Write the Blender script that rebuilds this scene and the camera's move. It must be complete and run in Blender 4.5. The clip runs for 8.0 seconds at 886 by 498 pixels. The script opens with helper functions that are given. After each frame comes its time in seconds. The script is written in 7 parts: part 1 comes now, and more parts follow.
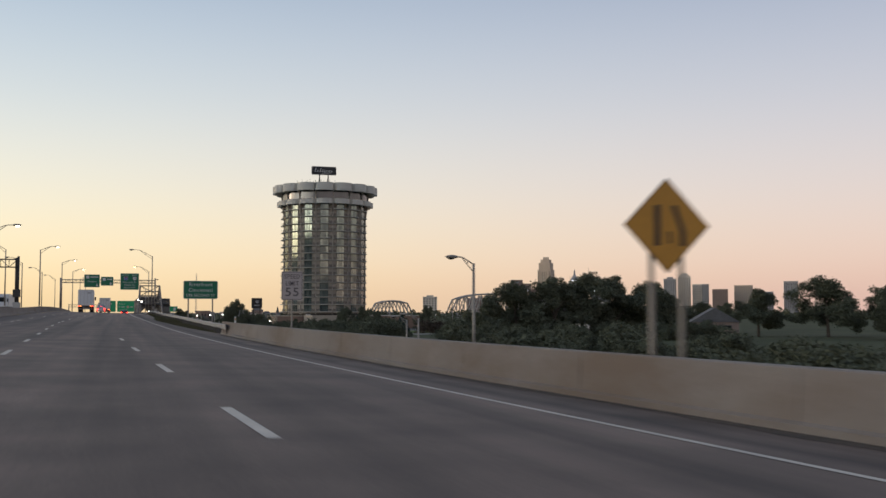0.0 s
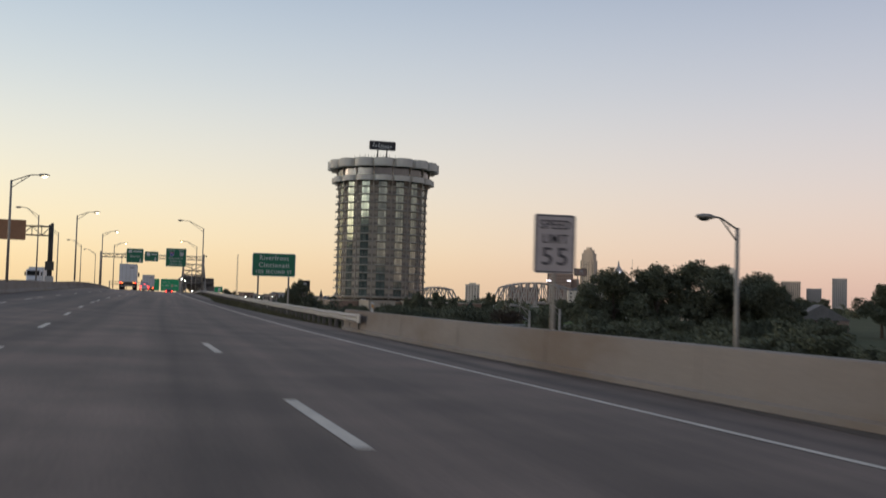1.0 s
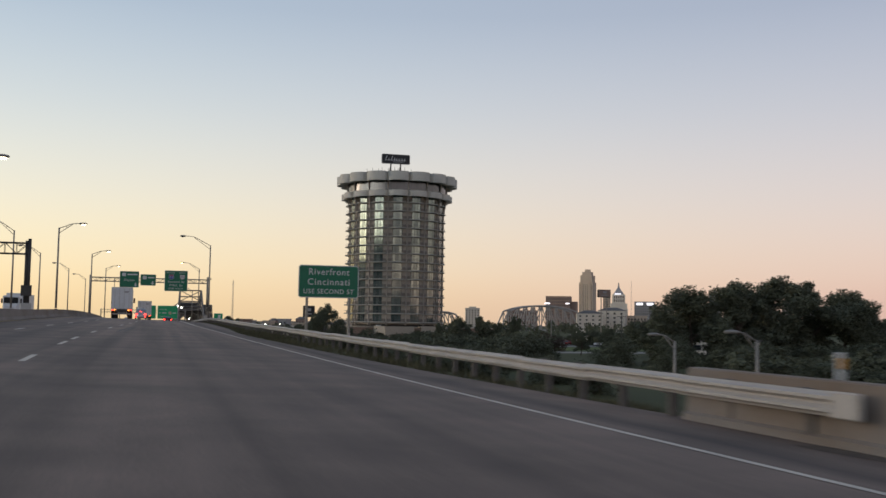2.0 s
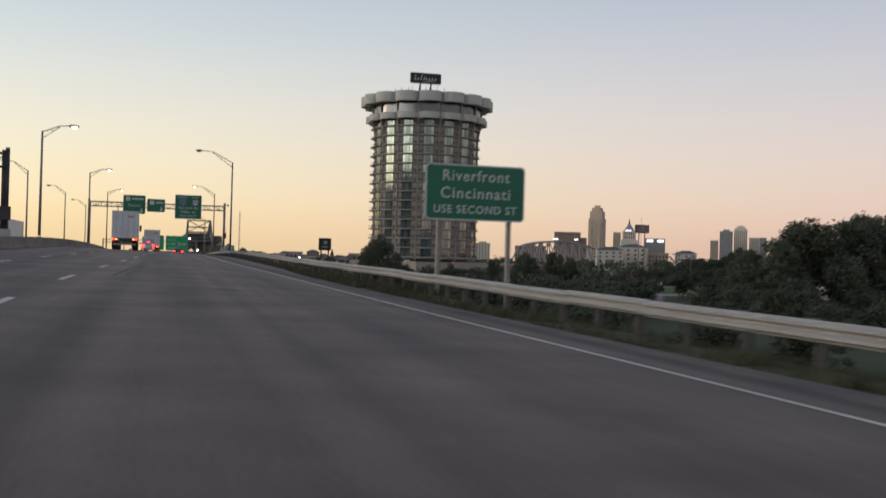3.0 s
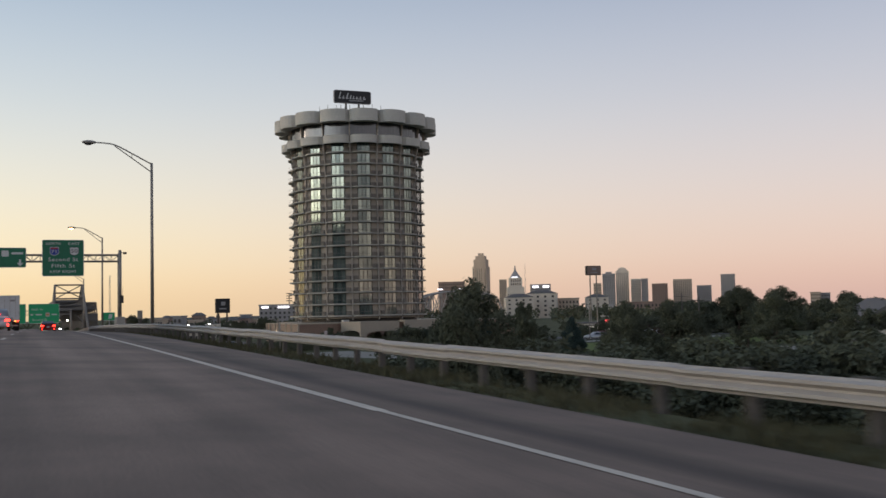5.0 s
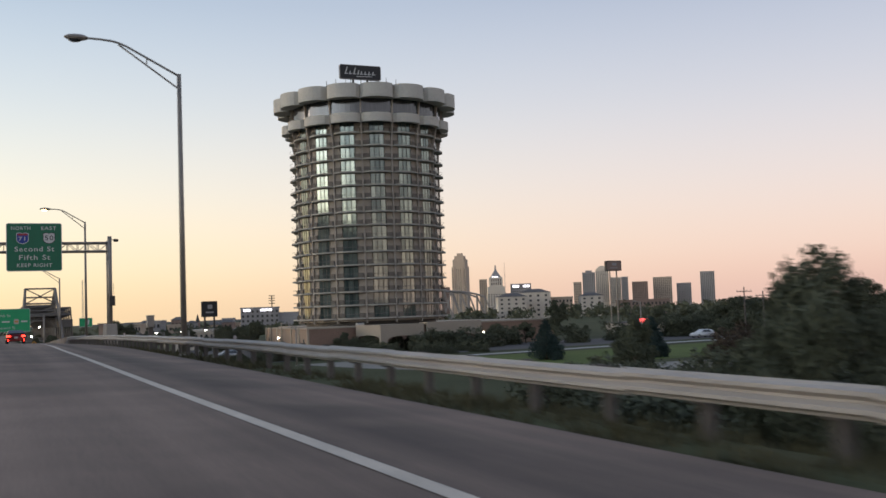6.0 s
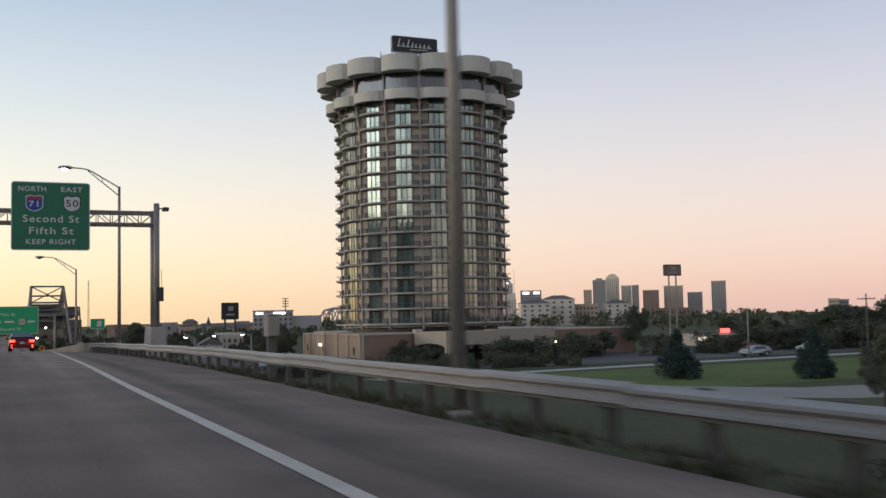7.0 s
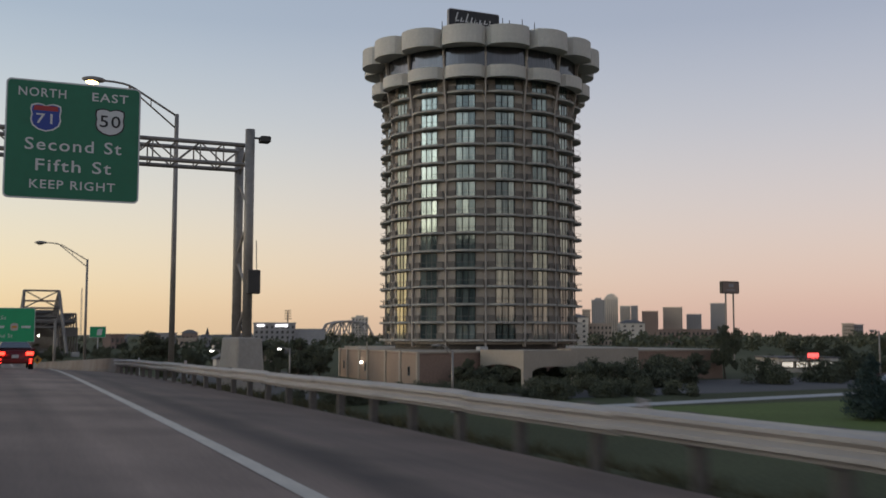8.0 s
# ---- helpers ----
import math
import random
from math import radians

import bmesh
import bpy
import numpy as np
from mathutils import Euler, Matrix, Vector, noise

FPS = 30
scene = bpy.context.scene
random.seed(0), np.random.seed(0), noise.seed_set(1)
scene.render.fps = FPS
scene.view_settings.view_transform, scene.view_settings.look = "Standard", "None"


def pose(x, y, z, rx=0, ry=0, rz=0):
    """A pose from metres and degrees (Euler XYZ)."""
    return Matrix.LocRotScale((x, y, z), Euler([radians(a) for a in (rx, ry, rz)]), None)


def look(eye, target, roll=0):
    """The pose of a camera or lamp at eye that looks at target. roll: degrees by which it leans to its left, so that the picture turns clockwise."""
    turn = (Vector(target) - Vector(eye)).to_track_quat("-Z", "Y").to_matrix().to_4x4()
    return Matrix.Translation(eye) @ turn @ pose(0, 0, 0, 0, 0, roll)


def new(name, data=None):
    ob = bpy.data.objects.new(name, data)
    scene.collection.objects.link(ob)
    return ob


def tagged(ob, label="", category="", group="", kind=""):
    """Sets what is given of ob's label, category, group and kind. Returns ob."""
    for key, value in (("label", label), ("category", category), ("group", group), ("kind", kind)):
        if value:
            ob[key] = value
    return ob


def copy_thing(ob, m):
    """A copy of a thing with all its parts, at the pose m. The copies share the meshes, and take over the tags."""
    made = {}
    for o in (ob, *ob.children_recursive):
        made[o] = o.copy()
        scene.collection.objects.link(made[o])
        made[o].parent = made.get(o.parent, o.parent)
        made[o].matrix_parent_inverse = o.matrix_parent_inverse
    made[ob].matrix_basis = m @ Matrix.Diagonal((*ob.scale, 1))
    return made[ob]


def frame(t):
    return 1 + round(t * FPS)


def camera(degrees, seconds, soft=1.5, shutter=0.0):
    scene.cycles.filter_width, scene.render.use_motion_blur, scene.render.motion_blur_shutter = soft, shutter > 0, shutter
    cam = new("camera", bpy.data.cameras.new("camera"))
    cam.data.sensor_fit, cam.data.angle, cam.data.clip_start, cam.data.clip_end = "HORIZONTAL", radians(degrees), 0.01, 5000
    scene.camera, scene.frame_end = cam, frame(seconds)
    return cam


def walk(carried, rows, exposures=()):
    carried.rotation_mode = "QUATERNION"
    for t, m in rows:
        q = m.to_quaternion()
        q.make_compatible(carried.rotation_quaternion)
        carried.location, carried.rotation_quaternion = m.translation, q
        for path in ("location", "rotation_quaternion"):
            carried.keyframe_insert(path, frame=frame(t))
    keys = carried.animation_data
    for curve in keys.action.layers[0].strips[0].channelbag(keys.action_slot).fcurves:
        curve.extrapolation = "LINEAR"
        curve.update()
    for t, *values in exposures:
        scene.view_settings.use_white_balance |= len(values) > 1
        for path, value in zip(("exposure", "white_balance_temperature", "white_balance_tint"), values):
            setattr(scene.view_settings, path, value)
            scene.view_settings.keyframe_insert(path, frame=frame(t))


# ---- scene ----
cam = camera(46.5, 8.0, soft=1.5, shutter=0.3)
PATH = [
    (0, (0.503, 0.746, 1.041), (1.099, 2.652, 1.163), -0.03),
    (0.1, (0.412, 3.427, 1.025), (1.004, 5.334, 1.151), 0.09),
    (0.2, (0.321, 6.109, 1.009), (0.907, 8.018, 1.134), 0.20),
    (0.3, (0.229, 8.792, 0.994), (0.807, 10.702, 1.115), 0.32),
    (0.4, (0.135, 11.475, 0.980), (0.706, 13.389, 1.094), 0.43),
    (0.5, (0.039, 14.160, 0.969), (0.607, 16.075, 1.076), 0.55),
    (0.6, (-0.060, 16.847, 0.960), (0.505, 18.762, 1.063), 0.75),
    (0.7, (-0.160, 19.535, 0.953), (0.407, 21.451, 1.052), 0.96),
    (0.8, (-0.261, 22.226, 0.949), (0.295, 24.145, 1.031), 1.16),
    (0.9, (-0.360, 24.919, 0.946), (0.177, 26.844, 1.018), 1.37),
    (1, (-0.457, 27.615, 0.945), (0.069, 29.543, 1.042), 1.57),
    (1.1, (-0.551, 30.314, 0.945), (-0.005, 32.234, 1.060), 1.42),
    (1.2, (-0.641, 33.015, 0.947), (-0.083, 34.933, 1.058), 1.27),
    (1.3, (-0.730, 35.719, 0.950), (-0.191, 37.643, 1.046), 1.11),
    (1.4, (-0.817, 38.426, 0.957), (-0.287, 40.353, 1.037), 0.96),
    (1.5, (-0.904, 41.136, 0.969), (-0.368, 43.060, 1.067), 0.81),
    (1.7, (-1.078, 46.566, 1.007), (-0.535, 48.485, 1.156), 0.82),
    (2.8, (-1.860, 76.788, 1.112), (-1.352, 78.721, 1.173), 1.41),
    (3, (-1.942, 82.319, 1.142), (-1.410, 84.247, 1.159), 1.59),
    (3.1, (-1.980, 85.087, 1.159), (-1.474, 87.022, 1.154), 1.78),
    (3.2, (-2.018, 87.858, 1.177), (-1.547, 89.801, 1.171), 1.96),
    (3.3, (-2.052, 90.631, 1.198), (-1.579, 92.574, 1.204), 2.15),
    (3.4, (-2.084, 93.407, 1.220), (-1.598, 95.346, 1.244), 2.33),
    (3.5, (-2.111, 96.186, 1.246), (-1.620, 98.125, 1.275), 2.52),
    (3.6, (-2.133, 98.969, 1.275), (-1.636, 100.906, 1.306), 2.50),
    (3.7, (-2.150, 101.755, 1.306), (-1.641, 103.689, 1.345), 2.48),
    (3.8, (-2.162, 104.545, 1.338), (-1.652, 106.478, 1.395), 2.47),
    (3.9, (-2.169, 107.338, 1.369), (-1.665, 109.271, 1.451), 2.45),
    (4, (-2.171, 110.133, 1.398), (-1.660, 112.064, 1.504), 2.43),
    (4.1, (-2.164, 112.931, 1.425), (-1.627, 114.853, 1.556), 1.89),
    (4.2, (-2.145, 115.730, 1.449), (-1.568, 117.640, 1.585), 1.35),
    (4.3, (-2.117, 118.531, 1.474), (-1.527, 120.437, 1.603), 0.82),
    (4.4, (-2.083, 121.332, 1.500), (-1.492, 123.239, 1.623), 0.28),
    (4.5, (-2.044, 124.133, 1.529), (-1.440, 126.036, 1.652), -0.26),
    (4.7, (-1.950, 129.737, 1.594), (-1.251, 131.606, 1.728), -0.30),
    (5.8, (-0.859, 160.497, 1.840), (-0.059, 162.327, 1.945), -1.85),
    (6, (-0.747, 165.986, 1.911), (0.058, 167.813, 2.032), -2.00),
    (6.1, (-0.701, 168.723, 1.939), (0.098, 170.551, 2.071), -1.90),
    (6.2, (-0.658, 171.456, 1.961), (0.138, 173.285, 2.099), -1.80),
    (6.3, (-0.617, 174.184, 1.977), (0.176, 176.015, 2.119), -1.71),
    (6.4, (-0.577, 176.908, 1.991), (0.213, 178.740, 2.132), -1.61),
    (6.5, (-0.538, 179.625, 2.004), (0.253, 181.456, 2.140), -1.51),
    (6.6, (-0.499, 182.335, 2.017), (0.291, 184.168, 2.157), -1.44),
    (6.7, (-0.460, 185.040, 2.029), (0.332, 186.871, 2.168), -1.37),
    (6.8, (-0.420, 187.739, 2.039), (0.373, 189.570, 2.178), -1.31),
    (6.9, (-0.379, 190.434, 2.046), (0.413, 192.265, 2.185), -1.24),
    (7, (-0.338, 193.125, 2.049), (0.459, 194.955, 2.182), -1.17),
    (7.1, (-0.296, 195.813, 2.049), (0.502, 197.642, 2.183), -1.07),
    (7.2, (-0.253, 198.499, 2.049), (0.546, 200.328, 2.180), -0.97),
    (7.3, (-0.209, 201.181, 2.049), (0.591, 203.010, 2.174), -0.88),
    (7.4, (-0.165, 203.861, 2.048), (0.632, 205.691, 2.169), -0.78),
    (7.5, (-0.121, 206.537, 2.047), (0.673, 208.369, 2.165), -0.68),
    (7.6, (-0.076, 209.210, 2.042), (0.714, 211.043, 2.163), -0.52),
    (7.7, (-0.031, 211.880, 2.029), (0.757, 213.713, 2.154), -0.36),
    (7.8, (0.014, 214.548, 2.011), (0.804, 216.380, 2.143), -0.21),
    (7.9, (0.059, 217.214, 1.989), (0.854, 219.044, 2.130), -0.05),
    (8, (0.104, 219.880, 1.965), (0.911, 221.702, 2.130), 0.11),
]
walk(cam, [(t, look(eye, target, roll)) for t, eye, target, roll in PATH],
     exposures=[(0.0, 0.0), (0.5, -0.12), (1.0, -0.05), (3.0, -0.05), (4.5, -0.12), (5.8, 0.16), (7.4, 0.18), (8.0, -0.18)])

# ---------------------------------------------------------------- light
SKY_WEST = -62.0          # bearing of the set sun, degrees from +y, to the left
world = bpy.data.worlds.new("world")
scene.world = world
world.use_nodes = True
wn, wl = world.node_tree.nodes, world.node_tree.links
bg = wn["Background"]
sky = wn.new("ShaderNodeTexSky")
sky.sky_type = "NISHITA"
sky.sun_disc = False
sky.sun_elevation = radians(2.0)
sky.sun_rotation = radians(SKY_WEST)
sky.altitude = 150
sky.dust_density = 1.5

# twilight colours by height above the horizon, warmer towards the set sun
TWILIGHT_WEST = [(0.0, (0.95, 0.72, 0.38)), (0.05, (0.96, 0.82, 0.55)), (0.12, (0.85, 0.81, 0.70)), (0.20, (0.63, 0.69, 0.73)), (0.29, (0.43, 0.53, 0.66)), (0.6, (0.22, 0.31, 0.47)), (1.0, (0.13, 0.20, 0.35))]
TWILIGHT_EAST = [(0.0, (0.72, 0.47, 0.41)), (0.05, (0.79, 0.59, 0.54)), (0.12, (0.73, 0.63, 0.64)), (0.20, (0.57, 0.57, 0.65)), (0.29, (0.41, 0.45, 0.58)), (0.6, (0.22, 0.28, 0.42)), (1.0, (0.13, 0.19, 0.33))]
wt = wn.new("ShaderNodeTexCoord")
sep = wn.new("ShaderNodeSeparateXYZ")
wl.new(wt.outputs["Generated"], sep.inputs[0])


def sky_ramp(stops):
    r = wn.new("ShaderNodeValToRGB")
    r.color_ramp.interpolation = "B_SPLINE"
    el = r.color_ramp.elements
    while len(el) < len(stops):
        el.new(0.5)
    for e, (p, c) in zip(el, stops):
        e.position, e.color = p, (*c, 1)
    wl.new(sep.outputs["Z"], r.inputs[0])
    return r.outputs[0]


toward = wn.new("ShaderNodeVectorMath")
toward.operation = "DOT_PRODUCT"
toward.inputs[1].default_value = (math.sin(radians(SKY_WEST)), math.cos(radians(SKY_WEST)), 0)
wl.new(wt.outputs["Generated"], toward.inputs[0])
side = wn.new("ShaderNodeMapRange")
side.interpolation_type = "SMOOTHSTEP"
side.inputs["From Min"].default_value = -0.35
side.inputs["From Max"].default_value = 0.75
wl.new(toward.outputs["Value"], side.inputs["Value"])
glow = wn.new("ShaderNodeMix")
glow.data_type = "RGBA"
wl.new(side.outputs["Result"], glow.inputs["Factor"])
wl.new(sky_ramp(TWILIGHT_EAST), glow.inputs["A"])
wl.new(sky_ramp(TWILIGHT_WEST), glow.inputs["B"])
# the brightest part of the afterglow, low over the set sun


def sky_range(socket, lo, hi, a, b):
    r = wn.new("ShaderNodeMapRange")
    r.interpolation_type = "SMOOTHSTEP"
    for key, v in (("From Min", lo), ("From Max", hi), ("To Min", a), ("To Max", b)):
        r.inputs[key].default_value = v
    wl.new(socket, r.inputs["Value"])
    return r.outputs["Result"]


GLOW_AT = radians(-92)
core = wn.new("ShaderNodeVectorMath")
core.operation = "DOT_PRODUCT"
core.inputs[1].default_value = (math.sin(GLOW_AT), math.cos(GLOW_AT), 0)
wl.new(wt.outputs["Generated"], core.inputs[0])
low_sky = wn.new("ShaderNodeMath")
low_sky.operation = "MULTIPLY_ADD"
low_sky.inputs[2].default_value = 1.0
wl.new(sky_range(core.outputs["Value"], 0.55, 0.98, 0.0, 4.2), low_sky.inputs[0])
wl.new(sky_range(sep.outputs["Z"], 0.06, 0.45, 1.0, 0.0), low_sky.inputs[1])
bright = wn.new("ShaderNodeVectorMath")
bright.operation = "SCALE"
wl.new(glow.outputs["Result"], bright.inputs[0])
wl.new(low_sky.outputs[0], bright.inputs["Scale"])
whole = wn.new("ShaderNodeMix")
whole.data_type = "RGBA"
whole.inputs["Factor"].default_value = 0.08
wl.new(bright.outputs[0], whole.inputs["A"])
wl.new(sky.outputs[0], whole.inputs["B"])
wl.new(whole.outputs["Result"], bg.inputs[0])
bg.inputs[1].default_value = 1.0

sun = new("sun", bpy.data.lights.new("sun", "SUN"))
sun.data.energy = 0.3
sun.data.angle = radians(15)
sun.data.color = (1.0, 0.80, 0.60)
sd = Vector((math.sin(radians(SKY_WEST)) * math.cos(radians(4)), math.cos(radians(SKY_WEST)) * math.cos(radians(4)), math.sin(radians(4))))
sun.matrix_world = Matrix.Translation((-40, 0, 60)) @ sd.to_track_quat("Z", "Y").to_matrix().to_4x4()

# ---------------------------------------------------------------- materials


def material(name, color, rough=0.8, metal=0.0, spread=0.25, grain=20.0, stain=0.6, bump=0.2, bump_scale=None, tint=None, spec=0.5, vary=0.0, island=0.0):
    """Painted or raw surface: fine grain and broad stains of the base colour, with a little relief."""
    m = bpy.data.materials.new(name)
    m.use_nodes = True
    n, l = m.node_tree.nodes, m.node_tree.links
    p = n["Principled BSDF"]
    p.inputs["Roughness"].default_value = rough
    p.inputs["Metallic"].default_value = metal
    p.inputs["Specular IOR Level"].default_value = spec
    tc = n.new("ShaderNodeTexCoord")
    a = n.new("ShaderNodeTexNoise")
    a.inputs["Scale"].default_value = grain
    a.inputs["Detail"].default_value = 4
    b = n.new("ShaderNodeTexNoise")
    b.inputs["Scale"].default_value = stain
    b.inputs["Detail"].default_value = 5
    for t in (a, b):
        l.new(tc.outputs["Object"], t.inputs["Vector"])
    mix = n.new("ShaderNodeMath")
    mix.operation = "ADD"
    l.new(a.outputs["Fac"], mix.inputs[0])
    l.new(b.outputs["Fac"], mix.inputs[1])
    last = mix.outputs[0]
    if vary:
        oi = n.new("ShaderNodeObjectInfo")
        s = n.new("ShaderNodeMath")
        s.operation = "MULTIPLY_ADD"
        s.inputs[1].default_value = vary
        l.new(oi.outputs["Random"], s.inputs[0])
        l.new(last, s.inputs[2])
        last = s.outputs[0]
    if island:
        ge = n.new("ShaderNodeNewGeometry")
        s = n.new("ShaderNodeMath")
        s.operation = "MULTIPLY_ADD"
        s.inputs[1].default_value = island
        l.new(ge.outputs["Random Per Island"], s.inputs[0])
        l.new(last, s.inputs[2])
        last = s.outputs[0]
    ramp = n.new("ShaderNodeMapRange")
    ramp.inputs["From Min"].default_value = 0.55
    ramp.inputs["From Max"].default_value = 1.45 + vary + island
    l.new(last, ramp.inputs["Value"])
    mc = n.new("ShaderNodeMix")
    mc.data_type = "RGBA"
    c = Vector(color)
    dark = c * (1 - spread)
    light = Vector(tint) if tint else c * (1 + spread)
    mc.inputs["A"].default_value = (*dark, 1)
    mc.inputs["B"].default_value = (*light, 1)
    l.new(ramp.outputs["Result"], mc.inputs["Factor"])
    l.new(mc.outputs["Result"], p.inputs["Base Color"])
    if bump:
        bn = n.new("ShaderNodeBump")
        bn.inputs["Strength"].default_value = bump
        bn.inputs["Distance"].default_value = 0.02
        if bump_scale:
            d = n.new("ShaderNodeTexNoise")
            d.inputs["Scale"].default_value = bump_scale
            d.inputs["Detail"].default_value = 3
            l.new(tc.outputs["Object"], d.inputs["Vector"])
            l.new(d.outputs["Fac"], bn.inputs["Height"])
        else:
            l.new(a.outputs["Fac"], bn.inputs["Height"])
        l.new(bn.outputs["Normal"], p.inputs["Normal"])
    return m


def stained(m, color, amount, scale):
    """Lays blotches and streaks of old dirt over a material's colour."""
    n, l = m.node_tree.nodes, m.node_tree.links
    p = n["Principled BSDF"]
    src = p.inputs["Base Color"].links[0].from_socket
    tc = n.new("ShaderNodeTexCoord")
    mp = n.new("ShaderNodeMapping")
    mp.inputs["Scale"].default_value = scale
    l.new(tc.outputs["Object"], mp.inputs["Vector"])
    t = n.new("ShaderNodeTexNoise")
    t.inputs["Scale"].default_value = 1.0
    t.inputs["Detail"].default_value = 7
    t.inputs["Roughness"].default_value = 0.62
    l.new(mp.outputs[0], t.inputs["Vector"])
    r = n.new("ShaderNodeMapRange")
    r.interpolation_type = "SMOOTHSTEP"
    for key, v in (("From Min", 0.41), ("From Max", 0.66), ("To Max", amount)):
        r.inputs[key].default_value = v
    l.new(t.outputs["Fac"], r.inputs["Value"])
    mc = n.new("ShaderNodeMix")
    mc.data_type = "RGBA"
    mc.inputs["B"].default_value = (*color, 1)
    l.new(src, mc.inputs["A"])
    l.new(r.outputs["Result"], mc.inputs["Factor"])
    l.new(mc.outputs["Result"], p.inputs["Base Color"])
    return m


def glowing(name, color, strength):
    m = bpy.data.materials.new(name)
    m.use_nodes = True
    p = m.node_tree.nodes["Principled BSDF"]
    p.inputs["Base Color"].default_value = (*color, 1)
    p.inputs["Emission Color"].default_value = (*color, 1)
    p.inputs["Emission Strength"].default_value = strength
    return m


def window_glass(name, color, rough=0.04, coat=None, metal=0.0):
    """Dark glass; with coat, sun-coated panes that mirror the sky, each with its own curtain tone."""
    m = bpy.data.materials.new(name)
    m.use_nodes = True
    n, l = m.node_tree.nodes, m.node_tree.links
    p = n["Principled BSDF"]
    p.inputs["Roughness"].default_value = rough
    p.inputs["IOR"].default_value = 1.9
    p.inputs["Metallic"].default_value = metal
    p.inputs["Base Color"].default_value = (*color, 1)
    if coat:
        oi = n.new("ShaderNodeObjectInfo")
        mc = n.new("ShaderNodeMix")
        mc.data_type = "RGBA"
        mc.inputs["A"].default_value = (*color, 1)
        mc.inputs["B"].default_value = (*coat, 1)
        # upright folds of the curtain behind each pane
        gp = n.new("ShaderNodeTexCoord")
        fm = n.new("ShaderNodeMapping")
        fm.inputs["Scale"].default_value = (5.5, 5.5, 0.25)
        l.new(gp.outputs["Object"], fm.inputs["Vector"])
        fold = n.new("ShaderNodeTexNoise")
        fold.noise_dimensions = "4D"
        fold.inputs["Scale"].default_value = 1.0
        fold.inputs["Detail"].default_value = 2
        l.new(fm.outputs[0], fold.inputs["Vector"])
        far_apart = n.new("ShaderNodeMath")
        far_apart.operation = "MULTIPLY"
        far_apart.inputs[1].default_value = 90.0
        l.new(oi.outputs["Random"], far_apart.inputs[0])
        l.new(far_apart.outputs[0], fold.inputs["W"])
        spread = n.new("ShaderNodeMapRange")
        for key, v in (("From Min", 0.3), ("From Max", 0.7), ("To Min", -0.45), ("To Max", 0.45)):
            spread.inputs[key].default_value = v
        l.new(fold.outputs["Fac"], spread.inputs["Value"])
        both = n.new("ShaderNodeMath")
        both.operation = "ADD"
        both.use_clamp = True
        l.new(oi.outputs["Random"], both.inputs[0])
        l.new(spread.outputs["Result"], both.inputs[1])
        l.new(both.outputs[0], mc.inputs["Factor"])
        l.new(mc.outputs["Result"], p.inputs["Base Color"])
        tc = n.new("ShaderNodeTexCoord")
        wv = n.new("ShaderNodeTexNoise")
        wv.inputs["Scale"].default_value = 1.3
        l.new(tc.outputs["Object"], wv.inputs["Vector"])
        bn = n.new("ShaderNodeBump")
        bn.inputs["Strength"].default_value = 0.06
        bn.inputs["Distance"].default_value = 0.05
        l.new(wv.outputs["Fac"], bn.inputs["Height"])
        l.new(bn.outputs["Normal"], p.inputs["Normal"])
    return m


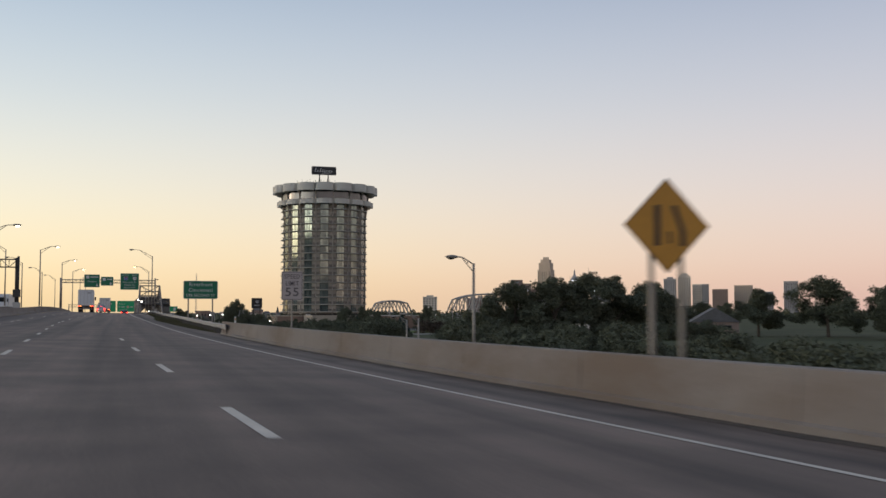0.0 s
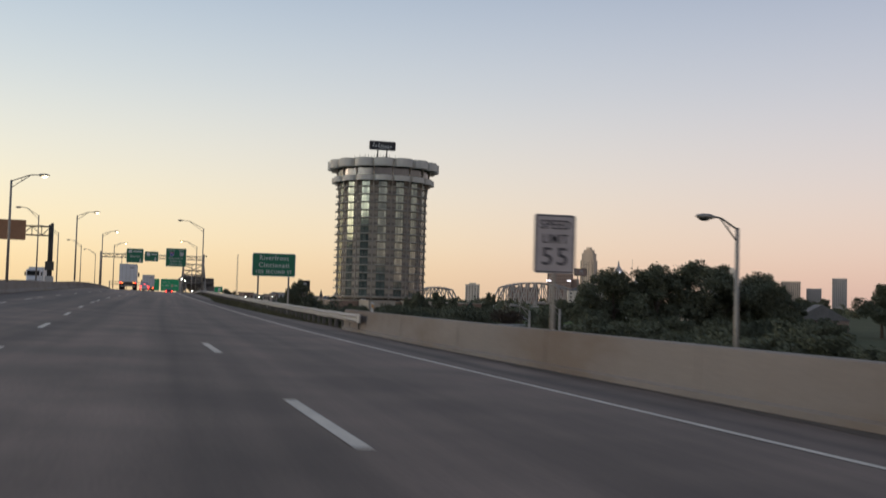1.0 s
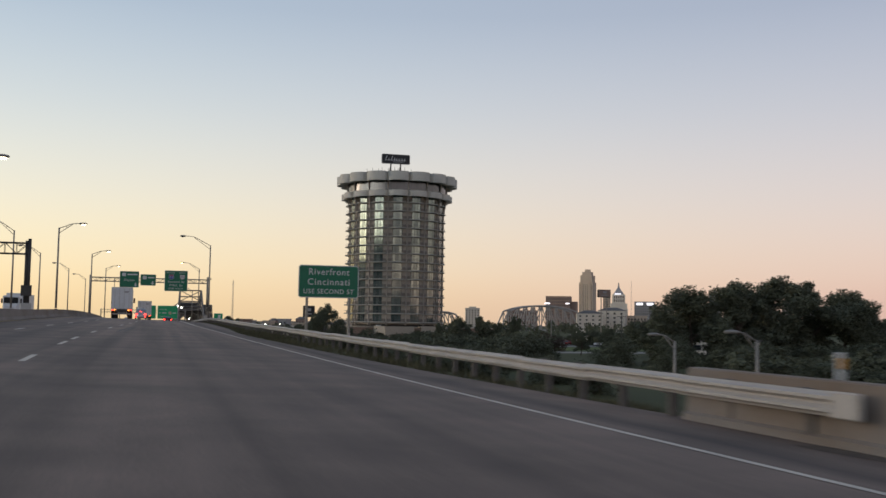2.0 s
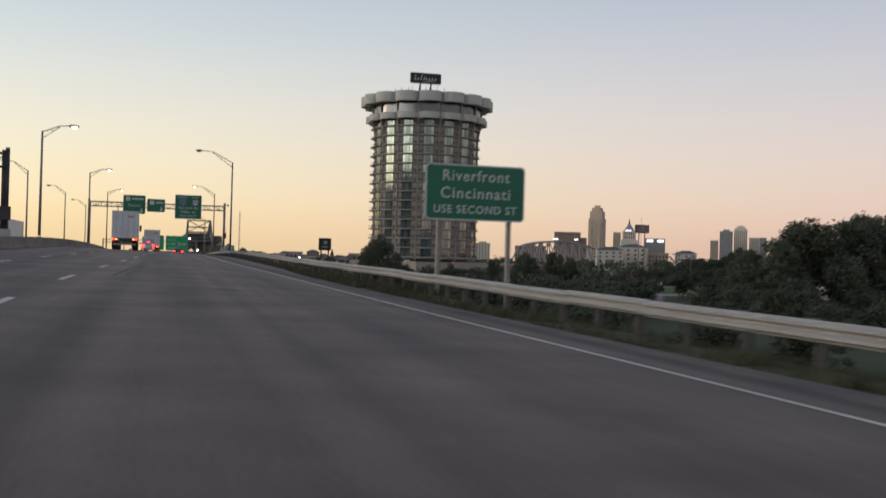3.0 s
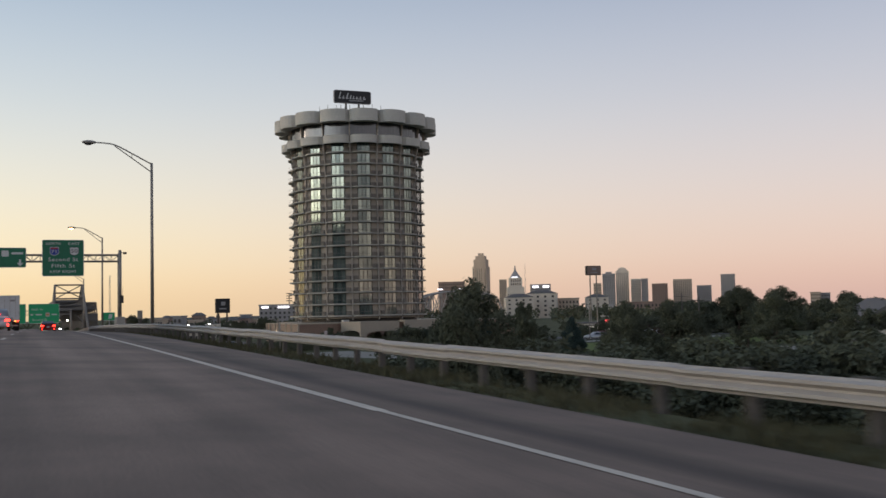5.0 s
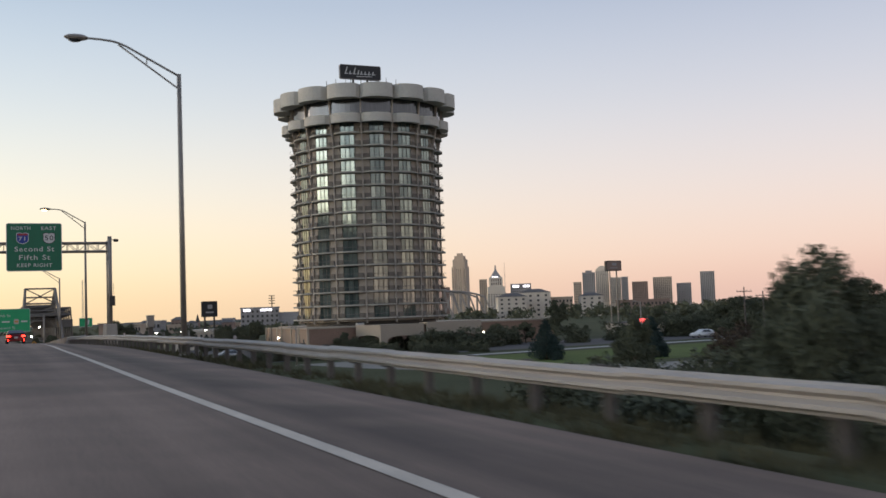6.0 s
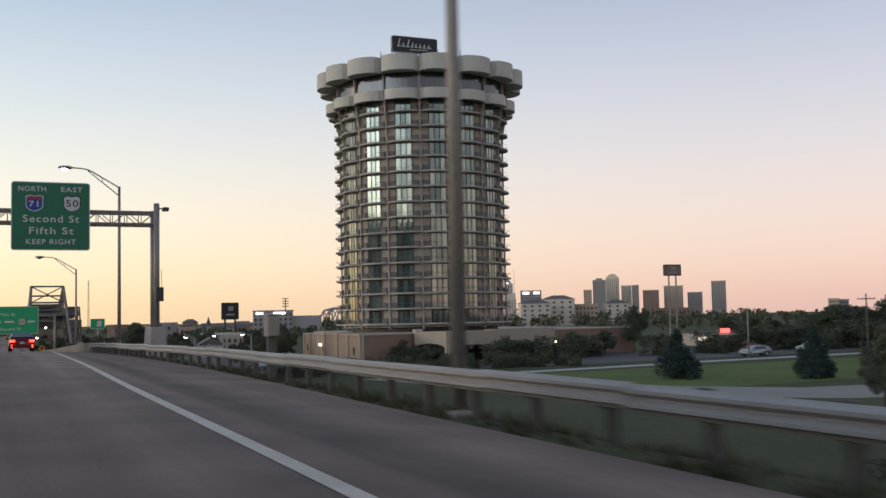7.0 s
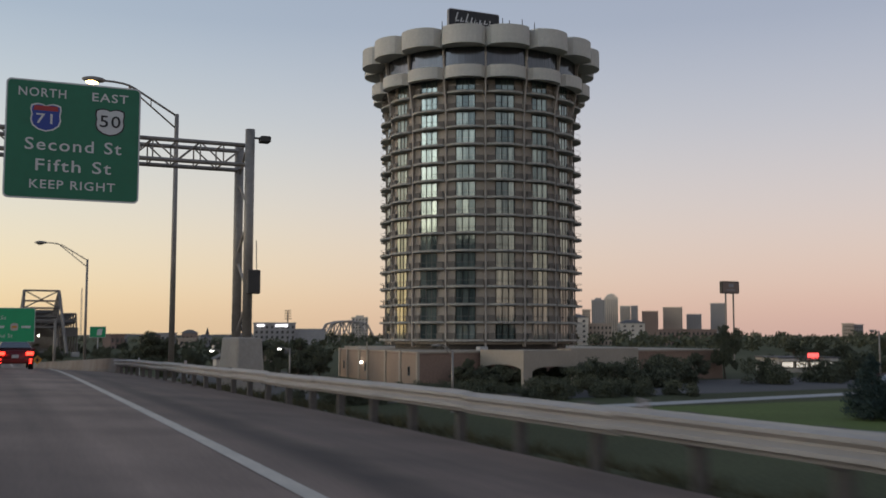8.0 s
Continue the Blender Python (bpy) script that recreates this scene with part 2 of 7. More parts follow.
def road_surface(name, color, band=False):
    """Worn asphalt: speckle, long oil streaks down the lanes, patches and fine cracks."""
    m = bpy.data.materials.new(name)
    m.use_nodes = True
    n, l = m.node_tree.nodes, m.node_tree.links
    p = n["Principled BSDF"]
    p.inputs["Roughness"].default_value = 0.82
    p.inputs["Specular IOR Level"].default_value = 0.35
    tc = n.new("ShaderNodeTexCoord")
    speck = n.new("ShaderNodeTexNoise")
    speck.inputs["Scale"].default_value = 26
    speck.inputs["Detail"].default_value = 4
    l.new(tc.outputs["Object"], speck.inputs["Vector"])
    mp = n.new("ShaderNodeMapping")
    mp.inputs["Scale"].default_value = (0.85, 0.012, 1)
    l.new(tc.outputs["Object"], mp.inputs["Vector"])
    streak = n.new("ShaderNodeTexNoise")
    streak.inputs["Scale"].default_value = 1.0
    streak.inputs["Detail"].default_value = 3
    l.new(mp.outputs[0], streak.inputs["Vector"])
    patch = n.new("ShaderNodeTexNoise")
    patch.inputs["Scale"].default_value = 0.42
    patch.inputs["Detail"].default_value = 6
    l.new(tc.outputs["Object"], patch.inputs["Vector"])
    mp2 = n.new("ShaderNodeMapping")
    mp2.inputs["Scale"].default_value = (0.5, 0.18, 1)
    l.new(tc.outputs["Object"], mp2.inputs["Vector"])
    vor = n.new("ShaderNodeTexVoronoi")
    vor.feature = "DISTANCE_TO_EDGE"
    vor.inputs["Scale"].default_value = 0.5
    l.new(mp2.outputs[0], vor.inputs["Vector"])
    crack = n.new("ShaderNodeMapRange")
    crack.inputs["From Max"].default_value = 0.008
    crack.inputs["To Min"].default_value = 0.99
    l.new(vor.outputs["Distance"], crack.inputs["Value"])

    def ranged(s, lo, hi, a, b):
        r = n.new("ShaderNodeMapRange")
        r.inputs["From Min"].default_value, r.inputs["From Max"].default_value = lo, hi
        r.inputs["To Min"].default_value, r.inputs["To Max"].default_value = a, b
        l.new(s, r.inputs["Value"])
        return r.outputs["Result"]

    f = None
    for s in (ranged(speck.outputs["Fac"], 0.3, 0.7, 0.82, 1.18), ranged(streak.outputs["Fac"], 0.32, 0.68, 0.58, 1.24), ranged(patch.outputs["Fac"], 0.33, 0.67, 0.76, 1.2), crack.outputs["Result"]):
        if f is None:
            f = s
            continue
        mu = n.new("ShaderNodeMath")
        mu.operation = "MULTIPLY"
        l.new(f, mu.inputs[0])
        l.new(s, mu.inputs[1])
        f = mu.outputs[0]
    if band:
        # an oil-dark strip that runs along the shoulder, by metres from the edge line
        at = n.new("ShaderNodeAttribute")
        at.attribute_name = "across"
        wob = n.new("ShaderNodeMath")
        wob.operation = "MULTIPLY_ADD"
        wob.inputs[1].default_value = 0.7
        l.new(patch.outputs["Fac"], wob.inputs[0])
        l.new(at.outputs["Fac"], wob.inputs[2])
        a, b = ranged(wob.outputs[0], 0.80, 1.15, 0.0, 1.0), ranged(wob.outputs[0], 1.25, 1.75, 1.0, 0.0)
        ab = n.new("ShaderNodeMath")
        ab.operation = "MULTIPLY"
        l.new(a, ab.inputs[0])
        l.new(b, ab.inputs[1])
        dk = ranged(ab.outputs[0], 0.0, 1.0, 1.06, 0.62)
        mu = n.new("ShaderNodeMath")
        mu.operation = "MULTIPLY"
        l.new(f, mu.inputs[0])
        l.new(dk, mu.inputs[1])
        f = mu.outputs[0]
    # paving turns gradually paler between y = 100 and y = 185
    sp_ = n.new("ShaderNodeSeparateXYZ")
    l.new(tc.outputs["Object"], sp_.inputs[0])
    pale_by_y = ranged(sp_.outputs["Y"], 100, 185, 0.86, 1.2)
    mu = n.new("ShaderNodeMath")
    mu.operation = "MULTIPLY"
    l.new(f, mu.inputs[0])
    l.new(pale_by_y, mu.inputs[1])
    f = mu.outputs[0]
    vm = n.new("ShaderNodeVectorMath")
    vm.operation = "SCALE"
    vm.inputs[0].default_value = color
    l.new(f, vm.inputs["Scale"])
    l.new(vm.outputs[0], p.inputs["Base Color"])
    bn = n.new("ShaderNodeBump")
    bn.inputs["Strength"].default_value = 0.25
    bn.inputs["Distance"].default_value = 0.01
    l.new(speck.outputs["Fac"], bn.inputs["Height"])
    l.new(bn.outputs["Normal"], p.inputs["Normal"])
    return m


M_ROAD = road_surface("asphalt", (0.201, 0.139, 0.104))
M_SHOULDER = road_surface("shoulder_asphalt", (0.166, 0.114, 0.085), True)
M_PAINT = material("road_paint", (0.60, 0.505, 0.40), 0.7, spread=0.3, grain=14, stain=1.2, bump=0.1)
M_YELLOW = material("yellow_paint", (0.5, 0.34, 0.05), 0.7, spread=0.3, grain=14, stain=1.2, bump=0.1)
M_TAR = material("tyre_rubber_mark", (0.025, 0.024, 0.024), 0.75, spread=0.4, grain=9, stain=1.5, bump=0)
M_SKID = material("worn_rubber_mark", (0.075, 0.060, 0.052), 0.8, spread=0.45, grain=5, stain=0.9, bump=0)
M_STREET = material("street_concrete", (0.24, 0.22, 0.185), 0.9, spread=0.2, grain=10, stain=0.2, bump=0.15)
M_PED = material("pedestal_concrete", (0.33, 0.29, 0.245), 0.9, spread=0.2, grain=10, stain=0.6, bump=0.15)
# brighter copy of sign_green; the far signs' lit look is in the colour
M_GREENF = material("sign_green_lit_look", (0.010, 0.34, 0.13), 0.4, spread=0.12, grain=3, stain=0.5, bump=0)
M_DIRT = material("roadside_dirt", (0.085, 0.06, 0.042), 0.95, spread=0.5, grain=6, stain=1.1, bump=0.4)
# shade on the speed sign's face is put into these greyed tones
M_SIGNW = material("greyed_sign_white", (0.46, 0.39, 0.36), 0.6, spread=0.14, grain=4, stain=1.0, bump=0)
M_FADED = material("greyed_sign_black", (0.10, 0.085, 0.085), 0.7, spread=0.3, grain=6, stain=2.0, bump=0)
M_BLADE = material("rough_verge_grass", (0.086, 0.080, 0.044), 0.95, spread=0.45, grain=3.5, stain=0.15, bump=0, tint=(0.13, 0.12, 0.07), spec=0.1)
M_CAB = material("cabinet_paint", (0.27, 0.235, 0.20), 0.6, spread=0.15, grain=5, stain=1.0, bump=0.05)
M_LOT = material("lot_asphalt", (0.09, 0.08, 0.072), 0.9, spread=0.25, grain=12, stain=0.15, bump=0.2)
M_WALL = stained(material("barrier_concrete", (0.215, 0.184, 0.158), 0.9, spread=0.2, grain=18, stain=0.35, bump=0.3, vary=0.15), (0.16, 0.115, 0.08), 0.8, (0.55, 0.16, 0.5))
M_CONC = material("pale_concrete", (0.42, 0.40, 0.37), 0.85, spread=0.18, grain=10, stain=0.3, bump=0.15)
M_GALV = material("galvanised_steel", (0.405, 0.370, 0.330), 0.7, 0.15, spread=0.2, grain=12, stain=0.8, bump=0.08, vary=0.15)
M_POST = material("weathered_post", (0.105, 0.09, 0.078), 0.85, 0.0, spread=0.3, grain=14, stain=1.5, vary=0.3)
M_POLE = material("pole_steel", (0.27, 0.24, 0.205), 0.55, 0.25, spread=0.25, grain=8, stain=0.7, bump=0.05)
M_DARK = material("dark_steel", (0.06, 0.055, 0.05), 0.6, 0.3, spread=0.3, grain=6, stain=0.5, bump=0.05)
M_GREEN = material("sign_green", (0.006, 0.142, 0.070), 0.42, spread=0.12, grain=3, stain=0.5, bump=0)
M_WHITE = material("sign_white", (0.58, 0.58, 0.555), 0.5, spread=0.08, grain=6, stain=0.7, bump=0)
M_BACK = material("sign_back", (0.32, 0.17, 0.09), 0.6, 0.2, spread=0.2, grain=5, stain=0.6, bump=0.05)
M_SIGNY = material("sign_yellow", (0.55, 0.25, 0.025), 0.5, spread=0.12, grain=5, stain=1.2, bump=0)
M_BLACK = material("sign_black", (0.015, 0.015, 0.016), 0.5, spread=0.2, bump=0)
M_BLUE = material("shield_blue", (0.02, 0.05, 0.28), 0.45, spread=0.1, bump=0)
M_RED = material("shield_red", (0.35, 0.03, 0.03), 0.45, spread=0.1, bump=0)
M_GRASS = material("grass", (0.084, 0.086, 0.044), 0.95, spec=0.1, spread=0.45, grain=3.5, stain=0.05, bump=0.6, bump_scale=9, tint=(0.115, 0.12, 0.06))
M_LEAF = material("leaf", (0.112, 0.118, 0.076), 0.9, spec=0.15, spread=0.35, grain=2, stain=0.3, bump=0, island=0.7, tint=(0.135, 0.142, 0.092))
M_BUSH = material("purple_leaf", (0.075, 0.055, 0.045), 0.9, spec=0.15, spread=0.35, grain=2, stain=0.3, bump=0, island=0.7, tint=(0.11, 0.085, 0.06))
M_LAWN = material("mown_lawn", (0.115, 0.145, 0.045), 0.95, spec=0.1, spread=0.3, grain=2.0, stain=0.08, bump=0.5, bump_scale=14)
M_SPRUCE = material("spruce_needle", (0.030, 0.050, 0.042), 0.85, spread=0.4, grain=2, stain=0.3, bump=0, island=0.7)
M_BARK = material("bark", (0.09, 0.07, 0.05), 0.95, spread=0.35, grain=7, stain=1.5, bump=0.5)
M_TOWER = material("tower_brick", (0.40, 0.345, 0.282), 0.85, spread=0.16, grain=3.5, stain=0.25, bump=0.15)
M_RIB = material("tower_concrete", (0.40, 0.352, 0.30), 0.85, spread=0.15, grain=2.5, stain=0.2, bump=0.1)
M_CROWN = material("crown_concrete", (0.55, 0.52, 0.455), 0.85, spread=0.12, grain=2.5, stain=0.25, bump=0.1)
M_SLAB = material("balcony_slab", (0.40, 0.375, 0.325), 0.85, spread=0.2, grain=3, stain=0.5, bump=0.1)
M_SCREEN = material("balcony_screen", (0.19, 0.162, 0.132), 0.8, spread=0.2, grain=4, stain=0.5, bump=0.1, vary=0.2)
M_RAIL = material("balcony_rail", (0.22, 0.20, 0.175), 0.6, 0.2, spread=0.2, grain=5, bump=0)
M_FRAME = material("window_frame", (0.09, 0.085, 0.08), 0.5, 0.5, spread=0.2, grain=5, bump=0)
M_GLASS = window_glass("room_glass", (0.09, 0.125, 0.125), 0.05, (0.335, 0.40, 0.362), 0.6)
M_DGLASS = window_glass("dark_glass", (0.02, 0.024, 0.026), 0.06)
M_CGLASS = window_glass("crown_glass", (0.06, 0.064, 0.07), 0.12, (0.11, 0.11, 0.12), 0.5)
# paler than dark_glass: distance haze is put into the window colour
M_FARGL = window_glass("haze_toned_glass", (0.075, 0.072, 0.07), 0.15)
M_POD = material("podium_brick", (0.27, 0.175, 0.125), 0.9, spread=0.18, grain=4, stain=0.3, bump=0.2)
M_PODT = material("podium_tan_render", (0.33, 0.235, 0.165), 0.9, spread=0.14, grain=4, stain=0.3, bump=0.15)
M_PODC = material("porch_render", (0.37, 0.31, 0.24), 0.9, spread=0.12, grain=4, stain=0.3, bump=0.12)
M_PODL = material("podium_coping", (0.40, 0.33, 0.25), 0.9, spread=0.15, grain=4, stain=0.3, bump=0.15)
M_ROOF = material("flat_roof", (0.13, 0.12, 0.115), 0.9, spread=0.25, grain=3, stain=0.2)
M_TAN = material("tan_masonry", (0.50, 0.40, 0.31), 0.85, spread=0.12, grain=0.8, stain=0.06, bump=0.05)
M_CREAM = material("cream_masonry", (0.62, 0.55, 0.46), 0.85, spread=0.12, grain=0.8, stain=0.06, bump=0.05)
M_GREY = material("grey_masonry", (0.32, 0.305, 0.30), 0.8, spread=0.15, grain=0.8, stain=0.06, bump=0.05)
M_BROWN = material("brown_masonry", (0.27, 0.19, 0.155), 0.85, spread=0.15, grain=0.8, stain=0.06, bump=0.05)
M_BRIDGE = material("bridge_steel", (0.165, 0.15, 0.135), 0.7, 0.3, spread=0.25, grain=2, stain=0.2, bump=0)
M_BRIDGEL = material("rail_bridge_steel", (0.36, 0.33, 0.30), 0.7, 0.2, spread=0.25, grain=2, stain=0.2, bump=0)
M_TRAILER = material("trailer_white", (0.62, 0.62, 0.62), 0.45, spread=0.1, grain=4, stain=0.8, bump=0.05)
M_RUBBER = material("tyre", (0.018, 0.018, 0.018), 0.85, spread=0.2, grain=10, bump=0.1)
M_CARD = material("car_paint_dark", (0.17, 0.018, 0.018), 0.25, 0.4, spread=0.1, grain=4, bump=0)
M_CARS = material("car_paint_silver", (0.40, 0.40, 0.40), 0.3, 0.6, spread=0.08, grain=4, bump=0)
M_CARGL = window_glass("car_glass", (0.015, 0.017, 0.018), 0.05)
M_TAIL = glowing("tail_light", (1.0, 0.035, 0.02), 7.0)
M_AMBER = glowing("amber_light", (1.0, 0.30, 0.05), 6.0)
M_LAMP = glowing("lamp_lens", (1.0, 0.80, 0.50), 9.0)
M_LAMPO = glowing("sodium_lens", (1.0, 0.50, 0.16), 16.0)
M_HEAD = glowing("head_light", (1.0, 0.95, 0.85), 12.0)
M_LIT = glowing("lit_sign_face", (0.95, 0.93, 1.0), 2.2)
M_SHOPL = glowing("lit_shop_window", (1.0, 0.90, 0.78), 0.75)
M_REDSIGN = glowing("red_sign_face", (1.0, 0.10, 0.09), 2.5)
M_PLATE = material("licence_plate", (0.6, 0.6, 0.58), 0.5, spread=0.1, bump=0)
M_HILL = material("wooded_hill", (0.048, 0.045, 0.036), 0.95, spread=0.4, grain=0.05, stain=0.01, bump=0)

# ---------------------------------------------------------------- building helpers


def part(name, bm, mat, parent=None, label="", smooth=False):
    me = bpy.data.meshes.new(name)
    bmesh.ops.recalc_face_normals(bm, faces=bm.faces)
    bm.to_mesh(me)
    bm.free()
    me.materials.append(mat)
    if smooth:
        for f in me.polygons:
            f.use_smooth = True
    ob = new(name, me)
    ob.parent = parent
    if label:
        tagged(ob, label)
    return ob


def shared(name, me, parent, m=None):
    """One more object on a mesh that is there already."""
    ob = new(name, me)
    ob.parent = parent
    if m is not None:
        ob.matrix_basis = m
    return ob


def thing(name, label, category, loc=(0, 0, 0), rz=0.0, group="", kind=""):
    ob = new(name)
    ob.matrix_basis = pose(*loc, 0, 0, rz)
    return tagged(ob, label, category, group, kind)


def add_box(bm, c, s, rz=0.0, bevel=0.0):
    m = Matrix.Translation(c) @ Matrix.Rotation(radians(rz), 4, "Z") @ Matrix.Diagonal((*s, 1))
    r = bmesh.ops.create_cube(bm, size=1, matrix=m)
    if bevel:
        ed = {e for v in r["verts"] for e in v.link_edges}
        bmesh.ops.bevel(bm, geom=list(ed), offset=bevel, segments=1, affect="EDGES")
    return r["verts"]


def box(c, s, rz=0.0, bevel=0.0):
    bm = bmesh.new()
    add_box(bm, c, s, rz, bevel)
    return bm


def add_bar(bm, a, b, r0, r1=None, seg=6):
    a, b = Vector(a), Vector(b)
    d = b - a
    r1 = r0 if r1 is None else r1
    m = Matrix.Translation((a + b) / 2) @ d.to_track_quat("Z", "Y").to_matrix().to_4x4()
    bmesh.ops.create_cone(bm, cap_ends=True, segments=seg, radius1=r0, radius2=max(r1, 1e-4), depth=d.length, matrix=m)


def bar(a, b, r0, r1=None, seg=8):
    bm = bmesh.new()
    add_bar(bm, a, b, r0, r1, seg)
    return bm


def tube(points, r, seg=6):
    """One bent rod through the points."""
    bm = bmesh.new()
    pts = [Vector(p) for p in points]
    rings = []
    for i, p in enumerate(pts):
        d = (pts[min(i + 1, len(pts) - 1)] - pts[max(i - 1, 0)]).normalized()
        side_ = d.cross(Vector((0, 1, 0)))
        if side_.length < 0.1:
            side_ = d.cross(Vector((1, 0, 0)))
        side_.normalize()
        up = side_.cross(d)
        rings.append([bm.verts.new(p + r * (math.cos(k * 2 * math.pi / seg) * side_ + math.sin(k * 2 * math.pi / seg) * up)) for k in range(seg)])
    for a, b in zip(rings, rings[1:]):
        for i in range(seg):
            j = (i + 1) % seg
            bm.faces.new((a[i], a[j], b[j], b[i]))
    bm.faces.new(rings[0][::-1])
    bm.faces.new(rings[-1])
    return bm


def sweep(profile, stations, closed=True, caps=True):
    """A section (x, z) carried along stations (x, y, z, ...); x offsets go across, z offsets up."""
    bm = bmesh.new()
    rings = [[bm.verts.new((sx + px, sy, sz + pz)) for px, pz in profile] for sx, sy, sz in stations]
    n = len(profile)
    for a, b in zip(rings, rings[1:]):
        for i in range(n if closed else n - 1):
            j = (i + 1) % n
            bm.faces.new((a[i], a[j], b[j], b[i]))
    if closed and caps:
        bm.faces.new(rings[0])
        bm.faces.new(rings[-1][::-1])
    return bm


def prism(points, z0, z1):
    bm = bmesh.new()
    lo = [bm.verts.new((x, y, z0)) for x, y in points]
    hi = [bm.verts.new((x, y, z1)) for x, y in points]
    n = len(points)
    for i in range(n):
        j = (i + 1) % n
        bm.faces.new((lo[i], lo[j], hi[j], hi[i]))
    bm.faces.new(lo[::-1])
    bm.faces.new(hi)
    return bm


def plate(points, y, depth):
    """A flat sheet with outline (x, z), standing across the road at y."""
    bm = bmesh.new()
    f = [bm.verts.new((x, y, z)) for x, z in points]
    b = [bm.verts.new((x, y + depth, z)) for x, z in points]
    n = len(points)
    for i in range(n):
        j = (i + 1) % n
        bm.faces.new((f[i], f[j], b[j], b[i]))
    bm.faces.new(f)
    bm.faces.new(b[::-1])
    return bm


def rounded(x0, x1, z0, z1, r, seg=4):
    pts = []
    for cx, cz, a0 in ((x1 - r, z1 - r, 0), (x0 + r, z1 - r, 90), (x0 + r, z0 + r, 180), (x1 - r, z0 + r, 270)):
        for k in range(seg + 1):
            a = radians(a0 + 90 * k / seg)
            pts.append((cx + r * math.cos(a), cz + r * math.sin(a)))
    return pts


def lettering(text, x, y, z, size, mat, parent, name="letter", width=None):
    """Words as thin letters on a sign that faces back down the road, centred at (x, z)."""
    cu = bpy.data.curves.new(name, "FONT")
    cu.body, cu.size, cu.align_x, cu.align_y = text, size, "CENTER", "CENTER"
    cu.extrude = 0.006
    cu.space_character = 1.14
    cu.offset = 0.004
    cu.resolution_u = 3
    tmp = bpy.data.objects.new(name, cu)
    scene.collection.objects.link(tmp)
    bpy.context.view_layer.update()
    me = bpy.data.meshes.new_from_object(tmp.evaluated_get(bpy.context.evaluated_depsgraph_get()))
    bpy.data.objects.remove(tmp)
    bpy.data.curves.remove(cu)
    xs = [v.co.x for v in me.vertices]
    k = width / (max(xs) - min(xs)) if width else 1.0
    m = pose(x, y, z, 90, 0, 0) @ Matrix.Diagonal((k, 1, 1, 1))
    # one mesh to a character; strokes that stand over one another (the dot of an i) stay together
    near = [[] for v in me.vertices]
    for e in me.edges:
        a, b = e.vertices
        near[a].append(b)
        near[b].append(a)
    owner, spans = [-1] * len(xs), []
    for v in range(len(xs)):
        if owner[v] >= 0:
            continue
        stack, lo, hi = [v], xs[v], xs[v]
        owner[v] = len(spans)
        while stack:
            a = stack.pop()
            lo, hi = min(lo, xs[a]), max(hi, xs[a])
            for b in near[a]:
                if owner[b] < 0:
                    owner[b] = len(spans)
                    stack.append(b)
        spans.append((lo, hi))
    group, right = {}, None
    for q in sorted(range(len(spans)), key=lambda q: spans[q][0]):
        mid = (spans[q][0] + spans[q][1]) / 2
        if right is None or mid > right:
            count = len(set(group.values()))
            right = spans[q][1]
        else:
            right = max(right, spans[q][1])
        group[q] = count
    for g in range(len(set(group.values()))):
        keep = [v for v in range(len(xs)) if group[owner[v]] == g]
        index = {v: i for i, v in enumerate(keep)}
        part_me = bpy.data.meshes.new(name)
        part_me.from_pydata([tuple(me.vertices[v].co) for v in keep], [], [[index[v] for v in p.vertices] for p in me.polygons if p.vertices[0] in index])
        part_me.materials.append(mat)
        ob = new(name, part_me)
        ob.parent = parent
        ob.matrix_basis = m
    bpy.data.meshes.remove(me)


def bend(table):
    """A smooth function through rough (y, value) pairs."""
    ys = np.array([a for a, _ in table], float)
    vs = np.array([b for _, b in table], float)
    g = np.arange(ys[0], ys[-1] + 1, 2.0)
    v = np.interp(g, ys, vs)
    pad = 6
    w = np.hanning(2 * pad + 3)[1:-1]
    v2 = np.convolve(np.pad(v, pad, mode="edge"), w / w.sum(), mode="valid")
    return lambda y: float(np.interp(y, g, v2))


# ---------------------------------------------------------------- plan of the road
grade = bend([(-200, 1.2), (-60, 0.25), (-10, -0.04), (5, -0.11), (20, -0.16), (35, -0.17), (50, -0.15), (65, -0.13), (80, -0.06), (95, 0.05), (110, 0.18), (125, 0.35), (140, 0.48), (155, 0.62), (170, 0.78), (185, 0.87), (200, 0.91), (215, 0.87), (230, 0.8), (245, 0.66), (260, 0.51), (275, 0.3), (320, -1), (400, -3.2), (900, -4)])
edge_x = bend([(-200, 12), (-60, 9), (-10, 7.15), (5, 6.54), (20, 5.92), (35, 5.28), (50, 4.74), (65, 4.34), (80, 3.99), (95, 3.64), (110, 3.26), (125, 2.86), (140, 2.5), (155, 2.23), (170, 2.04), (185, 1.9), (200, 1.99), (215, 2.14), (230, 2.53), (245, 2.82), (260, 3.11), (275, 3.39), (300, 3.7), (400, 4.4), (900, 7)])
right_dash_x = bend([(-60, 4.5), (0, 2.37), (26.7, 1.42), (39, 0.95), (51.3, 0.54), (80, -0.4)])
left_x = bend([(-200, 4), (-60, 0.6), (0, -1.45), (31, -2.5), (43, -2.95), (57, -3.4), (72, -3.93), (86, -4.35), (105, -4.45), (112, -4.4), (123, -4), (136, -3.65), (149, -3.25), (162, -2.88), (180, -2.45), (200, -2), (230, -1.5), (260, -1), (300, -0.6), (400, 0), (900, 2)])
wall_x = bend([(-200, 14), (-60, 11.4), (-10, 9.53), (5, 8.95), (20, 8.37), (35, 7.79), (50, 7.24), (65, 6.85), (72, 6.75)])
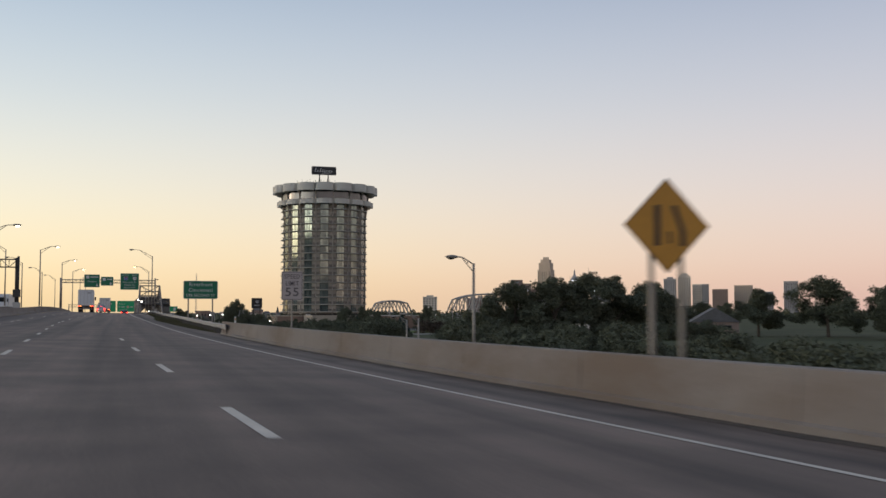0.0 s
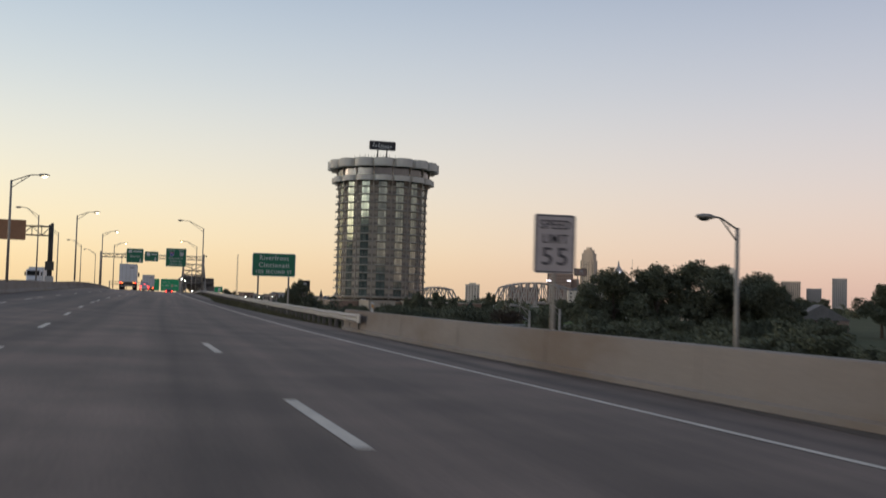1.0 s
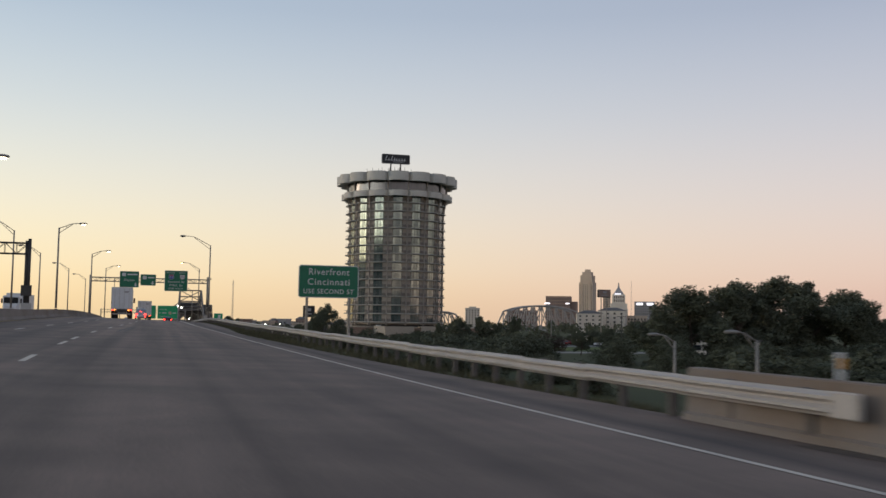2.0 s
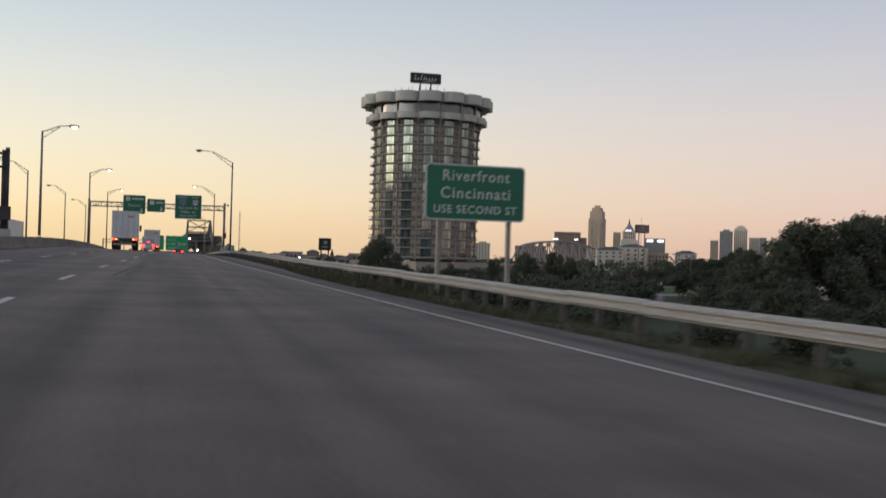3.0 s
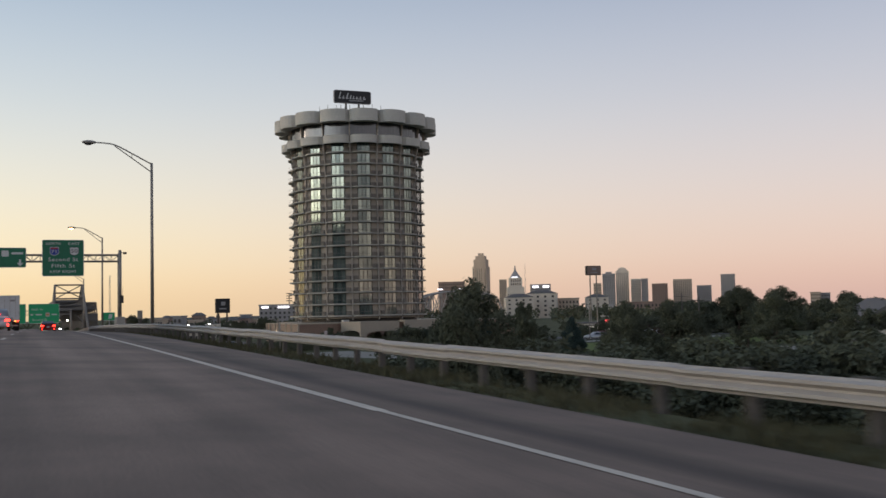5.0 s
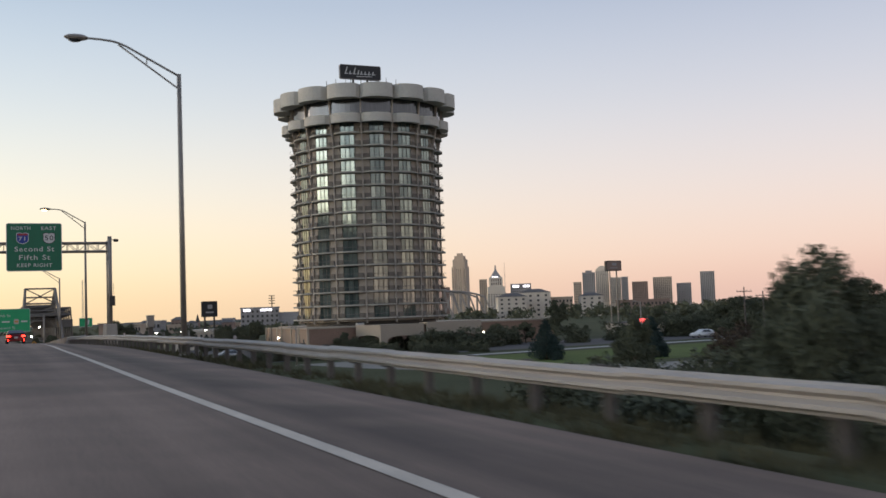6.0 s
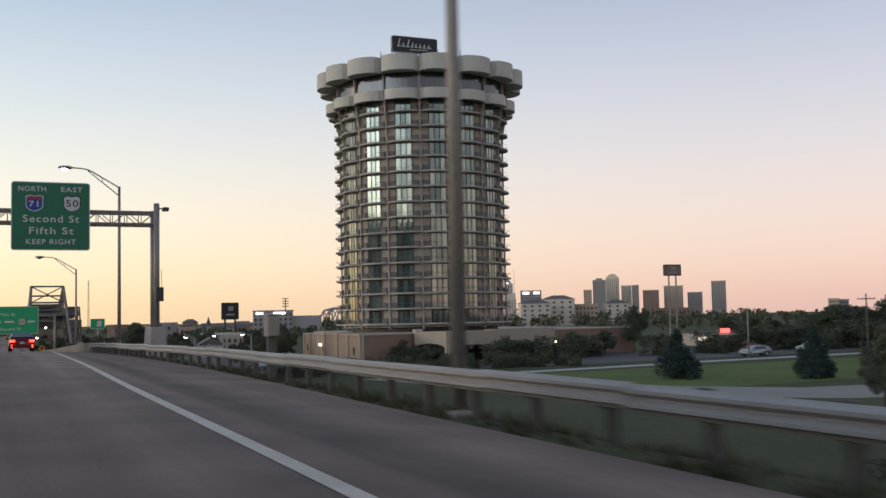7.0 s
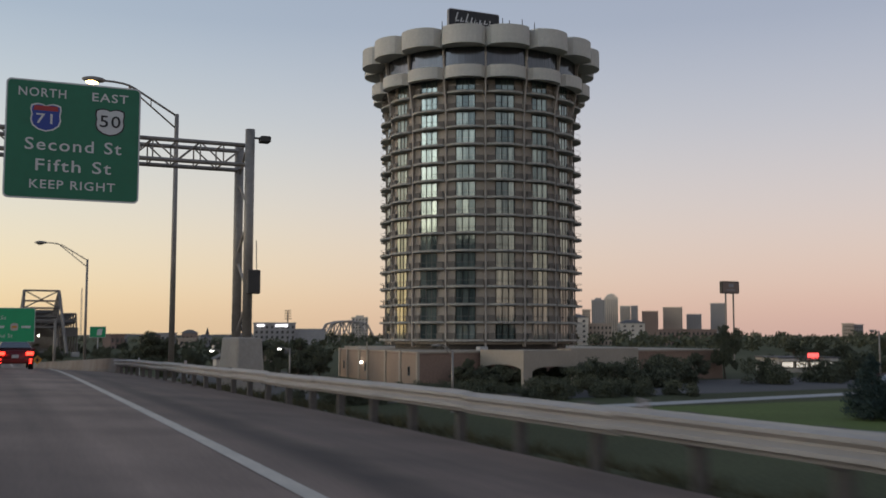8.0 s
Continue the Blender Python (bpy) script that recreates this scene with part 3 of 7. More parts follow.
rail_x = bend([(50, 6.72), (60, 6.68), (68, 6.72), (78, 6.9), (88, 7), (95, 7.02), (110, 6.87), (125, 6.66), (140, 6.41), (155, 6.19), (170, 6.06), (185, 6.04), (200, 6.12), (215, 6.28), (230, 6.5), (245, 6.5), (262, 6.3), (300, 6.2), (420, 6.6), (900, 8.6)])
pave_x = bend([(50, 8), (66, 7.5), (80, 6.3), (95, 5.4), (103, 5.2), (112, 4.7), (120, 4.2), (128, 4.15), (136, 4.6), (145, 5), (165, 5), (180, 5), (195, 5.3), (207, 5.45), (215, 5.9), (235, 6.5), (262, 6.85), (300, 6.8), (420, 7.2), (900, 9.2)])
MEDIAN_X, FAR_X = -11.6, -18.4


def surface(x, y):
    """Height of the carriageway, which falls to the right, and more so on the shoulder."""
    z = grade(y) - 0.03 * (max(x, MEDIAN_X) + 0.5)
    e = edge_x(y)
    if x > e:
        z -= 0.03 * (x - e)
    return z


def shoulder_end(y):
    if y < 69:
        return wall_x(y) + 0.5
    return pave_x(y)


def ribbon(name, left, right, y0, y1, step, lift, mat, parent=None, cuts=6, drop=0.0):
    """A strip of paving or paint that follows the carriageway."""
    bm = bmesh.new()
    ys = np.arange(y0, y1 + step * 0.5, step)
    rows = []
    for y in ys:
        a, b = left(y), right(y)
        rows.append([bm.verts.new((a + (b - a) * i / cuts, y, surface(a + (b - a) * i / cuts, y) + lift)) for i in range(cuts + 1)])
    for p, q in zip(rows, rows[1:]):
        for i in range(cuts):
            bm.faces.new((p[i], p[i + 1], q[i + 1], q[i]))
    return part(name, bm, mat, parent)

# ---------------------------------------------------------------- ground and carriageways
LOW = -4.6


def terrain(x, y):
    """Low ground on both sides of the freeway embankment."""
    hump = 0.5 * noise.noise(Vector((x * 0.02, y * 0.02, 3.0)))
    low = LOW + hump * min(1.0, max(0.0, -x - 40) / 60)
    yy = min(max(y, -200), 900)
    r = shoulder_end(yy)
    top = surface(r, yy) - 0.06
    if x >= r:
        d = x - r
        flat = max(0.8, rail_x(yy) + 0.5 - r) if yy > 60 else 0.8
        z = top - 0.05 * min(d, flat) - max(0.0, d - flat) / 2.3
        return max(z, low) if top > low else low
    lft = -34.5
    if x <= lft:
        z = surface(MEDIAN_X, yy) - 0.2 - (lft - x) / 2.5
        return max(z, low)
    return surface(min(max(x, MEDIAN_X), r), yy) - 0.18


def build_ground():
    xs = sorted({-4600, -2500, -1200, -600, -300, -160, -90, -60, -48, -40, -36, -34.5, -30, -24, -18, -12, -8, -4, 0, 2, 3, 4, 4.5, 5, 5.5, 6, 6.5, 7, 7.5, 8, 8.5, 9, 9.5, 10, 10.5, 11, 12, 13, 14, 15, 16, 17, 18, 19, 20, 22, 25, 30, 36, 44, 54, 66, 80, 100, 130, 170, 230, 320, 480, 800, 1400, 2400, 4600})
    ys = [-4600, -2000, -900, -420, -260] + list(range(-180, 440, 5)) + [450, 470, 500, 540, 600, 700, 850, 1100, 1500, 2200, 3200, 4700]
    bm = bmesh.new()
    g = [[bm.verts.new((x, y, terrain(x, y))) for x in xs] for y in ys]
    for p, q in zip(g, g[1:]):
        for i in range(len(xs) - 1):
            bm.faces.new((p[i], p[i + 1], q[i + 1], q[i]))
    ob = part("ground", bm, M_GRASS, None, smooth=True)
    tagged(ob, "rough dark green grass on the embankment and lowland", "ground", kind="structure")


build_ground()

road = ribbon("road", lambda y: MEDIAN_X, edge_x, -200, 900, 4, 0.0, M_ROAD, cuts=8)
tagged(road, "worn grey asphalt freeway with oil-dark wheel tracks", "road", kind="structure")
shoulder = ribbon("road_shoulder", edge_x, shoulder_end, -200, 900, 4, -0.001, M_SHOULDER, cuts=4)
across = shoulder.data.attributes.new("across", "FLOAT", "POINT")
for i, v in enumerate(shoulder.data.vertices):
    across.data[i].value = v.co.x - edge_x(v.co.y)
tagged(shoulder, "brownish asphalt shoulder beside the guardrail", "road shoulder", kind="structure")


def build_far_road():
    bm = bmesh.new()
    rows = []
    for y in range(-200, 901, 10):
        z = surface(MEDIAN_X, y)
        rows.append([bm.verts.new((x, y, z + dz)) for x, dz in ((-34, -0.1), (-26, 0.0), (FAR_X, -0.02), (MEDIAN_X, -0.01))])
    for p, q in zip(rows, rows[1:]):
        for i in range(3):
            bm.faces.new((p[i], p[i + 1], q[i + 1], q[i]))
    ob = part("road_opposite", bm, M_ROAD)
    tagged(ob, "grey asphalt carriageway for the oncoming traffic", "road", kind="structure")


build_far_road()

# painted lines
ribbon("edge_line", lambda y: edge_x(y) - 0.06, lambda y: edge_x(y) + 0.06, -200, 150, 2, 0.006, M_PAINT, road, cuts=1)
ribbon("edge_line", lambda y: edge_x(y) - 0.095, lambda y: edge_x(y) + 0.095, 150, 420, 2, 0.006, M_PAINT, road, cuts=1)
ribbon("left_edge_line", lambda y: left_x(y) - 7.45, lambda y: left_x(y) - 7.33, -200, 420, 3, 0.006, M_YELLOW, road, cuts=1)


def dashes(name, line, phase, y0, y1):
    k = math.ceil((y0 - phase) / 12.19)
    while phase + k * 12.19 < y1:
        y = phase + k * 12.19
        ribbon(name, lambda v: line(v) - 0.075, lambda v: line(v) + 0.075, y - 3.6, y, 1.8, 0.006, M_PAINT, road, cuts=1)
        k += 1


dashes("lane_dash", right_dash_x, 51.2, -45, 53)
for line in (left_x, lambda y: left_x(y) - 3.66):
    dashes("lane_dash", line, 34.6, -60, 97)
    dashes("lane_dash", line, 162.9, 100, 330)

# grit along the foot of the wall and the rail
ribbon("dirt_strip", lambda y: wall_x(y) - 0.42 - 0.12 * math.sin(y * 0.7) - 0.07 * math.sin(y * 2.9), lambda y: wall_x(y) + 0.02, -60, 66, 0.5, 0.004, M_DIRT, shoulder, cuts=1)
# rubber marks and a tarred patch
ribbon("skid_mark", lambda y: -3.18 + (y - 119) * 0.036, lambda y: -3.04 + (y - 119) * 0.036, 115.0, 128.5, 1.5, 0.004, M_SKID, road, cuts=1)
ribbon("skid_mark", lambda y: -2.85 + (y - 119) * 0.031, lambda y: -2.73 + (y - 119) * 0.031, 115.5, 129.0, 1.5, 0.004, M_SKID, road, cuts=1)
ribbon("tar_patch", lambda y: -0.56 + 0.2 * abs(y - 109.2), lambda y: 0.08 - 0.25 * abs(y - 109.2), 108.8, 109.65, 0.17, 0.004, M_SKID, road, cuts=2)
ribbon("tar_patch", lambda y: -0.88, lambda y: -0.68, 110.3, 110.5, 0.1, 0.004, M_TAR, road, cuts=1)

# ---------------------------------------------------------------- concrete walls along the road


def stations(line, y0, y1, step, lift=0.0, off=0.0):
    return [(line(y) + off, y, surface(line(y), y) + lift) for y in np.arange(y0, y1 + 1e-6, step)]


WALL_H = 0.82
JERSEY = [(-0.30, -0.25), (-0.30, 0.07), (-0.16, 0.26), (-0.10, 0.80), (0.10, 0.80), (0.16, 0.26), (0.30, 0.07), (0.30, -0.25)]


def concrete_wall(name, label, line, y0, y1, height, length=6.0, profile=None):
    w = thing(name, label, "concrete barrier", kind="structure")
    prof = profile or [(-0.02, -0.3), (-0.02, 0.10), (0.05, 0.14), (0.09, height - 0.02), (0.11, height), (0.33, height), (0.35, height - 0.02), (0.40, -0.3)]
    y = y0
    while y < y1 - 0.5:
        e = min(y + length, y1)
        part("barrier_segment", sweep(prof, stations(line, y + 0.012, e - 0.012, (e - y - 0.024) / 3)), M_WALL, w)
        y = e
    return w


concrete_wall("wall_right", "tan weathered concrete barrier wall beside the shoulder", wall_x, -60, 69.6, WALL_H)
concrete_wall("wall_bridge", "pale concrete parapet at the bridge approach", rail_x, 275.0, 420, 0.74, 8.0)
concrete_wall("wall_median", "dark stained concrete median barrier", lambda y: MEDIAN_X, -120, 420, 0.8, 15.0, JERSEY)
concrete_wall("wall_far", "dark concrete barrier along the oncoming lanes", lambda y: FAR_X, -120, 420, 0.8, 15.0, JERSEY)
concrete_wall("wall_outer", "dark concrete barrier on the outer edge", lambda y: -33.6, -120, 420, 0.8, 15.0, JERSEY)

# ---------------------------------------------------------------- guardrail
WBEAM = [(0.0, 0.00), (-0.02, 0.03), (-0.075, 0.06), (-0.075, 0.10), (-0.01, 0.145), (-0.01, 0.17), (-0.075, 0.215), (-0.075, 0.255), (-0.02, 0.285), (0.0, 0.31),
         (0.006, 0.31), (-0.014, 0.28), (-0.068, 0.252), (-0.068, 0.218), (-0.003, 0.172), (-0.003, 0.143), (-0.068, 0.098), (-0.068, 0.063), (-0.014, 0.032), (0.006, 0.0)]


rail_top = bend([(50, 0.7), (100, 0.69), (150, 0.67), (175, 0.68), (200, 0.71), (230, 0.72), (262, 0.7), (300, 0.69)])


def build_guardrail():
    g = thing("guardrail", "galvanised steel guardrail on short weathered posts", "guardrail")
    y = 65.8
    k = 0
    while y < 273:
        e = y + 3.81
        jog = 0.012 * math.sin(k * 2.3)
        part("rail_beam", sweep(WBEAM, [(x, v, z + rail_top(v)) for x, v, z in stations(rail_x, y - 0.12, e, (e - y + 0.12) / 4, jog - 0.31, 0.004 * (k % 2))]), M_GALV, g, smooth=False)
        y = e
        k += 1
    post = box((0.10, 0, -0.15), (0.14, 0.12, 1.55), bevel=0.012)
    p0 = part("post", post, M_POST, g)
    blk = part("spacer_block", box((0.02, 0, 0.0), (0.13, 0.13, 0.34), bevel=0.01), M_POST, g)
    pm, bm_ = p0.data, blk.data
    first = True
    y = 66.4
    while y < 275:
        x, z = rail_x(y), surface(rail_x(y), y)
        lean = random.uniform(-2, 2)
        mp = pose(x + 0.08, y, z + rail_top(y) - 0.68, lean, lean * 0.5, 0)
        mb = pose(x + 0.05, y, z + rail_top(y) - 0.16)
        if first:
            p0.matrix_basis, blk.matrix_basis, first = mp, mb, False
        else:
            shared("post", pm, g, mp)
            shared("spacer_block", bm_, g, mb)
        y += 1.905
    for yy in (99.5, 132.4, 165.7, 197.5, 229.0, 255.5):
        x, z = rail_x(yy), surface(rail_x(yy), yy) + rail_top(yy)
        part("reflector", box((x - 0.02, yy, z + 0.06), (0.09, 0.02, 0.11), bevel=0.006), M_SIGNW, g, "small pale reflector on the rail")
    # rounded end piece at the wall
    x, z = rail_x(65.5), surface(rail_x(65.5), 65.5)
    part("end_shoe", box((x - 0.03, 65.45, z + rail_top(65.5) - 0.155), (0.06, 0.55, 0.33), bevel=0.02), M_GALV, g, "flattened steel end shoe")


build_guardrail()

# ---------------------------------------------------------------- street lamps


def street_lamp(x, y, z0, top, reach, side, rise, lit, label, group, truss=True):
    """Tapered pole with a two-rod arm that reaches to one side."""
    t = thing("street_lamp", label, "street lamp", (x, y, z0), group=group)
    h = top - z0
    part("base_plate", box((0, 0, 0.04), (0.38, 0.38, 0.2), bevel=0.03), M_POLE, t)
    part("pole", bar((0, 0, 0.2), (0, 0, h), 0.125, 0.085, 10), M_POLE, t, smooth=True)
    pts = []
    for u, v in ((0.0, 0.0), (0.30, 0.44), (0.56, 0.82), (0.64, 0.91), (0.72, 0.96), (0.84, 0.99), (1.0, 1.0)):
        pts.append((side * reach * u, 0, h - 0.08 + rise * v))
    part("upper_arm", tube(pts, 0.044), M_POLE, t, smooth=True)
    low = [(0, 0, h - 0.62), (side * reach * 0.35, 0, h - 0.62 + (rise * 0.9 + 0.5) * 0.54), (side * reach * 0.65, 0, h - 0.12 + rise * 0.90)]
    part("lower_arm", tube(low, 0.035), M_POLE, t, smooth=True)
    part("strut", bar((side * reach * 0.35, 0, h - 0.62 + (rise * 0.9 + 0.5) * 0.54), (side * reach * 0.35, 0, h - 0.08 + rise * 0.51), 0.022, 0.022, 5), M_POLE, t)
    bm = bmesh.new()
    hx, hz = side * (reach + 0.30), h - 0.08 + rise
    bmesh.ops.create_uvsphere(bm, u_segments=12, v_segments=7, radius=0.5, matrix=Matrix.Translation((hx, 0, hz)) @ Matrix.Diagonal((0.95, 0.42, 0.26, 1)))
    head = part("lamp_head", bm, M_POLE, t, smooth=True)
    bm = bmesh.new()
    bmesh.ops.create_uvsphere(bm, u_segments=10, v_segments=6, radius=0.5, matrix=Matrix.Translation((hx + side * 0.06, 0, hz - 0.07)) @ Matrix.Diagonal((0.55, 0.34, 0.26, 1)))
    part("lens", bm, lit or M_DGLASS, head, "glowing lamp lens" if lit else "unlit lamp lens", smooth=True)
    return t


RG, MG, FG = "lamps on the right verge", "lamps on the median", "lamps by the oncoming lanes"
street_lamp(6.31, 207.85, terrain(6.31, 207.85) - 0.05, 11.85, 3.6, -1, 1.3, None, "tall grey steel street lamp behind the guardrail", RG)
street_lamp(7.06, 262.8, terrain(7.06, 262.8) - 0.05, 11.02, 3.0, -1, 1.2, M_LAMPO, "tall grey street lamp with a glowing orange head", RG)
street_lamp(7.39, 306.3, terrain(7.39, 306.3) - 0.05, 7.87, 3.2, -1, 1.3, None, "grey steel street lamp beside the bridge approach", RG)
for x, y, top in ((-12.6, 62.0, 9.6), (-12.6, 118.5, 9.75), (-11.7, 175.6, 10.95), (-11.3, 232.0, 11.5), (-11.3, 283.5, 11.6), (-11.3, 335.0, 11.3), (-11.3, 386.0, 11.0)):
    street_lamp(x, y, surface(MEDIAN_X, y) + (0.72 if x > -11.9 else -0.1), top, 2.2, 1, 0.62, M_LAMP, "grey median street lamp with a lit head", MG)
for y, top in ((140.0, 11.6), (195.0, 12.0), (227.0, 11.1), (283.5, 11.3), (339.0, 11.3)):
    street_lamp(FAR_X - 0.3, y, surface(MEDIAN_X, y) + 0.72, top, 2.6, -1, 1.2, None, "grey street lamp turned over the oncoming lanes", FG)

# ---------------------------------------------------------------- signs
SG = "green guide signs"


def guide_panel(t, x0, x1, z0, z1, y, depth=0.06, green=None):
    """White-bordered green sheet with rounded corners, as parts of t."""
    part("border", plate(rounded(x0, x1, z0, z1, 0.16), y, depth), M_WHITE, t, "white reflective border")
    part("panel", plate(rounded(x0 + 0.05, x1 - 0.05, z0 + 0.05, z1 - 0.05, 0.13), y - 0.006, 0.008), green or M_GREEN, t)


def sign_posts(t, xs, y, z0, z1, r=0.09, mat=None):
    for x in xs:
        part("post", box((x, y, (z0 + z1) / 2), (r * 1.4, r * 2, z1 - z0), bevel=0.01), mat or M_POLE, t)


def riverfront_sign():
    t = thing("guide_sign", "green freeway sign to the riverfront on two posts", "road sign", group=SG)
    x0, x1, z0, z1, y = 7.12, 10.84, 2.50, 4.50, 117.7
    guide_panel(t, x0, x1, z0, z1, y)
    c = (x0 + x1) / 2
    lettering("Riverfront", c, y - 0.012, z1 - 0.42, 0.56, M_WHITE, t, width=2.5)
    lettering("Cincinnati", c, y - 0.012, z1 - 1.04, 0.56, M_WHITE, t, width=2.6)
    lettering("USE SECOND ST", c, y - 0.012, z1 - 1.62, 0.40, M_WHITE, t, width=3.1)
    sign_posts(t, (x0 + 0.55, x1 - 0.55), y + 0.13, -2.2, z1 - 0.1, 0.10)
    for z in (z0 + 0.35, z1 - 0.35):
        part("stringer", box((c, y + 0.05 + 0.02, z), (x1 - x0 - 0.1, 0.03, 0.08)), M_POLE, t)


riverfront_sign()


def speed_sign():
    t = thing("speed_limit_sign", "white speed limit sign on a steel post behind the wall", "road sign")
    cx, y = 8.34, 50.0
    x0, x1, z0, z1 = cx - 0.51, cx + 0.51, 1.61, 2.98
    part("border", plate(rounded(x0, x1, z0, z1, 0.06), y, 0.01), M_SIGNW, t)
    part("rim", plate(rounded(x0 + 0.025, x1 - 0.025, z0 + 0.025, z1 - 0.025, 0.05), y - 0.003, 0.003), M_FADED, t)
    part("panel", plate(rounded(x0 + 0.05, x1 - 0.05, z0 + 0.05, z1 - 0.05, 0.04), y - 0.006, 0.003), M_SIGNW, t)
    lettering("SPEED", cx, y - 0.012, z1 - 0.25, 0.30, M_FADED, t, width=0.74)
    lettering("LIMIT", cx, y - 0.012, z1 - 0.58, 0.30, M_FADED, t, width=0.62)
    lettering("55", cx, y - 0.012, z1 - 1.00, 0.58, M_FADED, t, width=0.63)
    sign_posts(t, (cx,), y + 0.05, -1.4, z1 - 0.05, 0.05)


speed_sign()


def warning_sign():
    t = thing("warning_sign", "orange-yellow diamond warning sign for a lane that ends", "road sign")
    cx, cz, y, r = 9.19, 2.48, 16.0, 0.80
    dia = lambda k: [(cx - k, cz), (cx, cz - k), (cx + k, cz), (cx, cz + k)]
    part("border", plate(dia(r), y, 0.01), M_BLACK, t)
    part("panel", plate(dia(r - 0.03), y - 0.004, 0.004), M_SIGNY, t)
    part("symbol_bar", plate([(cx - 0.24, cz - 0.34), (cx - 0.13, cz - 0.34), (cx - 0.13, cz + 0.34), (cx - 0.24, cz + 0.34)], y - 0.008, 0.004), M_BLACK, t)
    part("symbol_bar", plate([(cx + 0.24, cz - 0.34), (cx + 0.34, cz - 0.34), (cx + 0.34, cz - 0.1), (cx + 0.18, cz + 0.34), (cx + 0.08, cz + 0.34), (cx + 0.24, cz - 0.1)], y - 0.008, 0.004), M_BLACK, t)
    part("symbol_dash", plate([(cx + 0.02, cz - 0.3), (cx + 0.07, cz - 0.3), (cx + 0.07, cz - 0.1), (cx + 0.02, cz - 0.1)], y - 0.008, 0.004), M_BLACK, t)
    sign_posts(t, (cx - 0.28, cx + 0.28), y + 0.05, -1.2, cz + 0.4, 0.045)


warning_sign()


def truss_beam(t, x0, x1, y, z0, z1, w, bays, mat, r=0.07):
    """Four chords with zigzag lacing between them."""
    for yy in (y - w / 2, y + w / 2):
        for z in (z0, z1):
            part("chord", bar((x0, yy, z), (x1, yy, z), r, r, 8), mat, t)
        for i in range(bays):
            a, b = x0 + (x1 - x0) * i / bays, x0 + (x1 - x0) * (i + 1) / bays
            bm = bmesh.new()
            add_bar(bm, (a, yy, z0 if i % 2 else z1), (b, yy, z1 if i % 2 else z0), r * 0.38, r * 0.38, 5)
            add_bar(bm, (b, yy, z0), (b, yy, z1), r * 0.36, r * 0.36, 5)
            part("lacing", bm, mat, t)
    for i in range(bays + 1):
        x = x0 + (x1 - x0) * i / bays
        bm = bmesh.new()
        add_bar(bm, (x, y - w / 2, z0), (x, y + w / 2, z0), r * 0.36, r * 0.36, 5)
        add_bar(bm, (x, y - w / 2, z1), (x, y + w / 2, z1), r * 0.36, r * 0.36, 5)
        part("lacing", bm, mat, t)


def twin_column(t, a, b, z0, z1, mat, r=0.17):
    """Two round columns at a and b, laced to one another; the first stands a little higher."""
    for (x, y), up in ((a, 0.25), (b, 0.0)):
        part("column", bar((x, y, z0), (x, y, z1 + up), r, r, 12), mat, t, smooth=True)
    n = 5
    bm = bmesh.new()
    for i in range(n):
        lo, hi = z0 + (z1 - z0) * (i + 0.2) / n, z0 + (z1 - z0) * (i + 1.0) / n
        p, q = (a, b) if i % 2 else (b, a)
        add_bar(bm, (*p, lo), (*q, hi), 0.05, 0.05, 6)
    part("lacing", bm, mat, t)


def shield(t, name, cx, cz, y, w, h, mat, rim):
    out = []
    for u in np.linspace(-1, 1, 9):
        out.append((u, 0.86 + 0.14 * abs(math.sin(u * math.pi))))
    side = [(1.04, 0.55), (0.97, 0.2), (1.03, -0.2), (0.9, -0.6), (0.5, -0.9), (0, -1.02)]
    pts = out + side + [(-a, b) for a, b in side[-2::-1]]
    k = lambda s: [(cx + a * w / 2 * s, cz + b * h / 2 * s) for a, b in pts]
    part(name + "_rim", plate(k(1.0), y - 0.012, 0.006), rim, t)
    return part(name, plate(k(0.9), y - 0.016, 0.005), mat, t)


GY = 255.4


def tapered(c, wide, narrow, z0, z1, deep=1.0):
    """Block that narrows upwards, deep times as long as wide."""
    bm = bmesh.new()
    bmesh.ops.create_cone(bm, cap_ends=True, segments=4, radius1=wide * 0.7071, radius2=narrow * 0.7071, depth=z1 - z0, matrix=Matrix.Translation((*c, (z0 + z1) / 2)) @ Matrix.Diagonal((1, deep, 1, 1)) @ Matrix.Rotation(radians(45), 4, "Z"))
    bmesh.ops.bevel(bm, geom=bm.edges[:], offset=0.05, segments=1, affect="EDGES")
    return bm


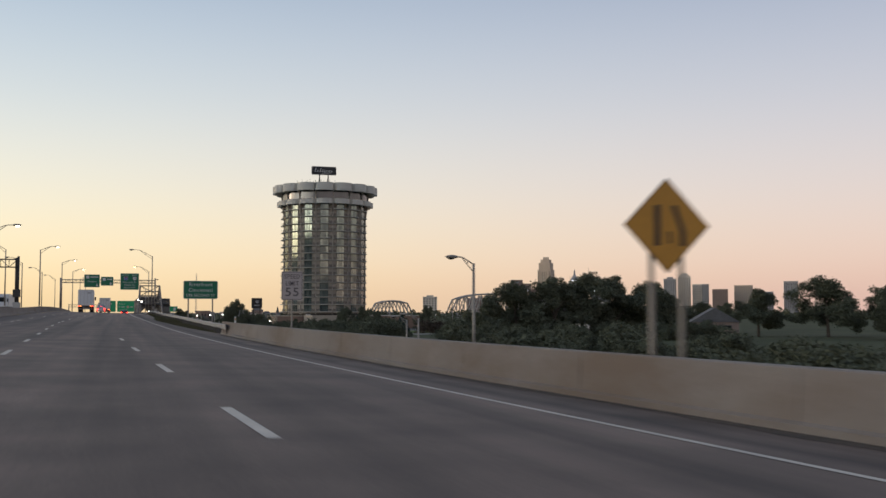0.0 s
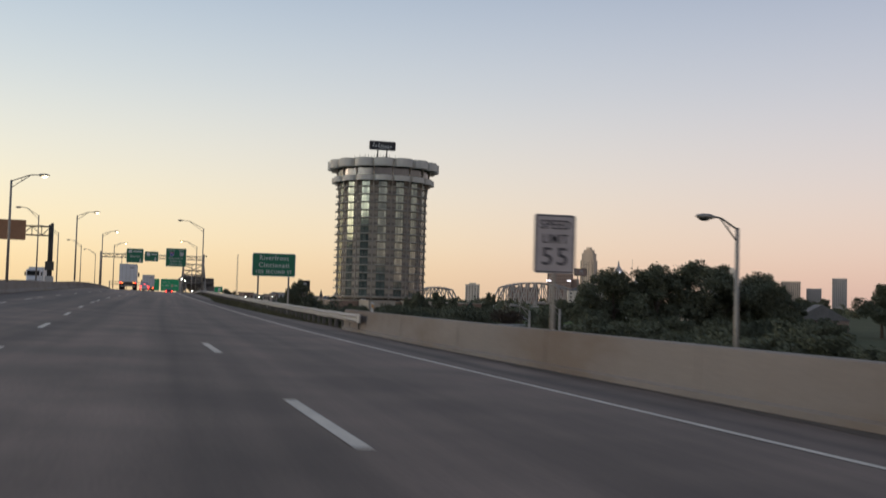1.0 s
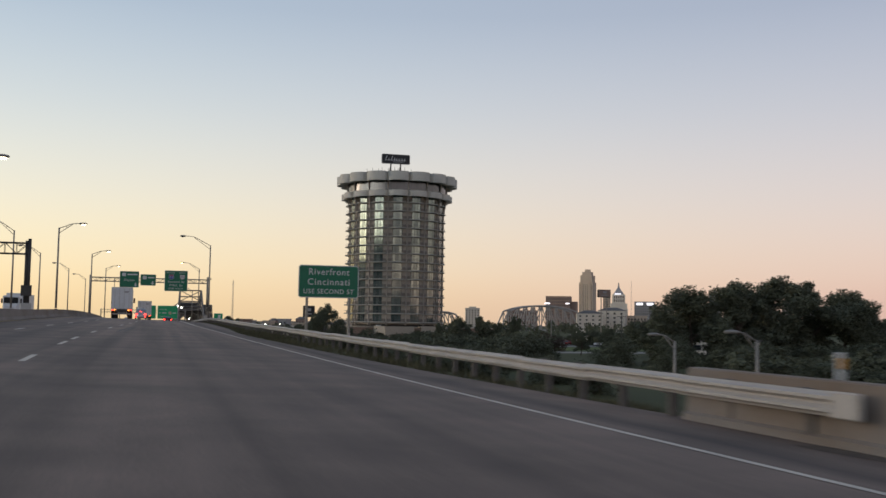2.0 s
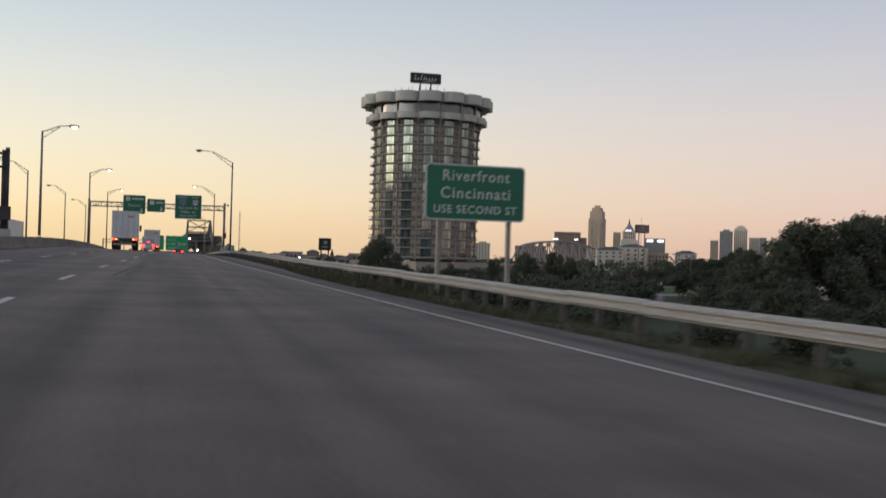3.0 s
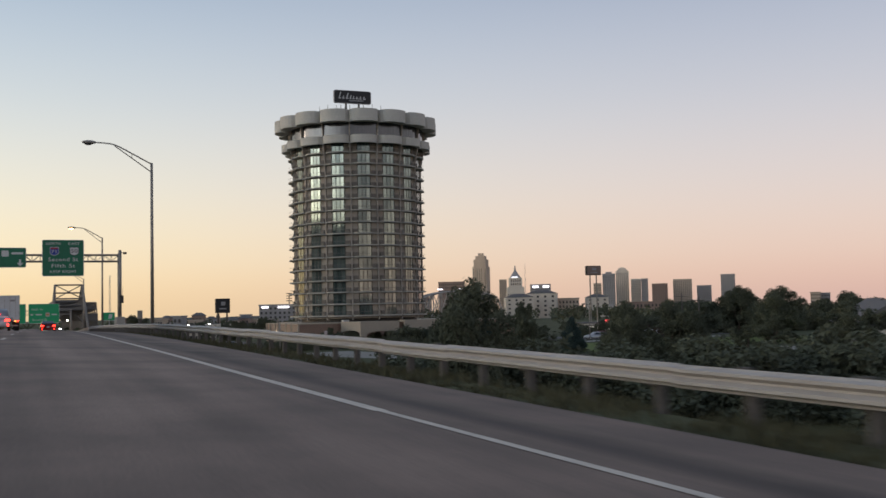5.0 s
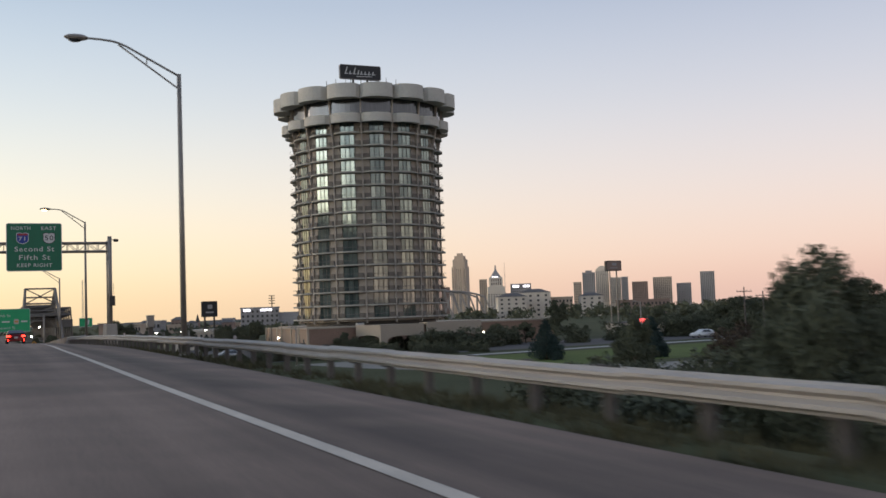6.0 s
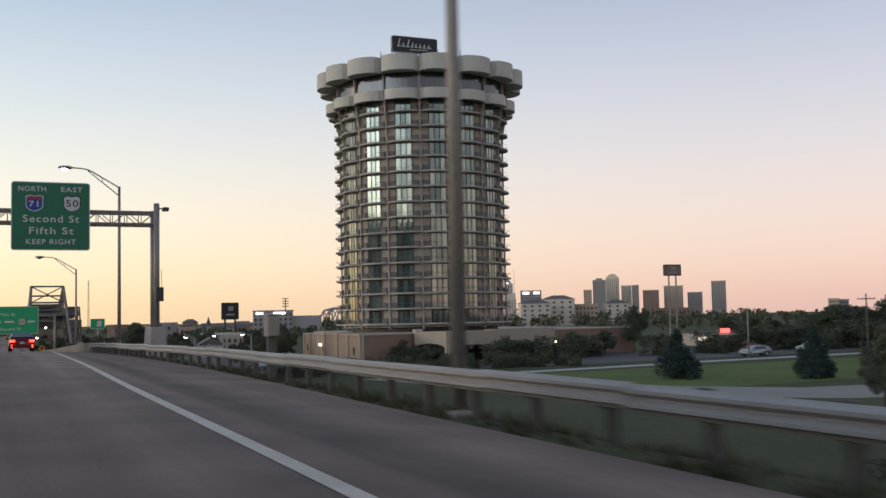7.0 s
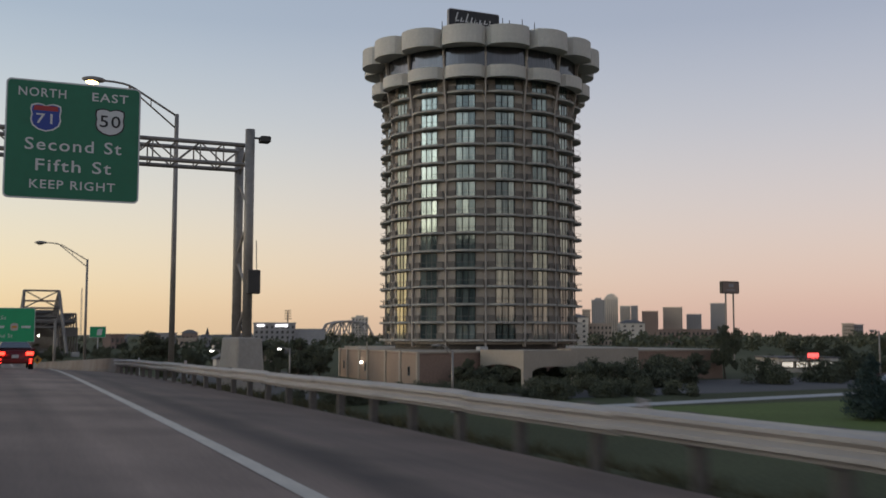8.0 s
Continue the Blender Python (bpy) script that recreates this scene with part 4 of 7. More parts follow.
def sign_gantry():
    t = thing("sign_gantry", "weathered steel sign gantry with laced columns", "sign gantry")
    truss_beam(t, -12.6, 8.35, GY + 0.95, 7.92, 8.62, 1.3, 26, M_POLE, 0.075)
    twin_column(t, (8.36, GY - 0.2), (8.42, GY + 1.7), 1.7, 8.85, M_POLE, 0.17)
    twin_column(t, (-12.75, GY - 0.2), (-12.75, GY + 1.7), 1.2, 8.75, M_POLE)
    part("pedestal", tapered((8.4, GY + 0.75), 1.1, 0.84, -0.9, 1.85, 3.0), M_PED, t, "pale concrete pedestal")
    part("pedestal", box((-12.75, GY + 0.75, 0.9), (1.0, 2.8, 1.6), bevel=0.06), M_PED, t, "pale concrete pedestal")
    part("cabinet", box((8.48, GY - 0.52, 3.75), (0.44, 0.3, 0.82), bevel=0.03), M_DARK, t, "dark metal control box")
    cam_arm = part("bracket", bar((8.36, GY - 0.2, 8.82), (8.85, GY - 0.2, 8.80), 0.04, 0.04, 6), M_POLE, t)
    part("traffic_camera", box((8.86, GY - 0.28, 8.76), (0.36, 0.42, 0.22), bevel=0.03), M_DARK, cam_arm, "small boxy traffic camera")
    part("cable", bar((8.62, GY - 0.40, 4.1), (8.60, GY - 0.36, 5.2), 0.015, 0.015, 5), M_DARK, t)


sign_gantry()


def route_sign():
    t = thing("guide_sign", "large green overhead sign with two route shields", "road sign", group=SG)
    x0, x1, z0, z1, y = 0.46, 4.66, 6.31, 10.20, GY
    guide_panel(t, x0, x1, z0, z1, y)
    c = (x0 + x1) / 2
    lettering("NORTH", x0 + 1.10, y - 0.012, z1 - 0.42, 0.40, M_WHITE, t, width=1.45)
    lettering("EAST", x1 - 1.0, y - 0.012, z1 - 0.42, 0.40, M_WHITE, t, width=1.15)
    shield(t, "interstate_shield", x0 + 1.22, z1 - 1.22, y, 0.92, 0.92, M_BLUE, M_WHITE)
    part("shield_band", plate([(x0 + 0.84, z1 - 1.0), (x0 + 1.60, z1 - 1.0), (x0 + 1.58, z1 - 0.84), (x0 + 0.86, z1 - 0.84)], y - 0.022, 0.005), M_RED, t)
    lettering("71", x0 + 1.22, y - 0.024, z1 - 1.28, 0.46, M_WHITE, t, width=0.5)
    shield(t, "highway_shield", x1 - 0.98, z1 - 1.22, y, 0.92, 0.92, M_WHITE, M_BLACK)
    lettering("50", x1 - 0.98, y - 0.024, z1 - 1.22, 0.56, M_BLACK, t, width=0.66)
    lettering("Second St", c, y - 0.012, z1 - 2.12, 0.56, M_WHITE, t, width=3.0)
    lettering("Fifth St", c, y - 0.012, z1 - 2.80, 0.56, M_WHITE, t, width=2.35)
    lettering("KEEP RIGHT", c, y - 0.012, z1 - 3.42, 0.40, M_WHITE, t, width=2.65)
    for x in (x0 + 0.7, x1 - 0.7):
        part("hanger", box((x, y + 0.17, (z0 + z1) / 2), (0.08, 0.2, z1 - z0 - 0.2)), M_POLE, t)


route_sign()


def arrow_sign(x0, x1, z0, z1, word, label, wide):
    t = thing("guide_sign", label, "road sign", group=SG)
    guide_panel(t, x0, x1, z0, z1, GY)
    y = GY - 0.012
    part("shield", plate(rounded(x0 + 0.4, x0 + 1.1, z1 - 0.95, z1 - 0.3, 0.12), y, 0.006), M_WHITE, t, "white route shield")
    part("symbol_bar", plate([(x0 + 1.35, z1 - 0.72), (x1 - 0.3, z1 - 0.72), (x1 - 0.3, z1 - 0.48), (x0 + 1.35, z1 - 0.48)], y, 0.006), M_WHITE, t, "white unreadable word")
    if word:
        lettering(word, (x0 + x1) / 2, y, (z0 + z1) / 2 - 0.15, 0.55, M_WHITE, t, width=wide)
    ax, az = (x1 - 0.6, z0 + 0.45)
    part("arrow", plate([(ax - 0.32, az + 0.05), (ax - 0.1, az + 0.05), (ax - 0.1, az + 0.4), (ax + 0.1, az + 0.4), (ax + 0.1, az + 0.05), (ax + 0.32, az + 0.05), (ax, az - 0.32)], y, 0.006), M_WHITE, t, "white down arrow")
    for x in (x0 + 0.5, x1 - 0.5):
        part("hanger", box((x, GY + 0.17, (z0 + z1) / 2), (0.08, 0.2, z1 - z0 - 0.2)), M_POLE, t)


arrow_sign(-7.6, -4.15, 6.85, 9.85, "Dayton", "green overhead lane sign with a white down arrow", 1.9)
arrow_sign(-3.9, -1.1, 7.25, 9.35, "", "smaller green overhead lane sign", 1.0)


def far_gantry():
    """The next gantry on, over the bridge approach."""
    y = 330.0
    zb = grade(y)
    t = thing("sign_gantry", "slim steel gantry over the bridge approach", "sign gantry")
    truss_beam(t, -14, 6.5, y + 0.6, 2.6, 3.3, 0.6, 16, M_POLE, 0.06)
    for x in (-14.2, 6.55):
        part("column", bar((x, y + 0.6, zb - 1), (x, y + 0.6, 3.45), 0.16, 0.14, 10), M_POLE, t, smooth=True)

    def bar_mark(s, xa, xb, zz, h):
        part("symbol_bar", plate([(xa, zz - h), (xb, zz - h), (xb, zz + h), (xa, zz + h)], y - 0.012, 0.006), M_WHITE, s)

    for x0, x1, wide in ((-0.35, 4.65, True), (-5.3, -0.75, False)):
        s = thing("guide_sign", "green sign on the gantry by the bridge, coloured bright as if lit", "road sign", group=SG)
        guide_panel(s, x0, x1, 1.12, 4.5, y, green=M_GREENF)
        if wide:
            lettering("Fifth St", x0 + 1.4, y - 0.012, 3.5, 0.5, M_WHITE, s, width=1.8)
            lettering("Second St", x0 + 1.8, y - 0.012, 1.72, 0.5, M_WHITE, s, width=2.3)
            for xa, xb in ((0.35, 0.75), (1.15, 2.2), (3.75, 4.6)):
                bar_mark(s, x0 + xa, x0 + xb, 2.62, 0.11)
            part("route_shield", plate(rounded(x0 + 2.75, x0 + 3.45, 2.25, 2.98, 0.2), y - 0.013, 0.006), M_SIGNW, s, "pale route shield")
            # yellow stands in for warm light falling on the white shield
            part("exit_tab", plate(rounded(x0 + 2.86, x0 + 3.34, 2.5, 2.72, 0.06), y - 0.02, 0.006), M_SIGNY, s, "yellow patch for the warm light on the shield")
        else:
            bar_mark(s, x0 + 0.6, x0 + 3.4, 3.6, 0.16)
            bar_mark(s, x0 + 0.5, x0 + 2.6, 2.5, 0.16)
        for x in (x0 + 0.5, x1 - 0.5):
            part("hanger", box((x, y + 0.17, 2.8), (0.08, 0.2, 3.2)), M_POLE, s)


far_gantry()


def oncoming_gantry():
    t = thing("sign_gantry", "dark steel gantry over the oncoming lanes", "sign gantry")
    y = 187.5
    zb = surface(MEDIAN_X, y)
    truss_beam(t, -34.5, -16.1, y, 8.6, 9.9, 0.8, 14, M_DARK, 0.09)
    twin_column(t, (-15.95, y), (-16.25, y), zb + 1.4, 10.2, M_DARK, 0.2)
    twin_column(t, (-34.45, y), (-34.75, y), zb + 0.5, 10.2, M_DARK, 0.2)
    part("pedestal", box((-16.1, y, zb + 0.7), (1.1, 1.0, 1.6), bevel=0.06), M_CONC, t, "concrete pedestal")
    part("pedestal", box((-34.6, y, zb + 0.2), (1.1, 1.0, 1.2), bevel=0.06), M_CONC, t, "concrete pedestal")
    part("cabinet", box((-16.1, y - 0.4, 4.2), (1.2, 0.35, 1.3), bevel=0.03), M_DARK, t, "dark metal control box")
    s = thing("guide_sign", "bare rusty-brown back of an overhead sign", "road sign")
    part("panel", plate(rounded(-27.5, -19.5, 7.8, 10.7, 0.15), y - 0.56, 0.06), M_BACK, s)
    for z in (8.4, 9.3, 10.2):
        part("stringer", box((-23.5, y - 0.60, z), (7.8, 0.06, 0.1)), M_BACK, s)
    for x in (-26.5, -23.5, -20.5):
        part("hanger", box((x, y - 0.48, 9.2), (0.1, 0.12, 2.7)), M_DARK, s)


oncoming_gantry()


def small_signs():
    t = thing("street_sign", "small green sign on a single post by the bridge", "road sign")
    y = 450.0
    part("panel", plate(rounded(20.5, 23.6, 1.25, 3.4, 0.12), y, 0.04), M_GREENF, t)
    part("border", plate(rounded(20.42, 23.68, 1.17, 3.48, 0.14), y + 0.012, 0.03), M_WHITE, t)
    part("symbol_bar", plate([(21.8, 1.65), (22.8, 1.65), (23.0, 2.95), (22.0, 2.95)], y - 0.008, 0.006), M_WHITE, t, "white unreadable mark")
    sign_posts(t, (22.1,), y + 0.2, LOW - 0.3, 3.0, 0.16, M_CONC)
    t = thing("warning_sign", "small yellow diamond sign on a thin post", "road sign")
    y, cx = 347.5, 5.75
    cz = -1.05
    part("panel", plate([(cx - 0.5, cz), (cx, cz - 0.5), (cx + 0.5, cz), (cx, cz + 0.5)], y, 0.01), M_SIGNY, t)
    part("symbol_bar", plate([(cx - 0.09, cz - 0.26), (cx + 0.09, cz - 0.26), (cx + 0.09, cz + 0.26), (cx - 0.09, cz + 0.26)], y - 0.005, 0.004), M_BLACK, t)
    part("symbol_bar", plate([(cx - 0.24, cz - 0.07), (cx + 0.24, cz - 0.07), (cx + 0.24, cz + 0.07), (cx - 0.24, cz + 0.07)], y - 0.007, 0.004), M_BLACK, t)
    sign_posts(t, (cx,), y + 0.05, surface(cx, y), cz + 0.4, 0.04)
    for x, y, z in ((wall_x(66) + 0.55, 66.5, 0.1), (6.97, 271.6, 0.15)):
        t = thing("delineator_post", "white plastic marker post behind the guardrail", "marker post", group="marker posts")
        part("post", box((x, y, z), (0.1, 0.05, 1.3), bevel=0.015), M_WHITE, t)
        part("reflector", box((x, y - 0.04, z + 0.5), (0.07, 0.02, 0.14)), M_SIGNY, t)


small_signs()


def pylon_sign(x0, x1, z0, z1, y, zb, label, face, legs, leg=0.5):
    t = thing("pylon_sign", label, "business sign")
    part("cabinet", plate(rounded(x0, x1, z0, z1, 0.25), y, 0.9), M_DARK, t)
    part("face", plate(rounded(x0 + 0.25, x1 - 0.25, z0 + 0.25, z1 - 0.25, 0.2), y - 0.02, 0.03), face, t)
    w = x1 - x0
    part("emblem", plate(rounded(x0 + w * 0.38, x0 + w * 0.68, z0 + (z1 - z0) * 0.52, z0 + (z1 - z0) * 0.78, 0.2), y - 0.03, 0.02), M_GREY, t, "pale round emblem")
    part("emblem_bar", plate([(x0 + w * 0.25, z0 + (z1 - z0) * 0.25), (x0 + w * 0.75, z0 + (z1 - z0) * 0.25), (x0 + w * 0.75, z0 + (z1 - z0) * 0.34), (x0 + w * 0.25, z0 + (z1 - z0) * 0.34)], y - 0.03, 0.02), M_GREY, t, "pale bar")
    for x in legs:
        part("leg", box((x, y + 0.45, (zb + z0) / 2), (leg, leg, z0 - zb), bevel=0.03), M_DARK if leg > 0.4 else M_POLE, t)
    return t


pylon_sign(59.4, 64.3, 2.75, 7.65, 490, LOW - 0.5, "dark square pylon sign on two legs", M_BLACK, (60.4, 63.3))
pylon_sign(163.2, 168.4, 12.0, 15.0, 421, LOW - 0.5, "dark billboard high on two steel posts", M_BROWN, (164.6, 166.9), 0.32)

# ---------------------------------------------------------------- the round hotel tower
TC = (69.7, 362.8)
BAYS, FLOORS, STOREY, Z0 = 16, 15, 2.515, 1.20
RIB0 = -113.0             # bearing of one rib about the tower's axis
RW = 14.25                # wall radius
RIM_TOP, RIM_LOW, RING_TOP, RING_LOW = 45.2, 42.55, 39.85, 38.15
STEP = 360.0 / BAYS


def polar(r, deg):
    return (r * math.cos(radians(deg)), r * math.sin(radians(deg)))


def scallop(base, bulge, n=10):
    """Plan of a ring of lobes, one to a bay, meeting in notches at the ribs."""
    pts = []
    for b in range(BAYS):
        for i in range(n):
            u = i / n
            pts.append(polar(base + bulge * math.sqrt(max(0.0, 1 - (2 * u - 1) ** 2)), RIB0 + STEP * (b + u)))
    return pts


def circle(r, n=96):
    return [polar(r, RIB0 + 360 * i / n) for i in range(n)]


def band(base, bulge, z0, z1, inner, lip=0.0):
    """Lobed ring: outer face, top and underside back to an inner circle."""
    bm = bmesh.new()
    out = scallop(base, bulge)
    n = len(out)
    inn = [polar(inner, RIB0 + 360.0 * i / n) for i in range(n)]
    r = [[bm.verts.new((x, y, z)) for x, y in ring] for ring, z in ((inn, z0 + 0.25), (out, z0), (out, z1), ([(x * (1 - lip), y * (1 - lip)) for x, y in out], z1), (inn, z1 - 0.35))]
    for a, b in zip(r, r[1:] + r[:1]):
        for i in range(n):
            j = (i + 1) % n
            bm.faces.new((a[i], a[j], b[j], b[i]))
    return bm


def build_tower():
    t = thing("hotel_tower", "round brown brick hotel tower with a scalloped concrete crown", "hotel tower", (*TC, 0))
    part("wall", prism(circle(RW, 96), Z0 - 0.6, RING_LOW + 0.6), M_TOWER, t)
    part("crown_wall", prism(circle(RW + 1.0, 96), RING_LOW, RIM_LOW + 0.7), M_CGLASS, t, "grey recessed restaurant glazing")
    part("crown_rim", band(16.4, 2.1, RIM_LOW, RIM_TOP, RW + 0.6, 0.02), M_CROWN, t, "pale scalloped concrete rim")
    part("crown_ring", band(15.3, 1.7, RING_LOW, RING_TOP, RW + 0.3, 0.02), M_CROWN, t, "pale scalloped concrete ring")
    part("roof", prism(circle(15.9, 64), RIM_TOP - 1.2, RIM_TOP - 0.7), M_ROOF, t)
    for k in range(9):
        x, y = polar(17.6, -118 + 5.2 * (k - 3) + (k % 3))
        part("roof_post", bar((x, y, RIM_TOP - 0.3), (x, y, RIM_TOP + 0.75 + 0.25 * (k % 2)), 0.06, 0.05, 6), M_DARK, t, "thin dark post on the roof edge")
    part("roof_core", prism(circle(6.0, 24), RIM_TOP - 0.7, RIM_TOP + 1.2), M_ROOF, t, "low plant room on the roof")
    # slab takes the dark screen colour as shade below the lowest floor
    part("base_slab", prism(circle(RW + 0.5, 96), Z0 - 0.35, Z0 - 0.02), M_SCREEN, t)

    # ribs, flaring under the crown
    def rib_mesh():
        prof = [(RW - 0.3, Z0 - 0.9), (RW + 0.42, Z0 - 0.9), (RW + 0.42, 32.6), (RW + 0.55, 34.6), (RW + 0.9, 36.4), (RW + 1.25, RING_LOW + 0.3), (RW + 1.25, RING_TOP), (RW + 1.5, RIM_LOW - 0.2), (RW + 2.2, RIM_LOW + 0.6), (RW - 0.3, RIM_LOW + 0.6)]
        bm = bmesh.new()
        w = 0.12
        a = [bm.verts.new((r, -w, z)) for r, z in prof]
        b = [bm.verts.new((r, w, z)) for r, z in prof]
        n = len(prof)
        for i in range(n):
            j = (i + 1) % n
            bm.faces.new((a[i], a[j], b[j], b[i]))
        bm.faces.new(a[::-1])
        bm.faces.new(b)
        return bm

    first = part("rib", rib_mesh(), M_RIB, t)
    for b in range(BAYS):
        m = pose(0, 0, 0, 0, 0, RIB0 + STEP * b)
        if b == 0:
            first.matrix_basis = m
        else:
            shared("rib", first.data, t, m)

    # one balcony: a bowed slab with a rail, in the bay's own frame (x out, y along)
    half = radians(STEP / 2) - 0.012
    RAD = RW + 0.12

    def bowed(z0, z1, bulge, inner, shrink=1.0):
        bm = bmesh.new()
        n = 8
        outp, inp = [], []
        for i in range(n + 1):
            u = -1 + 2 * i / n
            a = u * half * shrink
            r = RAD + 0.22 + bulge * math.sqrt(max(0.0, 1 - u * u * 0.94))
            outp.append((r * math.cos(a), r * math.sin(a)))
            inp.append((inner * math.cos(a), inner * math.sin(a)))
        ring = outp + inp[::-1]
        lo = [bm.verts.new((x, y, z0)) for x, y in ring]
        hi = [bm.verts.new((x, y, z1)) for x, y in ring]
        k = len(ring)
        for i in range(k):
            j = (i + 1) % k
            bm.faces.new((lo[i], lo[j], hi[j], hi[i]))
        for i in range(n):
            bm.faces.new((lo[i], lo[i + 1], lo[k - 2 - i], lo[k - 1 - i]))
            bm.faces.new((hi[i], hi[i + 1], hi[k - 2 - i], hi[k - 1 - i]))
        return bm

    def rail():
        bm = bmesh.new()
        n = 36
        levels = (0.06, 0.10, 0.77, 0.82)
        cols = []
        for i in range(n + 1):
            u = -1 + 2 * i / n
            a = u * half * 0.98
            r = RAD + 0.16 + 1.0 * math.sqrt(max(0.0, 1 - u * u * 0.94))
            cols.append([bm.verts.new((r * math.cos(a), r * math.sin(a), z)) for z in levels])
        for i, (p, q) in enumerate(zip(cols, cols[1:])):
            bm.faces.new((p[0], q[0], q[1], p[1]))
            bm.faces.new((p[2], q[2], q[3], p[3]))
            if i in (0, n - 1):
                bm.faces.new((p[1], q[1], q[2], p[2]))
        bmesh.ops.solidify(bm, geom=bm.faces[:], thickness=0.07)
        return bm

    # one window group: three tall lights in a dark frame, with brick side panels left bare
    WW, WH = 2.75, 2.1

    def frame_mesh():
        """Bars round three lights, as one connected piece."""
        bm = bmesh.new()
        x = RW + 0.11
        ys, half_bar = [], 0.055
        for k in range(4):
            c = -WW / 2 + WW * k / 3
            ys += [c - half_bar, c + half_bar]
        zs = [0.07, 0.13, 0.07 + WH, 0.13 + WH]
        g = [[bm.verts.new((x, y, z)) for z in zs] for y in ys]
        for i in range(len(ys) - 1):
            for j in range(3):
                if i % 2 and j == 1:
                    continue
                bm.faces.new((g[i][j], g[i + 1][j], g[i + 1][j + 1], g[i][j + 1]))
        bmesh.ops.solidify(bm, geom=bm.faces[:], thickness=0.12)
        return bm

    frame0 = part("window", frame_mesh(), M_FRAME, t)
    pane0 = part("pane", box((RW + 0.04, 0, 0.10 + WH / 2), (0.03, WW / 3 - 0.09, WH - 0.04)), M_GLASS, frame0)
    slab0 = part("balcony", bowed(-0.19, 0.08, 1.0, RW - 0.05), M_SLAB, t)
    rail0 = part("railing", rail(), M_RAIL, slab0)
    panel0 = part("side_panel", box((RW + 0.34, 0, 0.52), (0.10, 1.1, 0.92), bevel=0.02), M_SCREEN, t)
    ob_frame, ob_pane, ob_slab, ob_rail, ob_panel = frame0.data, pane0.data, slab0.data, rail0.data, panel0.data
    for o in (pane0, rail0, frame0, slab0, panel0):
        bpy.data.objects.remove(o)
    for b in range(BAYS):
        deg = RIB0 + STEP * (b + 0.5)
        facing = math.cos(radians(deg + 118)) > -0.25
        if not facing:
            continue
        for f in range(FLOORS):
            m = pose(0, 0, Z0 + STOREY * f, 0, 0, deg)
            w = shared("window", ob_frame, t, m)
            for k in range(3):
                shared("pane", ob_pane, w, pose(0, (k - 1) * WW / 3, 0))
            s = shared("balcony", ob_slab, t, m)
            shared("railing", ob_rail, s)
            for sgn in (-1, 1):
                shared("side_panel", ob_panel, t, m @ pose(0, 0, 0, 0, 0, sgn * 8.0))
    return t


build_tower()


def roof_sign():
    t = thing("roof_sign", "dark rooftop sign board with a pale script emblem", "roof sign")
    x0, x1, z0, z1, y = 65.2, 73.9, 50.35, 53.1, 364.5
    part("board", plate(rounded(x0, x1, z0, z1, 0.3), y, 0.8), M_BLACK, t)
    part("edge", plate(rounded(x0 - 0.12, x1 + 0.12, z0 - 0.12, z1 + 0.12, 0.35), y + 0.1, 0.6), M_GREY, t)
    # script-like emblem: plain slanted strokes of the right size
    xs = x0 + 0.9
    for k, (h, w) in enumerate(((1.5, 0.55), (0.7, 0.5), (1.4, 0.5), (0.9, 0.3), (0.7, 0.45), (0.7, 0.45), (0.7, 0.5), (0.7, 0.55))):
        zb = z0 + 0.85
        part("emblem_stroke", plate([(xs, zb), (xs + 0.22, zb), (xs + 0.22 + 0.3 * h, zb + h), (xs + 0.3 * h, zb + h)], y - 0.03, 0.04), M_WHITE, t)
        part("emblem_stroke", plate([(xs + 0.25, zb), (xs + w + 0.2, zb + 0.1), (xs + w + 0.2, zb + 0.25), (xs + 0.25, zb + 0.16)], y - 0.03, 0.04), M_WHITE, t)
        xs += w + 0.38
    part("emblem_stroke", plate([(x0 + 3.4, z0 + 0.35), (x1 - 1.8, z0 + 0.5), (x1 - 1.8, z0 + 0.62), (x0 + 3.4, z0 + 0.5)], y - 0.03, 0.04), M_WHITE, t)
    for x in (68.0, 71.1):
        part("leg", box((x, y + 0.4, (RIM_TOP + z0) / 2 + 0.3), (0.35, 0.35, z0 - RIM_TOP + 0.6)), M_DARK, t)
    part("brace", bar((68.0, y + 0.5, z0 - 0.2), (68.0, y + 3.5, RIM_TOP + 1), 0.1, 0.1, 6), M_DARK, t)
    part("brace", bar((71.1, y + 0.5, z0 - 0.2), (71.1, y + 3.5, RIM_TOP + 1), 0.1, 0.1, 6), M_DARK, t)


roof_sign()
for i, (x, y, h) in enumerate(((61.5, 355, 2.0), (63.0, 353.5, 1.6), (64.2, 356, 2.3), (73.4, 354, 2.0), (74.2, 356, 1.5), (75.6, 357, 1.8), (66.0, 358, 1.8))):
    a = thing("antenna", "slim grey rooftop antenna mast", "antenna", (x, y, RIM_TOP - 0.75), group="rooftop antennas")
    part("mast", bar((0, 0, 0), (0, 0, h), 0.07, 0.05, 6), M_POLE, a)
    part("panel", box((0, -0.12, h * 0.75), (0.25, 0.1, h * 0.45), bevel=0.02), M_CONC, a)


